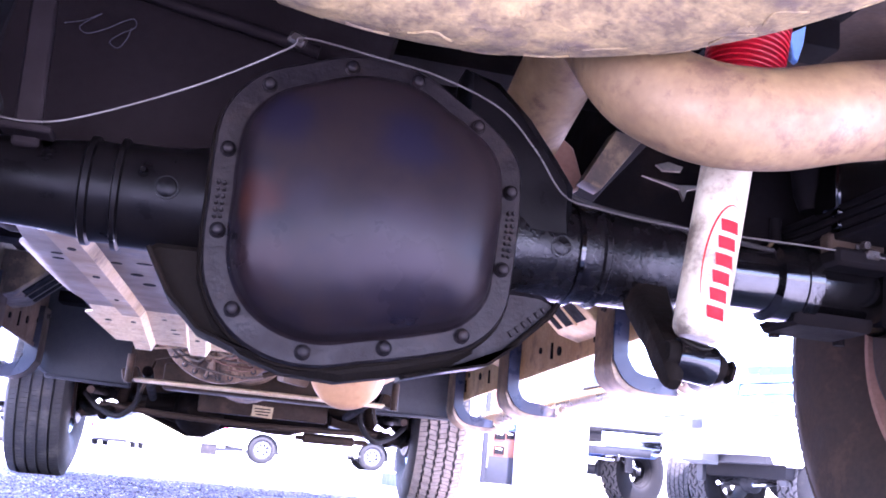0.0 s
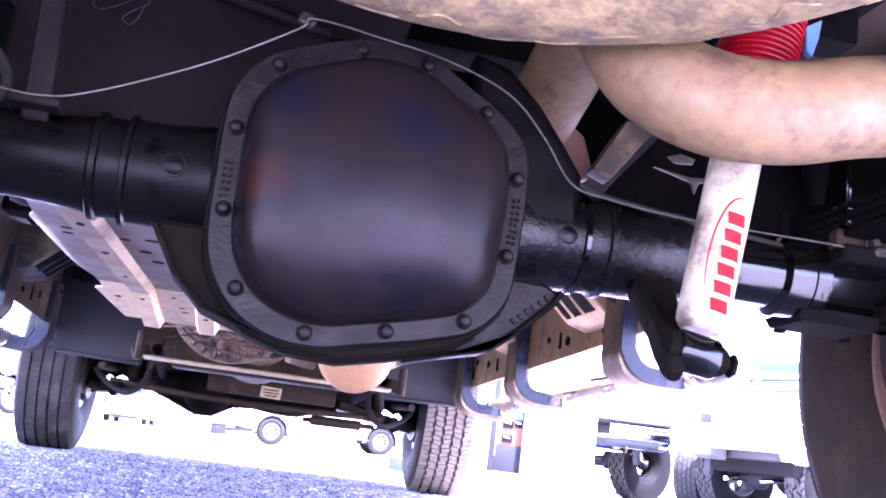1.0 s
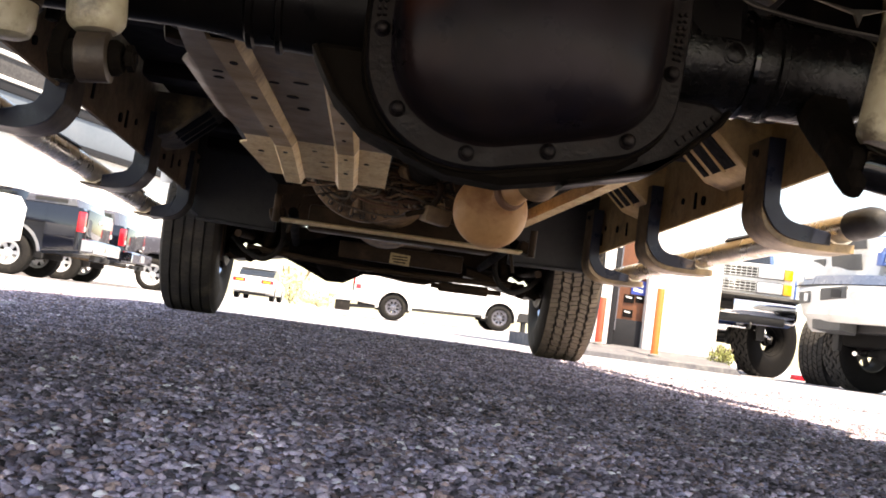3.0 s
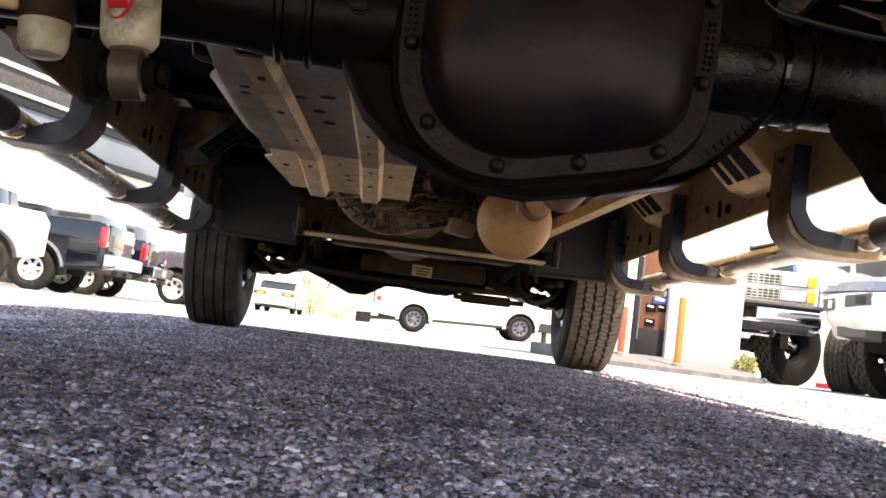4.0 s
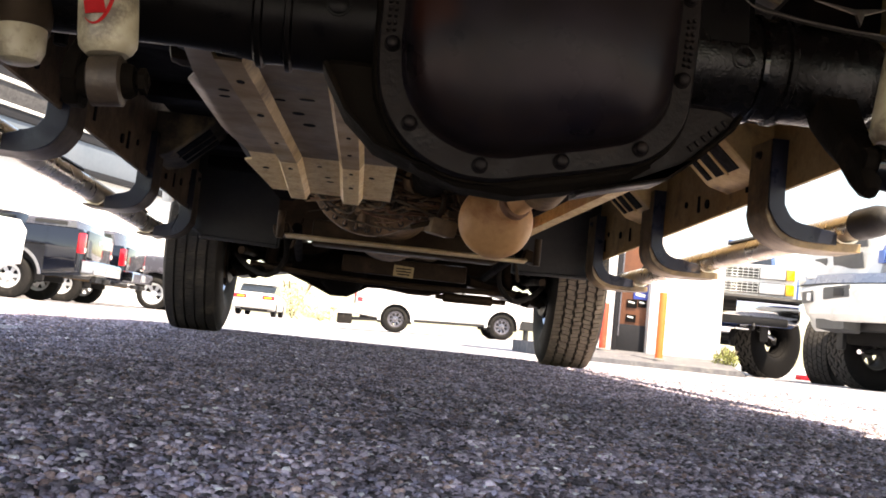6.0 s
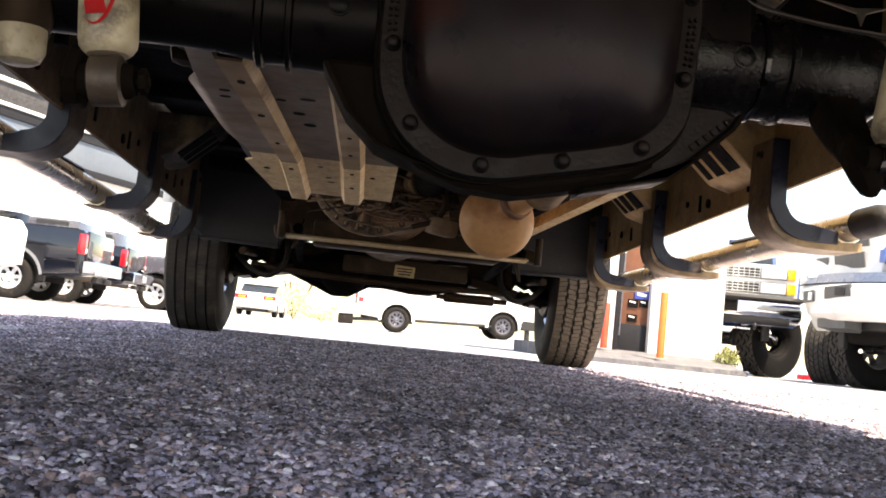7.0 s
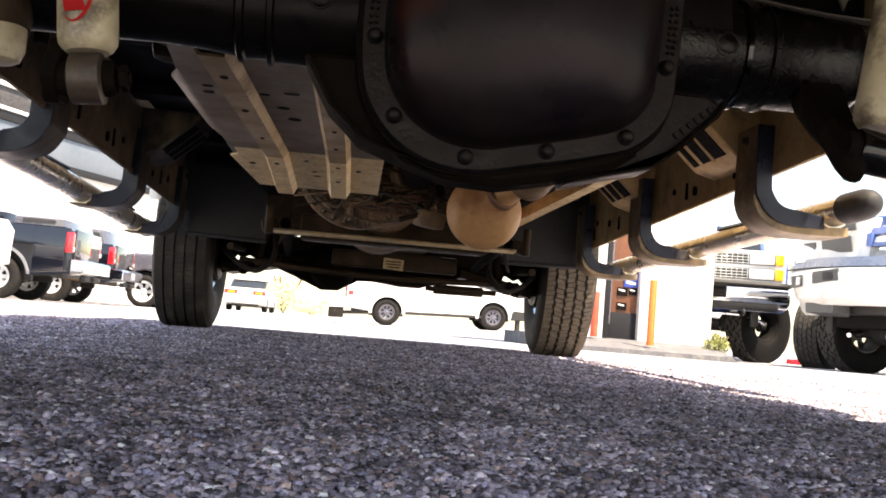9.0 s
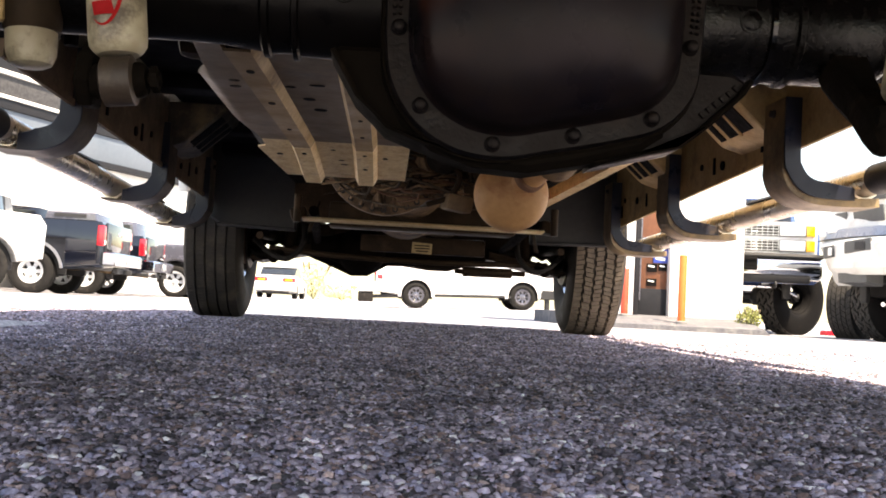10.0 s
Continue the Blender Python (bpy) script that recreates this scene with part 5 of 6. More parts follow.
for s in (-1, 1):
    part("half_shaft", Shape().turned((s * 0.28, 4.84, 0.32), (s * 0.74, 4.95, 0.36), [(0, 0.03), (0.05, 0.055), (0.12, 0.05), (0.18, 0.03), (0.3, 0.018), (0.7, 0.018), (0.78, 0.04), (0.84, 0.03), (0.88, 0.05), (1, 0.05)], 20), RUBBER, truck, "rubber-booted half shaft")
    part("lower_arm", Shape().prism([(s * 0.36, 0.30), (s * 0.50, 0.275), (s * 0.70, 0.235), (s * 0.735, 0.25), (s * 0.72, 0.275), (s * 0.5, 0.32), (s * 0.36, 0.345)], "y", 4.78, 5.06, 0.012), CHASSIS, truck, "dark pressed lower control arm")
    part("upper_arm", Shape().prism([(s * 0.42, 0.52), (s * 0.66, 0.50), (s * 0.68, 0.52), (s * 0.42, 0.56)], "y", 4.85, 5.0, 0.008), CHASSIS, truck)
    part("knuckle", Shape().hose([(s * 0.70, 4.93, 0.25), (s * 0.735, 4.93, 0.32), (s * 0.72, 4.90, 0.42), (s * 0.68, 4.92, 0.51)], 0.035, 14), CAST, truck, "cast steering knuckle")
    part("steering_arm", Shape().hose([(s * 0.73, 4.86, 0.30), (s * 0.67, 4.72, 0.262), (s * 0.60, 4.60, 0.262), (s * 0.56, 4.60, 0.28)], 0.019, 12), CAST, truck)
    part("ball_joint", Shape().turned((s * 0.60, 4.60, 0.225), (s * 0.60, 4.60, 0.29), [(0, 0.01), (0.2, 0.022), (0.6, 0.024), (0.8, 0.016), (1, 0.012)], 14), CAST, truck)
    part("brake_hose", Shape().hose([(s * 0.50, 4.7, 0.50), (s * 0.47, 4.58, 0.33), (s * 0.53, 4.54, 0.245), (s * 0.62, 4.6, 0.27), (s * 0.70, 4.72, 0.33)], 0.012, 10), RUBBER, truck)
    part("brake_disc", Shape().turned((s * 0.755, 4.95, 0.39), (s * 0.79, 4.95, 0.39), [(0, 0.15), (0.05, 0.165), (0.4, 0.165), (0.42, 0.155), (0.6, 0.155), (0.62, 0.165), (1, 0.165)], 40), RUST, truck, "rusty brake disc")
    part("frame_tower", Shape().prism([(s * 0.42, 0.36), (s * 0.60, 0.34), (s * 0.70, 0.40), (s * 0.70, 0.66), (s * 0.42, 0.66)], "y", 5.02, 5.30, 0.02), CHASSIS, truck, "dark frame horn")
    part("dust_shield", Shape().turned((s * 0.742, 4.95, 0.39), (s * 0.752, 4.95, 0.39), [(0, 0.05), (0.2, 0.185), (1, 0.19)], 36), CHASSIS, truck, "dark brake dust shield")
    part("front_shock", Shape().turned((s * 0.56, 4.86, 0.30), (s * 0.52, 4.9, 0.75), [(0, 0.015), (0.05, 0.027), (0.6, 0.027), (0.62, 0.012), (1, 0.012)], 18), CHASSIS, truck)
    liner = Shape().prism([(s * 0.49, 0.355), (s * 0.80, 0.362), (s * 0.86, 0.40), (s * 0.98, 0.60), (s * 0.98, 0.80), (s * 0.49, 0.80)], "y", 4.34, 4.40, 0.01)
    part("wheel_well", liner.box((s * 0.51, 4.7, 0.62), (0.03, 0.66, 0.34), (0, 0, 0), 0.008).box((s * 0.65, 4.345, 0.36), (0.32, 0.04, 0.014), (0, -s * 1.3, 0), 0.004), TRIM, truck, "black plastic wheel well liner")


def tyre_parts(parent, c, turn, side, R, W, name, blocks, rim_mat, rim_r=0.215, spokes=8, ribs=5, gap=None, skewed=0.25, tread_mat=None, rubber=None, groove=0.0048, zig=0.0):
    """A wheel under the parent: tyre with grooved tread, rim with its holes, hub. side: which way the outer face looks."""
    m = pose(*c, 0, 0, turn)
    prof = []
    h = W / 2
    for x, r in ((-0.74, rim_r), (-0.92, rim_r + 0.02), (-1.04, rim_r + 0.07), (-1.06, R - 0.10), (-1.0, R - 0.045), (-0.93, R - 0.022), (-0.86, R - 0.012)):
        prof.append((x * h, r))
    base = R - 0.012
    prof += [(0.0, base + 0.002)]
    prof += [(-x, r) for x, r in reversed(prof[:-1])]
    seg = 64
    def loop(x, r):
        return [m @ Vector((x, r * math.cos(2 * math.pi * i / seg), r * math.sin(2 * math.pi * i / seg))) for i in range(seg)]
    wheel = part(name, Shape().rings([loop(x, r) for x, r in prof], False, True), rubber or TYRE, parent, "black rubber tyre")
    tr = Shape()
    gap = gap or (0.90 if blocks < 90 else 0.985)
    for k in range(ribs):
        x0, x1 = h * (-0.90 + 1.80 * k / ribs) + groove, h * (-0.90 + 1.80 * (k + 1) / ribs) - groove
        n = blocks
        for i in range(n):
            a0 = 2 * math.pi * (i + 0.5 * (k % 2)) / n
            a1 = a0 + 2 * math.pi / n * gap
            skew = skewed * 2 * math.pi / n * (1 if k % 2 else -1) if blocks < 120 else 0
            rt0 = R - (0.006 if k == 0 else 0.0)
            rt1 = R - (0.006 if k == ribs - 1 else 0.0)
            v = []
            for r_in in (True, False):
                z = zig * (1 if i % 2 else -1)
                for x, rt, sk in ((x0 + (z if k else 0), rt0, -skew), (x1 + (z if k < ribs - 1 else 0), rt1, skew)):
                    for a in (a0 + sk, a1 + sk):
                        r = base - 0.004 if r_in else rt
                        v.append(m @ Vector((x, r * math.cos(a), r * math.sin(a))))
            tr.add(v, [(4, 5, 7, 6), (0, 1, 5, 4), (2, 6, 7, 3), (0, 4, 6, 2), (1, 3, 7, 5)])
    part("tread", tr, tread_mat or rubber or TYRE, wheel, flat=True)
    dish = [(-0.80 * h, rim_r + 0.006), (-0.72 * h, rim_r - 0.004), (-0.5 * h, rim_r - 0.03), (0.5 * h, rim_r - 0.03), (0.72 * h, rim_r - 0.004), (0.80 * h, rim_r + 0.006)]
    rs = Shape()
    inner = [(x, r - 0.008) for x, r in dish]
    rs.rings([loop(x, r) for x, r in dish + inner[::-1]], False, True)
    rim = part("rim", rs, rim_mat, wheel, "steel wheel rim")
    o = side * 0.42 * h
    ds = Shape()
    for i in range(spokes):
        a = 2 * math.pi * i / spokes
        d = 2 * math.pi / spokes * 0.27
        v = []
        for x in (o, o - side * 0.02):
            for r, w in ((0.055, d * 1.9), (rim_r * 0.55, d), (rim_r - 0.03, d * 0.8)):
                for q in (-w, w):
                    v.append(m @ Vector((x - side * (0.03 * (1 - r / rim_r)), r * math.cos(a + q), r * math.sin(a + q))))
        sp = Shape()
        sp.add(v, [(0, 1, 3, 2), (2, 3, 5, 4), (6, 8, 9, 7), (8, 10, 11, 9), (0, 2, 8, 6), (2, 4, 10, 8), (1, 7, 9, 3), (3, 9, 11, 5), (4, 5, 11, 10)])
        part("spoke", sp, rim_mat, wheel)
    ds.rings([loop(o - side * 0.0, rim_r - 0.022), loop(o, rim_r * 0.76), loop(o - side * 0.015, rim_r * 0.76), loop(o - side * 0.015, rim_r - 0.022)], False, True)
    part("wheel_disc", ds, rim_mat, wheel)
    part("hub", Shape().turned(m @ Vector((o - side * 0.05, 0, 0)), m @ Vector((o + side * 0.02, 0, 0)), [(0, 0.085), (0.6, 0.08), (0.7, 0.045), (0.95, 0.04), (1, 0.03)], 20), rim_mat, wheel)
    return wheel


tyre_parts(truck, (-0.872, 4.95, 0.373), 0.5, -1, 0.403, 0.245, "front_wheel", 120, CHROME, gap=0.94)
tyre_parts(truck, (0.868, 4.95, 0.373), -4.0, 1, 0.403, 0.245, "front_wheel", 116, CHROME, ribs=5, gap=0.86, skewed=0.14, tread_mat=TREAD, groove=0.0056, zig=0.0022)
for s in (-1, 1):
    tyre_parts(truck, (s * 0.90, AXLE_Y, 0.376), 0, s, 0.406, 0.245, "rear_wheel", 62, RUST, rubber=MUDTYRE)
    part("brake_drum", Shape().turned((s * 0.765, AXLE_Y, axle_z(s * 0.7)), (s * 0.86, AXLE_Y, 0.388), [(0, 0.05), (0.02, 0.15), (0.1, 0.16), (0.2, 0.165), (1, 0.165)], 44), MUDTYRE, truck, "brown dusted brake backing plate")

# bed sides, cab and bumper close the truck above
for s in (-1, 1):
    wl = [(0.15, 0.62), (0.15, 1.32), (2.13, 1.32), (2.13, 0.50)] + arc(AXLE_Y, 0.39, 0.48, 20, 160, 14)
    part("bed_side", Shape().prism(wl, "x", s * 0.955, s * 1.0, 0.008), WHITE, truck, "white painted bed side")
    part("front_fender", Shape().prism([(4.45, 0.50), (4.45, 1.15), (5.75, 1.12), (5.75, 0.55)] + arc(4.95, 0.39, 0.47, 15, 165, 14), "x", s * 0.95, s * 1.0, 0.008), WHITE, truck)
part("cab", Shape().prism([(2.14, 0.90), (2.14, 1.30), (2.35, 1.88), (3.9, 1.90), (4.5, 1.32), (5.75, 1.16), (5.8, 0.9)], "x", -0.95, 0.95, 0.04), WHITE, truck, "white painted cab")
part("tailgate", Shape().box((0, 0.17, 1.0), (1.5, 0.05, 0.62), (0, 0, 0), 0.01), WHITE, truck)
bumper = part("rear_bumper", Shape().prism([(-0.02, 0.56), (0.10, 0.55), (0.10, 0.76), (-0.02, 0.76)], "x", -0.98, 0.98, 0.02), CHROME, truck, "chrome rear bumper")
# beam added out of view to darken what the axle tube reflects
part("unseen_beam", Shape().box((0, 0.145, 0.66), (1.9, 0.08, 0.24), (0, 0, 0), 0.012), RAIL, bumper, "unseen black beam added inside the bumper")
part("bed_sill", Shape().box((0, 0.20, 0.84), (1.90, 0.05, 0.16), (0, 0, 0), 0.01), RAIL, truck, "dark rear bed sill")

# ---- the lot round the truck ----
def wheel_at(parent, x, y, R, W, side, rim_mat, rim_r=0.2, spokes=6, blocks=40, turn=0, rubber=None):
    return tyre_parts(parent, (x, y, R), turn, side, R, W, "wheel", blocks, rim_mat, rim_r, spokes, rubber=rubber or PARKTYRE, tread_mat=LUGS if rubber else PARKTYRE, gap=0.76 if rubber else None, zig=0.011 if rubber else 0.0, groove=0.007 if rubber else 0.0048)


def arch(y, R, z0, gap=0.12, n=12):
    """Wheel opening on a sill at height z0, from the rear side to the front side."""
    r = R + gap
    dz = max(-1, min(1, (z0 - R) / r))
    a = math.degrees(math.asin(dz))
    return arc(y, R, r, 180 - a, a, n)


def body_side(length, rear, front, R, yr, yf, z0, top):
    """Outline of a vehicle's lower body: sill with wheel openings, then the upper line from front to rear."""
    return [(rear, z0 + 0.08)] + arch(yr, R, z0) + arch(yf, R, z0) + [(front, z0 + 0.06)] + top


def shell(outline, w, mat, parent, name, label, round_by=0.05):
    return part(name, Shape().prism(outline, "x", -w / 2, w / 2, round_by), mat, parent, label)


def pickup(label, paint, R=0.39, lift=0.0, rim=CHROME, arch_trim=False, topper=False, front="none", steer=0, rim_r=0.21, hood=None, track=0.82, tyre_w=0.26, board=False, yf=1.95, rail=1.30, rubber=None, spokes=6):
    """A parked pickup: origin on the ground under its middle, nose along +y."""
    t = thing("pickup_truck", label, "pickup truck", "parked pickups")
    z0 = 0.46 + lift
    yr, W = -1.55, 1.92
    shell(body_side(5.6, -2.75, 2.78 if front != "cross" else 2.57, R, yr, yf, z0, [(2.80, 1.0 + lift), (2.70, 1.14 + lift), (1.15, 1.20 + lift), (0.55, 1.22 + lift), (-0.62, 1.24 + lift), (-0.64, rail + lift), (-2.70, rail + lift), (-2.76, rail - 0.1 + lift)]), W, paint, t, "body", "painted body shell")
    cabin = [(-0.62, 1.22 + lift), (-0.50, 1.78 + lift), (0.35, 1.82 + lift), (1.15, 1.20 + lift)]
    shell(cabin, W - 0.18, paint, t, "cab", "painted cab roof", 0.09)
    for s in (-1, 1):
        part("side_window", Shape().prism([(-0.45, 1.32 + lift), (-0.38, 1.70 + lift), (0.28, 1.73 + lift), (0.80, 1.32 + lift)], "x", s * (W / 2 - 0.092), s * (W / 2 - 0.080), 0.004), GLASS, t, "dark side glass")
        part("tail_lamp", Shape().box((s * (W / 2 - 0.066), -2.70, 1.06 + lift + 0.5 * (rail - 1.30)), (0.15, 0.15, 0.36), (0, 0, 0), 0.03), LAMPRED, t, "red tail lamp")
        if rail != 1.30:
            bulge = [(s * (W / 2 + 0.004 + 0.055 * math.sin(math.pi * (0.08 + 0.84 * q))), 0.56 + (rail - 0.56) * q) for q in [i / 12 for i in range(13)]]
            for y0, y1 in ((-2.66, yr - 0.58), (yr + 0.58, -0.66)):
                part("bed_panel", Shape().prism(bulge + [(s * (W / 2 - 0.03), rail), (s * (W / 2 - 0.03), 0.56)], "y", y0, y1, 0.004), paint, t, "curved bed side")
            part("arch_panel", Shape().prism([(s * (W / 2 - 0.03), 0.96)] + [p for p in bulge if p[1] > 0.96] + [(s * (W / 2 - 0.03), rail)], "y", yr - 0.58, yr + 0.58, 0.003), paint, t, "curved panel over the wheel")
        part("tail_lamp_lens", Shape().box((s * (W / 2 - 0.05), -2.782, 0.95 + lift), (0.09, 0.012, 0.08), (0, 0, 0), 0.004), LAMP, t)
        part("mirror", Shape().box((s * (W / 2 + 0.10), 0.85, 1.32 + lift), (0.2, 0.09, 0.18), (0, 0, 0), 0.03), TRIM, t)
        if arch_trim:
            out = arc(yr, R, R + 0.175, 172, 8, 18)
            part("arch_trim", Shape().prism(out + arc(yr, R, R + 0.115, 8, 172, 18), "x", s * (W / 2 - 0.03), s * (W / 2 + 0.012), 0.004), CHROME, t, "bright wheel arch trim")
        part("inner_well", Shape().box((s * (W / 2 - 0.36), yr, R + 0.22), (0.10, 1.0, 0.5), (0, 0, 0), 0.02), TRIM, t)
        part("inner_well", Shape().box((s * (W / 2 - 0.36), yf, R + 0.22), (0.10, 1.0, 0.5), (0, 0, 0), 0.02), TRIM, t)
        wheel_at(t, s * 0.82, yr, R, 0.26, s, rim, rim_r, spokes, rubber=rubber)
        wheel_at(t, s * track, yf, R, tyre_w, s, rim, rim_r, spokes, turn=steer, rubber=rubber)
    gate = part("tailgate", Shape().box((0, -2.762, 1.04 + lift + 0.5 * (rail - 1.3)), (1.62, 0.05, 0.50 + rail - 1.3), (0, 0, 0), 0.012), paint, t, "painted tailgate")
    part("gate_handle", Shape().box((0, -2.79, 1.14 + lift), (0.22, 0.02, 0.07), (0, 0, 0), 0.008), CHROME, gate)
    if front == "none":
        bump = part("rear_bumper", Shape().prism([(-2.98, 0.56 + lift), (-2.99, 0.74 + lift), (-2.96, 0.78 + lift), (-2.76, 0.78 + lift), (-2.76, 0.56 + lift)], "x", -0.96, 0.96, 0.02), CHROME, t, "chrome step bumper")
        part("number_plate", Shape().box((0, -2.995, 0.67 + lift), (0.30, 0.008, 0.15), (0, 0, 0), 0.003), LAMP, bump, "blank number plate")
        part("bumper_pad", Shape().box((0, -2.87, 0.782 + lift), (1.2, 0.18, 0.012), (0, 0, 0), 0.004), TRIM, bump)
        part("tow_hitch", Shape().box((0, -2.86, 0.47 + lift), (0.9, 0.09, 0.09), (0, 0, 0), 0.015).box((0, -2.96, 0.46 + lift), (0.08, 0.16, 0.08), (0, 0, 0), 0.01), TRIM, t, "black tow hitch")
    part("rear_axle", Shape().turned((-0.8, yr, R), (0.8, yr, R), [(0, 0.05), (0.40, 0.05), (0.45, 0.13), (0.55, 0.13), (0.6, 0.05), (1, 0.05)], 20), TRIM, t)
    part("front_axle", Shape().turned((-0.8, yf, R), (0.8 if front != "square" else 0.0, yf, R), [(0, 0.05), (0.60, 0.05), (0.65, 0.12), (0.72, 0.12), (0.76, 0.05), (1, 0.05)], 20), TRIM, t)
    part("underbody", Shape().box((0, 0.05 if front != "square" else -0.5, 0.58 + lift), (1.15, 5.2 if front != "square" else 3.2, 0.22), (0, 0, 0), 0.05), TRIM, t, "dark underbody")
    part("exhaust", Shape().hose([(0.45, 0.5, 0.5 + lift * 0.7), (0.5, -1.9, 0.5 + lift * 0.7), (0.66, -2.5, 0.47 + lift)], 0.04, 12), PIPE, t)
    part("windscreen", Shape().prism([(0.40, 1.78 + lift), (1.14, 1.23 + lift), (1.155, 1.245 + lift), (0.415, 1.795 + lift)], "x", -0.80, 0.80, 0.003), GLASS, t, "dark windscreen")
    if topper:
        cap = part("tool_box", Shape().prism([(-2.62, rail + lift), (-2.58, rail + 0.15 + lift), (-1.75, rail + 0.15 + lift), (-1.7, rail + lift)], "x", -0.90, 0.90, 0.03), GREY, t, "pale grey bed cover")
        for s in (-1, 1):
            part("cap_window", Shape().box((s * 0.902, -2.15, rail + 0.085 + lift), (0.012, 0.55, 0.07), (0, 0, 0), 0.003), TRIM, cap)
    if front == "square":
        grille_square(t, lift, W, paint)
    elif front == "cross":
        grille_cross(t, lift, W, paint, hood)
    if board:
        part("running_board", Shape().box((W / 2 + 0.04, 0.2, 0.44), (0.16, 2.5, 0.10), (0, 0, 0), 0.03), TRIM, t, "black running board")
    return t


def grille_square(t, lift, W, paint):
    """Egg-crate grille in two bands with stacked lamps and a chrome bumper."""
    y = 2.80
    shell_front = part("grille_surround", Shape().box((0, y, 1.02 + lift), (1.84, 0.06, 0.42), (0, 0, 0), 0.015), WHITE, t, "white grille surround")
    for band in (0.93, 1.12):
        part("grille_recess", Shape().box((0, y + 0.034, band + lift), (0.92, 0.01, 0.145), (0, 0, 0), 0), TRIM, shell_front, "dark grille recess")
        for k in range(4):
            part("grille_bar", Shape().box((0, y + 0.045, band - 0.055 + 0.037 * k + lift), (0.92, 0.022, 0.007), (0, 0, 0), 0.002), LAMP, shell_front)
        for k in range(15):
            part("grille_bar", Shape().box((-0.455 + 0.065 * k, y + 0.044, band + lift), (0.006, 0.02, 0.145), (0, 0, 0), 0.002), LAMP, shell_front)
        for s in (-1, 1):
            part("headlamp", Shape().box((s * 0.625, y + 0.03, band + lift), (0.31, 0.05, 0.135), (0, 0, 0), 0.012), LAMP, shell_front, "clear rectangular headlamp")
            part("lamp_frame", Shape().box((s * 0.625, y + 0.024, band + lift), (0.326, 0.04, 0.150), (0, 0, 0), 0.006), TRIM, shell_front)
            part("marker_lamp", Shape().box((s * 0.84, y + 0.028, band + lift), (0.105, 0.05, 0.14), (0, 0, 0), 0.012), AMBER, shell_front, "amber marker lamp")
    b = part("front_bumper", sliced([(2.74, 0.50 + lift), (2.93, 0.50 + lift), (2.99, 0.53 + lift), (3.025, 0.59 + lift), (3.035, 0.66 + lift), (3.025, 0.73 + lift), (2.99, 0.78 + lift), (2.74, 0.79 + lift)], 0.98, 14, 0.03, 0.12), CHROME, t, "bowed chrome front bumper")
    part("bumper_strip", sliced([(2.90, 0.775 + lift), (3.035, 0.765 + lift), (3.045, 0.79 + lift), (3.03, 0.825 + lift), (2.90, 0.83 + lift)], 0.99, 14, 0.012, 0.12), TRIM, b, "black bumper strip")
    part("winch_plate", Shape().box((-0.10, 3.06, 0.69 + lift), (0.20, 0.04, 0.18), (0, 0, 0), 0.02), SHADETYRE, b, "black plate bracket")
    part("lower_bar", sliced([(2.90, 0.46 + lift), (2.99, 0.46 + lift), (3.01, 0.49 + lift), (3.01, 0.56 + lift), (2.99, 0.58 + lift), (2.90, 0.58 + lift)], 0.84, 12, 0.015, 0.12), TRIM, b, "dark lower bar")
    part("lower_badge", Shape().box((0.42, 2.995, 0.53 + lift), (0.16, 0.02, 0.05), (0, 0, 3), 0.006), LAMP, b)
    part("tow_hook", Shape().hose([(0.1, 2.98, 0.50 + lift), (0.1, 3.08, 0.51 + lift), (0.1, 3.1, 0.46 + lift), (0.1, 3.02, 0.44 + lift)], 0.012, 8), TRIM, b)
    for z in (0.62, 0.74):
        part("plate_clamp", Shape().box((-0.10, 3.085, z + lift), (0.18, 0.012, 0.03), (0, 0, 0), 0.004), SHADETYRE, b)
    part("tow_hook", Shape().hose([(-0.42, 2.96, 0.46 + lift), (-0.42, 3.06, 0.46 + lift), (-0.42, 3.07, 0.41 + lift), (-0.42, 2.98, 0.40 + lift)], 0.014, 8), TRIM, b)
    part("track_bar", Shape().hose([(-0.75, 2.25, 0.52), (-0.55, 2.45, 0.60), (-0.25, 2.45, 0.62)], 0.022, 8), CHROME, t, "bright steel steering link")
    part("steering_damper", Shape().rod((-0.62, 2.40, 0.70), (-0.30, 2.42, 0.66), 0.03, seg=12), LAMP, t, "pale steering damper")
    part("axle_knuckle", Shape().turned((-0.62, 2.10, 0.52), (-0.42, 2.12, 0.52), [(0, 0.08), (0.5, 0.12), (1, 0.07)], 16), CHASSIS, t)


def bowed(shape, k=0.24):
    """Sweeps the ends of a front part back."""
    shape.v = [(x, y - k * x * x, z) for x, y, z in shape.v]
    return shape


def sliced(outline, w, n, round_by, bow=0.24):
    """A prism across x in many slices, so that it can be bowed."""
    s = Shape()
    ins = inset(outline, round_by)
    loops = [[(-w, *p) for p in ins]]
    for i in range(n + 1):
        x = -w + round_by + (2 * w - 2 * round_by) * i / n
        loops.append([(x, *p) for p in outline])
    loops.append([(w, *p) for p in ins])
    return bowed(s.rings(loops), bow)


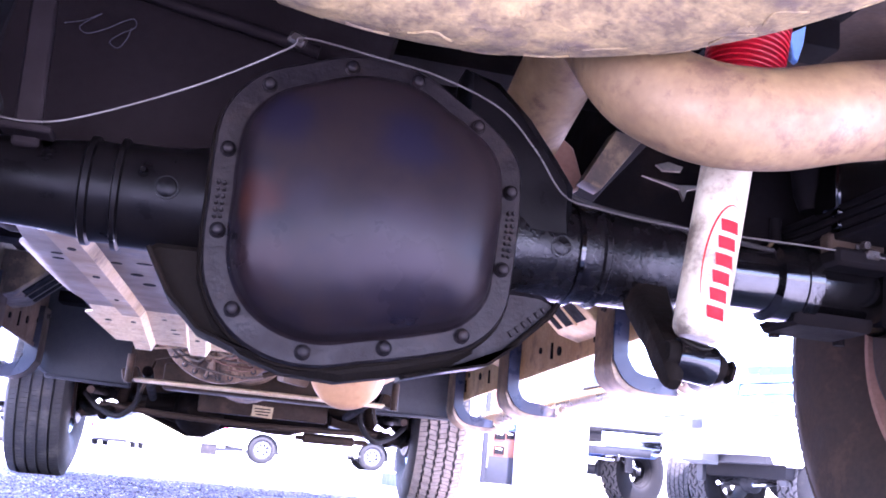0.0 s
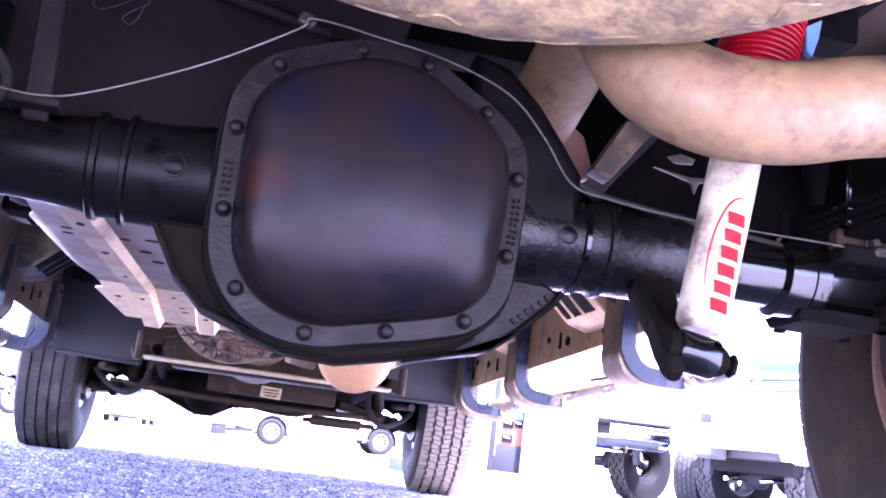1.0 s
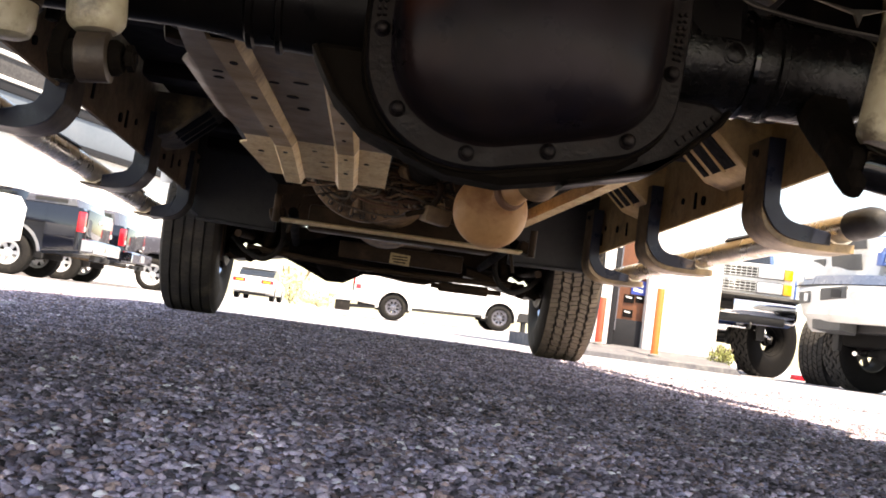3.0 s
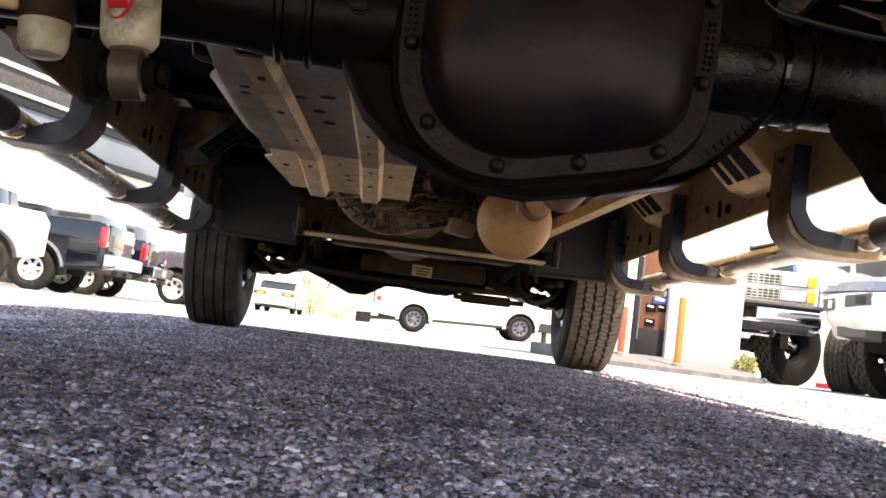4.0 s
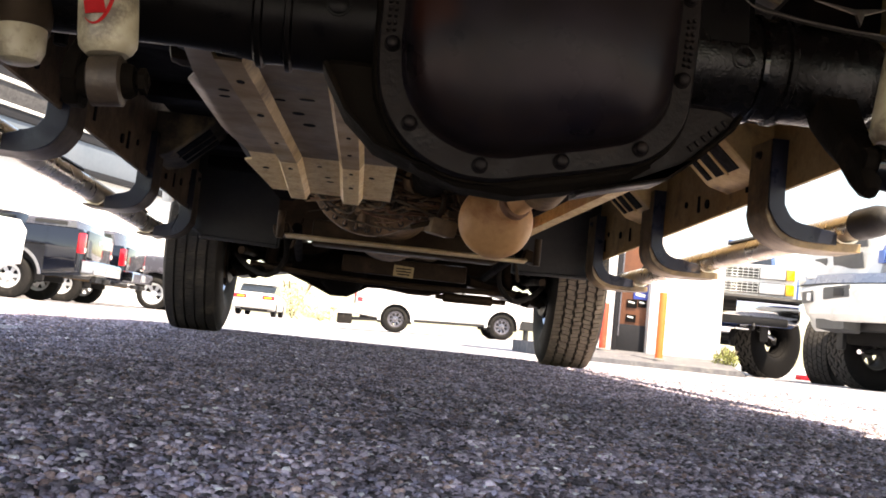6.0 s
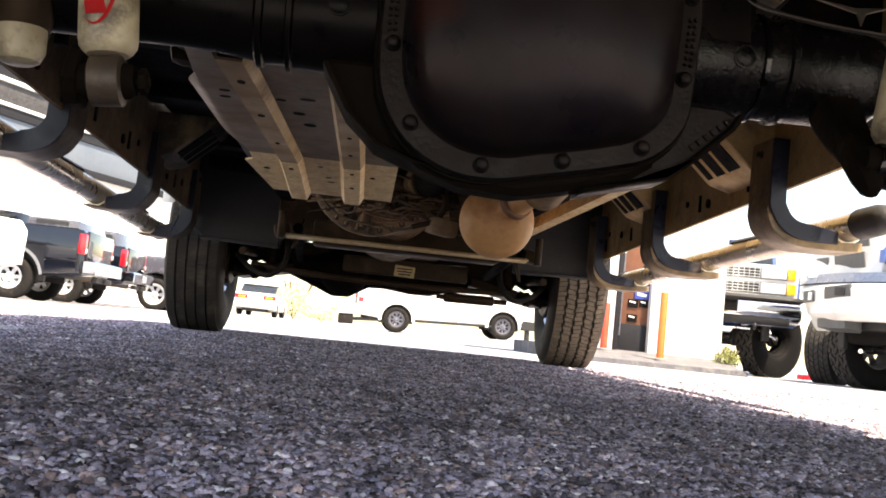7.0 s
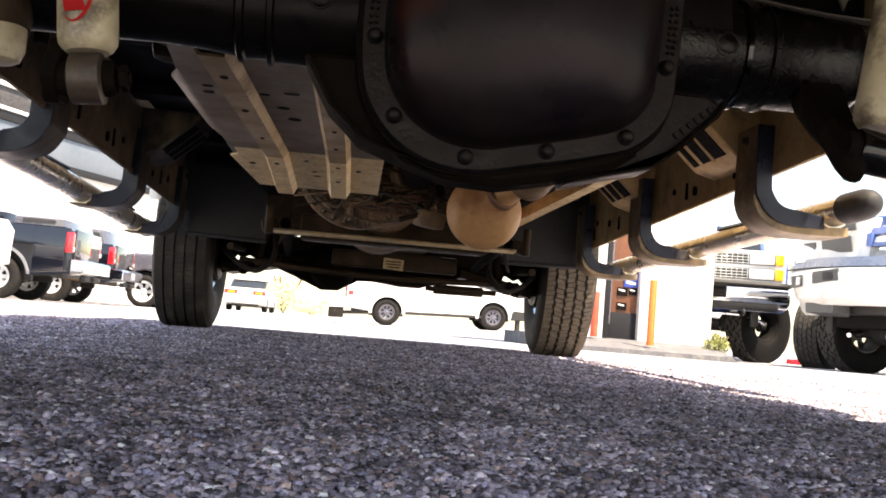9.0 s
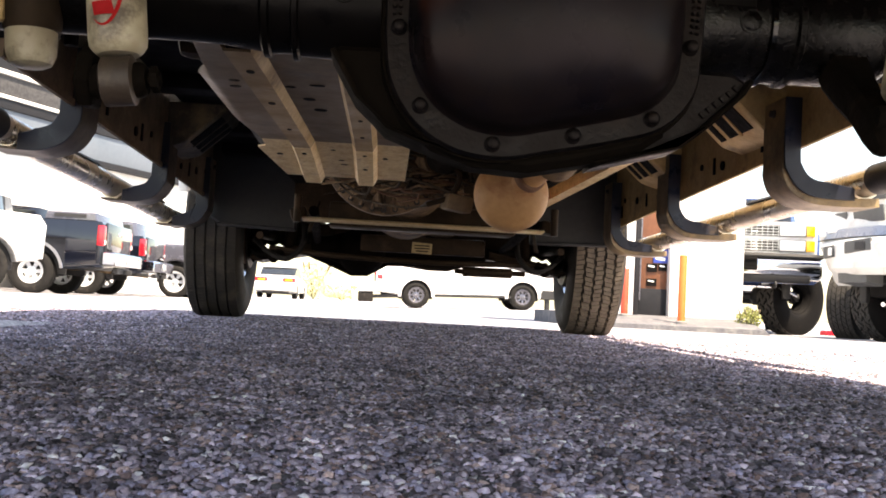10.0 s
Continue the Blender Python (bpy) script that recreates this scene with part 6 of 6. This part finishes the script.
def grille_cross(t, lift, W, paint, hood):
    """Four-panel grille in a white surround over a deep white bumper; dark blue hood edge."""
    y = 2.80
    def moved(shape, dx):
        shape.v = [(x + dx, y, z) for x, y, z in shape.v]
        return shape
    g = part("grille_surround", moved(sliced([(2.74, 1.00 + lift), (2.90, 1.02 + lift), (2.80, 1.47 + lift), (2.68, 1.49 + lift)], 0.52, 10, 0.02), 0.24), AGED, t, "white grille surround")
    for x, w, z, h in ((0.54, 0.24, 1.155, 0.17), (0.10, 0.44, 1.195, 0.17), (0.54, 0.24, 1.365, 0.10), (0.10, 0.44, 1.395, 0.11)):
        part("grille_panel", bowed(Shape().box((x, y + 0.110 - 0.2 * (z - 1.085), z + lift), (w, 0.02, h), (-9, 0, 0), 0.012)), PANEL, g, "grey grille panel")
    lamp = part("headlamp", moved(sliced([(2.70, 1.205 + lift), (2.835, 1.205 + lift), (2.82, 1.265 + lift), (2.70, 1.28 + lift)], 0.33, 6, 0.012), -0.66), LAMP, t, "clear headlamp")
    part("lamp_trim", moved(sliced([(2.70, 1.168 + lift), (2.84, 1.168 + lift), (2.835, 1.20 + lift), (2.70, 1.20 + lift)], 0.37, 6, 0.008), -0.66), SKYBLUE, lamp, "blue lamp surround")
    part("lamp_trim", Shape().box((-0.285, 2.79, 1.235 + lift), (0.075, 0.06, 0.135), (0, 0, 0), 0.006), SKYBLUE, lamp, "blue lamp surround")
    part("fender_corner", moved(sliced([(2.62, 1.09 + lift), (2.80, 1.09 + lift), (2.80, 1.165 + lift), (2.62, 1.165 + lift)], 0.16, 4, 0.01), -0.80), SKYBLUE, t, "pale blue fender corner")
    part("bumper_gap", sliced([(2.80, 0.944 + lift), (2.985, 0.944 + lift), (2.985, 0.952 + lift), (2.80, 0.952 + lift)], 0.985, 12, 0.002), TRIM, t)
    for x, w, z in ((0.55, 0.21, 0.80), (0.06, 0.38, 0.845)):
        part("fog_recess", bowed(Shape().box((x, 3.050, z + lift), (w, 0.03, 0.13), (0, 4, 0), 0.01)), PANEL, t, "fog lamp opening")
        part("fog_lamp", bowed(Shape().box((x - 0.05, 3.062, z + lift), (w * 0.36, 0.03, 0.09), (0, 0, 0), 0.015)), LAMP if w < 0.3 else TRIM, t)
    part("hood", sliced([(1.2, 1.34 + lift), (1.25, 1.44 + lift), (2.45, 1.55 + lift), (2.66, 1.50 + lift), (2.70, 1.36 + lift)], 0.92, 10, 0.04), hood or paint, t, "blue hood")
    part("hood_nose", moved(sliced([(2.55, 1.295 + lift), (2.815, 1.295 + lift), (2.79, 1.365 + lift), (2.55, 1.40 + lift)], 0.38, 8, 0.012), -0.62), SKYBLUE, t, "blue hood nose")
    part("hood_gap", moved(sliced([(2.60, 1.283 + lift), (2.81, 1.283 + lift), (2.81, 1.293 + lift), (2.60, 1.293 + lift)], 0.375, 8, 0.002), -0.62), BLUE, t, "dark blue gap under the hood")
    part("hood_badge", Shape().box((-0.46, 2.74, 1.37 + lift), (0.16, 0.02, 0.025), (0, 0, 0), 0.004), LAMP, t)
    part("fender_stripe", moved(sliced([(2.7, 0.96 + lift), (2.99, 0.95 + lift), (2.96, 1.05 + lift), (2.7, 1.06 + lift)], 0.92, 10, 0.02), -0.06), BAND, t, "pale blue-grey band over the bumper")
    def cut_ends(shape):
        """Slants the bumper's ends inwards towards its lower edge."""
        shape.v = [(x - math.copysign(0.30 * max(0, 0.94 + lift - z) * max(0, abs(x) - 0.5), x) * 4, y, z) for x, y, z in shape.v]
        return shape
    b = part("front_bumper", moved(cut_ends(sliced([(2.78, 0.555 + lift), (2.97, 0.55 + lift), (3.05, 0.62 + lift), (3.06, 0.87 + lift), (2.98, 0.94 + lift), (2.78, 0.94 + lift)], 0.94, 12, 0.03)), -0.06), AGED, t, "deep white bumper")
    part("valance", moved(sliced([(2.7, 0.44 + lift), (2.95, 0.47 + lift), (2.96, 0.57 + lift), (2.7, 0.57 + lift)], 0.20, 6, 0.02), 0.25), PANEL, b, "grey torn valance")
    part("steering_crossmember", Shape().box((-0.15, 2.42, 0.60), (1.15, 0.22, 0.22), (0, 0, 0), 0.04), SHADETYRE, t, "dark crossmember")
    part("oil_pan", Shape().box((-0.2, 1.55, 0.62), (0.8, 0.7, 0.36), (0, 0, 0), 0.06), SHADETYRE, t, "dark engine underside")
    part("front_differential", Shape().turned((-0.25, 1.80, 0.46), (-0.25, 2.18, 0.46), [(0, 0.05), (0.2, 0.14), (0.7, 0.16), (0.9, 0.12), (1, 0.05)], 20), SHADETYRE, t, "dark front differential")
    part("drag_link", Shape().rod((-0.70, 2.28, 0.56), (0.35, 2.30, 0.52), 0.02, seg=10), CHROME, t, "bright steering link")
    for s in (-1, 1):
        part("control_link", Shape().rod((s * 0.25, 2.5, 0.42), (s * 0.72, 1.5, 0.58), 0.025, seg=10), CHROME, t, "bright steel link")
        part("coil_spring", Shape().hose([(s * 0.5 + 0.07 * math.cos(a), 1.95 + 0.07 * math.sin(a), 0.48 + 0.009 * i) for i, a in enumerate([0.7 * k for k in range(54)])], 0.01, 6, 2), TRIM, t)


a = pickup("black pickup with chrome bumper, bright arch trim and red tail lamps", BLACK, rim=LAMP, arch_trim=True, topper=True, rail=1.31)
a.matrix_basis = pose(-7.66, 18.42, rise(-6.2, 18) - 0.01, 0, 0, 90)
b = pickup("second black pickup with chrome bumper parked beside another", BLACK, rim=LAMP, rail=1.29)
b.matrix_basis = pose(-7.76, 21.86, rise(-6, 21) - 0.02, 0, 0, 90)
c = pickup("dark grey pickup with large chrome wheels", GREY, rim=LAMP, rim_r=0.25)
c.matrix_basis = pose(-6.49, 24.98, rise(-5, 24) - 0.02, 0, 0, 88)
d = pickup("white pickup with silver wheels and black running board", WHITE, R=0.37, board=True)
d.matrix_basis = pose(-7.70, 13.62, rise(-6, 14) - 0.02, 0, 0, -55)
e = pickup("blue and white lifted pickup with egg-crate grille and amber lamps", BLUE, R=0.50, lift=0.20, rim=SHADETYRE, spokes=0, front="square", rubber=SHADETYRE, steer=-46, track=0.70, tyre_w=0.31, yf=2.08)
e.matrix_basis = pose(4.42 + 0.9, 12.05 + 2.9, rise(4.6, 12.4) - 0.01, 0, 0, 162)
f = pickup("white and blue lifted pickup with four-panel grille and mud tyres", AGED, R=0.46, lift=0.16, rim=PANEL, front="cross", rubber=SHADETYRE, steer=-6, hood=BLUE, track=0.66, tyre_w=0.33)
f.matrix_basis = pose(7.75, 10.75, rise(5.5, 10.5) - 0.02, 0, 0, 106)


def van():
    """White panel van seen from its side, nose to +y."""
    t = thing("panel_van", "white panel van with steel wheels parked on the sunlit lot", "van")
    R, yr, yf, W = 0.355, -1.45, 1.42, 1.95
    shell(body_side(5.2, -2.55, 2.5, R, yr, yf, 0.36, [(2.55, 0.85), (2.45, 1.05), (1.75, 1.15), (1.15, 1.95), (0.6, 2.05), (-2.45, 2.05), (-2.56, 1.9)]), W, WHITE, t, "body", "white body")
    for s in (-1, 1):
        part("window", Shape().prism([(0.75, 1.28), (0.75, 1.80), (1.08, 1.80), (1.55, 1.28)], "x", s * (W / 2 - 0.004), s * (W / 2 + 0.006), 0.003), GLASS, t, "dark side window")
        part("tail_lamp", Shape().box((s * (W / 2 - 0.06), -2.545, 1.0), (0.12, 0.06, 0.26), (0, 0, 0), 0.015), LAMPRED, t, "red tail lamp")
        part("tail_side_lamp", Shape().box((s * (W / 2 - 0.004), -2.42, 0.82), (0.02, 0.14, 0.12), (0, 0, 0), 0.004), LAMPRED, t)
        part("door_gap", Shape().box((s * (W / 2 + 0.001), 0.15, 0.95), (0.006, 0.012, 1.1), (0, 0, 0), 0), TRIM, t)
        part("sill", Shape().box((s * (W / 2 - 0.03), 0.05, 0.345), (0.05, 2.1, 0.05), (0, 0, 0), 0.008), TRIM, t)
        part("inner_well", Shape().box((s * (W / 2 - 0.32), yr, 0.5), (0.08, 0.9, 0.5), (0, 0, 0), 0.02), TRIM, t)
        part("inner_well", Shape().box((s * (W / 2 - 0.32), yf, 0.5), (0.08, 0.9, 0.5), (0, 0, 0), 0.02), TRIM, t)
        wheel_at(t, s * 0.83, yr, R, 0.23, s, GREY, 0.205, 8)
        wheel_at(t, s * 0.83, yf, R, 0.23, s, GREY, 0.205, 8)
        for q in (yr, yf):
            part("arch_lip", Shape().prism(arc(q, R, R + 0.130, 186, -6, 16) + arc(q, R, R + 0.050, -6, 186, 16), "x", s * (W / 2 - 0.03), s * (W / 2 + 0.008), 0.003), WHITE, t, "white arch lip")
    part("rear_bumper", Shape().prism([(-2.98, 0.42), (-2.99, 0.56), (-2.94, 0.60), (-2.54, 0.62), (-2.54, 0.42)], "x", -0.95, 0.95, 0.02), LAMP, t, "pale step bumper")
    part("bumper_skirt", Shape().box((0, -2.80, 0.29), (1.85, 0.40, 0.28), (0, 0, 0), 0.03), RUBBER, t, "dark bumper skirt")
    for x in (0.80, -0.80):
        part("exhaust", Shape().rod((x, -2.62, 0.30), (x, -1.75, 0.33), 0.045, seg=12), TRIM, t)
    part("hinge", Shape().box((0.96, -2.56, 0.95), (0.03, 0.03, 0.5), (0, 0, 0), 0.006), TRIM, t)
    part("mud_flap", Shape().box((0.80, 2.10, 0.17), (0.26, 0.10, 0.30), (0, 0, 0), 0.01), TRIM, t)
    part("front_apron", Shape().prism([(1.86, 0.30), (2.60, 0.30), (2.66, 0.52), (1.94, 0.56)], "x", -0.97, 0.985, 0.02), TRIM, t, "dark lower front apron")
    part("front_bumper", Shape().prism([(2.48, 0.30), (2.66, 0.34), (2.68, 0.62), (2.48, 0.66)], "x", -0.96, 0.96, 0.03), TRIM, t, "dark front bumper")
    part("underbody", Shape().box((0, 0, 0.42), (1.2, 4.8, 0.16), (0, 0, 0), 0.03), TRIM, t)
    return t


v = van()
v.matrix_basis = pose(2.425, 27.0, -0.02, 1.76, 0, -90)


def sedan():
    t = thing("sedan", "white sedan with red tail lamps parked in the sun", "car")
    R, W = 0.31, 1.72
    shell(body_side(4.6, -2.3, 2.3, R, -1.35, 1.4, 0.27, [(2.32, 0.55), (2.2, 0.74), (1.0, 0.88), (-1.5, 0.96), (-2.25, 0.98), (-2.33, 0.8)]), W, WHITE, t, "body", "white body")
    shell([(-1.75, 0.95), (-1.15, 1.36), (0.1, 1.38), (1.0, 0.88)], W - 0.26, GLASS, t, "greenhouse", "dark glass", 0.06)
    shell([(-1.2, 1.355), (-1.1, 1.40), (0.05, 1.42), (0.15, 1.37)], W - 0.30, WHITE, t, "roof", "white roof", 0.02)
    for s in (-1, 1):
        part("tail_lamp", Shape().box((s * 0.58, -2.31, 0.80), (0.52, 0.05, 0.17), (0, 0, 0), 0.012), LAMPRED, t, "red tail lamp")
        part("amber_lens", Shape().box((s * 0.56, -2.338, 0.79), (0.30, 0.01, 0.06), (0, 0, 0), 0.003), AMBER, t)
        wheel_at(t, s * 0.74, -1.35, R, 0.2, s, GREY, 0.18, 6)
        wheel_at(t, s * 0.74, 1.4, R, 0.2, s, GREY, 0.18, 6)
    part("bumper", Shape().box((0, -2.32, 0.46), (1.74, 0.16, 0.22), (0, 0, 0), 0.05), WHITE, t, "white bumper")
    part("number_plate", Shape().box((0, -2.345, 0.74), (0.30, 0.012, 0.13), (0, 0, 0), 0.003), LAMP, t, "blank number plate")
    part("underbody", Shape().box((0, 0, 0.28), (1.1, 4.2, 0.14), (0, 0, 0), 0.03), TRIM, t)
    return t


sd = sedan()
sd.matrix_basis = pose(-4.2, 43.0, rise(-4, 43) - 0.03, 0, 0, -2)

# ---- shop building with its open door ----
WY = 11.55
shop_wall = Shape()
X0, X1, DX0, DX1 = 2.50, 4.22, 2.90, 3.36
thickness = 0.16
for x0, x1, z0, z1 in ((X0, DX0, 0, 3.4), (DX1, X1, 0, 3.4), (DX0, DX1, 2.15, 3.4)):
    shop_wall.box(((x0 + x1) / 2, WY + thickness / 2, (z0 + z1) / 2), (x1 - x0, thickness, z1 - z0), (0, 0, 0), 0.0)
wall_o = solid("wall_south", shop_wall, WALLW, "white painted ribbed metal shop wall", "wall", kind="structure")
for i in range(22):
    x = X0 + 0.04 + 0.0762 * i
    if DX0 - 0.06 < x < DX1 + 0.06:
        continue
    part("wall_rib", Shape().prism([(x - 0.02, WY), (x - 0.01, WY - 0.006), (x + 0.01, WY - 0.006), (x + 0.02, WY)], "z", 0.02, 3.3), WALLW, wall_o)
rng = random.Random(7)
for i in range(11):
    x = DX1 + 0.10 + 0.0762 * i
    h = 0.05 + 0.10 * rng.random()
    part("splash_stain", Shape().prism([(x - 0.016, 0.07), (x + 0.018, 0.07), (x + 0.012, 0.08 + h * 0.7), (x + 0.002, 0.08 + h), (x - 0.010, 0.08 + h * 0.6)], "y", WY - 0.0035, WY - 0.001), CONCRETE, wall_o, "grey splash stain")
solid("wall_east", Shape().box((X1 - 0.085, WY + 1.2, 1.7), (0.15, 2.0, 3.4), (0, 0, 0), 0.0), WALLW, "white metal end wall of the shop", "wall", kind="structure")
solid("wall_west", Shape().box((X0 + 0.085, WY + 1.2, 1.7), (0.15, 2.0, 3.4), (0, 0, 0), 0.0), WALLW, "white metal end wall of the shop", "wall", kind="structure")
solid("ceiling", Shape().box(((X0 + X1) / 2, WY + 1.1, 3.44), (X1 - X0 + 0.2, 2.5, 0.08), (0, 0, 0), 0.02), WALLW, "white metal roof of the shop", "roof", kind="structure")
apron = Shape()
for y0, y1, z0, z1 in ((WY - 0.95, WY + 0.02, -0.022, 0.080), (WY + 0.02, WY + 2.2, 0.080, 0.080)):
    apron.rings([[(x, y0, z) for x, z in ((X0 - 0.4, -0.15), (X1 + 0.05, -0.15), (X1 - 0.1, z0), (X0 - 0.4, z0))], [(x, y1, z) for x, z in ((X0 - 0.4, -0.15), (X1 + 0.05, -0.15), (X1 + 0.05, z1), (X0 - 0.4, z1))]])
solid("pavement", apron, PAVING, "dark worn paving sloping up to the shop door", "pavement", kind="structure")
door = thing("door_1", "brown wooden shop door with stacked dark blue signs", "door", kind="structure")
part("door_panel", Shape().box(((DX0 + DX1) / 2 + 0.03, WY + 0.12, 1.10), (0.42, 0.05, 2.05), (0, 0, 0), 0.006), BROWN, door, "brown wooden door leaf")
for x, m in ((DX0 + 0.03, SLATE), (DX1 - 0.012, WALLW)):
    part("door_jamb", Shape().box((x, WY + 0.06, 1.1), (0.05, 0.16, 2.05), (0, 0, 0), 0.006), m, door, "painted steel jamb")
part("push_bar", Shape().box((DX0 + 0.09, WY + 0.075, 1.1), (0.02, 0.03, 1.7), (0, 0, 0), 0.006), GREY, door, "grey push bar")
# dark plate over the lowest third of a metre of the door
part("door_foot", Shape().box(((DX0 + DX1) / 2 + 0.03, WY + 0.105, 0.23), (0.42, 0.05, 0.33), (0, 0, 0), 0.006), SLATE, door, "dark lower part of the door")


def sign(x, z, w, h, bars):
    g = thing("sign", "dark blue sign with pale print beside the shop door", "sign", "door signs")
    part("panel", Shape().box((x, WY + 0.085, z), (w, 0.012, h), (0, 0, 0), 0.003), BLUESIGN if w > 0.14 else INK, g, "blue printed panel")
    for k in range(bars):
        part("print_bar", Shape().box((x - 0.01, WY + 0.0775, z + h * (0.18 - 0.36 * k)), (w * 0.62, 0.003, h * 0.2), (0, 8, 0), 0), LAMP, g)


sign(3.24, 0.79, 0.19, 0.17, 2)
sign(3.135, 0.645, 0.125, 0.10, 1)
sign(3.265, 0.655, 0.10, 0.085, 1)
sign(3.135, 0.47, 0.12, 0.09, 1)


def bollard(x, y, z, h, r, label, paint=ORANGE):
    g = thing("bollard", label, "bollard", "bollards")
    part("post", Shape().turned((x, y, z - 0.02), (x, y, z + h), [(0, r), (0.985, r), (0.995, r * 0.93), (1, r * 0.8)], 20), paint, g, "painted steel post")
    part("base", Shape().turned((x, y, z - 0.02), (x, y, z + 0.03), [(0, r * 1.5), (0.8, r * 1.45), (1, r)], 20), CONCRETE, g)


bollard(3.26, 10.85, 0.004, 0.764, 0.043, "faded orange steel bollard before the white wall")
bollard(2.745, 11.35, 0.055, 0.553, 0.043, "red-orange steel bollard beside the shop door", REDPOST)


def leaves(seed, n, cx, cy, cz, rx, ry, rz, size, mat):
    rng = random.Random(seed)
    s = Shape()
    for i in range(n):
        while True:
            p = Vector((rng.uniform(-1, 1), rng.uniform(-1, 1), rng.uniform(-1, 1)))
            if 0.15 < p.length < 1 and rng.random() < 0.35 + 0.65 * p.length:
                break
        c = Vector((cx + p.x * rx * (0.75 + 0.4 * noise.noise(p * 2)), cy + p.y * ry, cz + p.z * rz * (0.7 + 0.5 * noise.noise(p * 2 + Vector((5, 1, 2))))))
        k = size * rng.uniform(0.6, 1.4)
        m = Matrix.Translation(c) @ Euler((rng.uniform(0, 6.3), rng.uniform(0, 6.3), rng.uniform(0, 6.3))).to_matrix().to_4x4()
        s.add([m @ Vector(q) for q in ((-k, 0, 0), (-0.2 * k, 0.35 * k, 0.06 * k), (k, 0, 0), (-0.2 * k, -0.35 * k, 0.06 * k))], [(0, 1, 2), (0, 2, 3)])
    return s


def bush(x, y, r, h, seed, label, mat=LEAF, n=900, leaf=0.02):
    g = thing("bush", label, "bush", "bushes")
    z = rise(x, y)
    st = Shape()
    rng = random.Random(seed)
    for i in range(9):
        a = rng.uniform(0, 6.28)
        st.hose([(x, y, z - 0.02), (x + 0.3 * r * math.cos(a), y + 0.3 * r * math.sin(a), z + 0.4 * h), (x + 0.7 * r * math.cos(a), y + 0.7 * r * math.sin(a), z + 0.85 * h)], 0.02 * h, 6, 3)
    part("stem", st, BARK, g)
    part("crown", leaves(seed, n, x, y, z + h * 0.5, r, r, h * 0.55, leaf, mat), mat, g, "small dry green leaves", flat=True)


GOLD = material("golden_leaf", (0.76, 0.74, 0.40), (0.82, 0.79, 0.52), 0.7, 0, 20, 0.1, island=0.12)
bush(4.19, 11.25, 0.18, 0.34, 5, "scrubby green weed at the foot of a white wall")
bush(-3.4, 52.0, 1.3, 2.3, 8, "large golden shrub at the far edge of the lot", GOLD, 2600, 0.09)
bush(-1.9, 53.0, 1.2, 1.0, 9, "pale golden shrub at the far edge of the lot", GOLD, 1800, 0.08)

# kerb stop behind the lifted pickups
stop = thing("parking_stop", "red painted concrete parking stop", "parking stop")
part("bar", Shape().prism([(-0.09, -0.02), (-0.07, 0.12), (0.07, 0.12), (0.09, -0.02)], "x", -0.18, 0.18, 0.015), LAMPRED, stop, "red painted bar")
stop.matrix_basis = pose(6.35, 13.6, rise(6.3, 13.6) - 0.05, 0, 0, 20)

# ---- long low building across the lot ----
B0, B1 = Vector((-9.6, 23.6, 0)), Vector((-5.9, 32.0, 0))
along = (B1 - B0).normalized()
turn_b = math.degrees(math.atan2(along.y, along.x))
mid = (B0 + B1) / 2 - along * 4.0
length_b = (B1 - B0).length + 8
hall = thing("storage_building", "long white metal building with a grey shingled parapet", "building")
mb = pose(mid.x, mid.y, 0, 0, 0, turn_b)


def hall_box(name, y0, y1, z0, z1, mat, label=""):
    s = Shape().box((0, (y0 + y1) / 2, (z0 + z1) / 2), (length_b, y1 - y0, z1 - z0), (0, 0, 0), 0.02)
    s.v = [tuple(mb @ Vector(p)) for p in s.v]
    return part(name, s, mat, hall, label)


hall_box("wall", 0.12, 5.0, -0.1, 3.36, WALLW, "white metal wall")
hall_box("soffit", -0.1, 0.9, 3.36, 3.52, SLATE, "dark soffit edge")
hall_box("fascia", -0.05, 0.9, 3.52, 4.24, FASCIA, "pale blue-grey metal fascia")
hall_box("gutter", -0.10, 0.9, 4.24, 4.48, SLATE, "dark gutter")
hall_box("drip_edge", -0.14, 0.9, 4.48, 4.57, WALLW, "white drip edge")
hall_box("parapet", -0.08, 0.9, 4.57, 5.06, ROOFING, "grey shingled band")
hall_box("coping", -0.14, 5.0, 5.06, 5.17, WALLW, "white coping")
hall_box("roof", -0.06, 5.0, 5.17, 7.2, SLATE, "dark metal roof")

# a pickup's off-road wheel, added on its own between the lifted pickups
lone = thing("lone_wheel", "large off-road tyre with white-lipped rim standing between lifted pickups", "wheel")
tyre_parts(lone, (0, 0, 0.47), 0, -1, 0.47, 0.33, "tyre", 40, LAMP, 0.22, 8, rubber=SHADETYRE, tread_mat=LUGS)
lone.matrix_basis = pose(5.80, 11.95, rise(5.8, 12) - 0.03, 0, 0, 130)
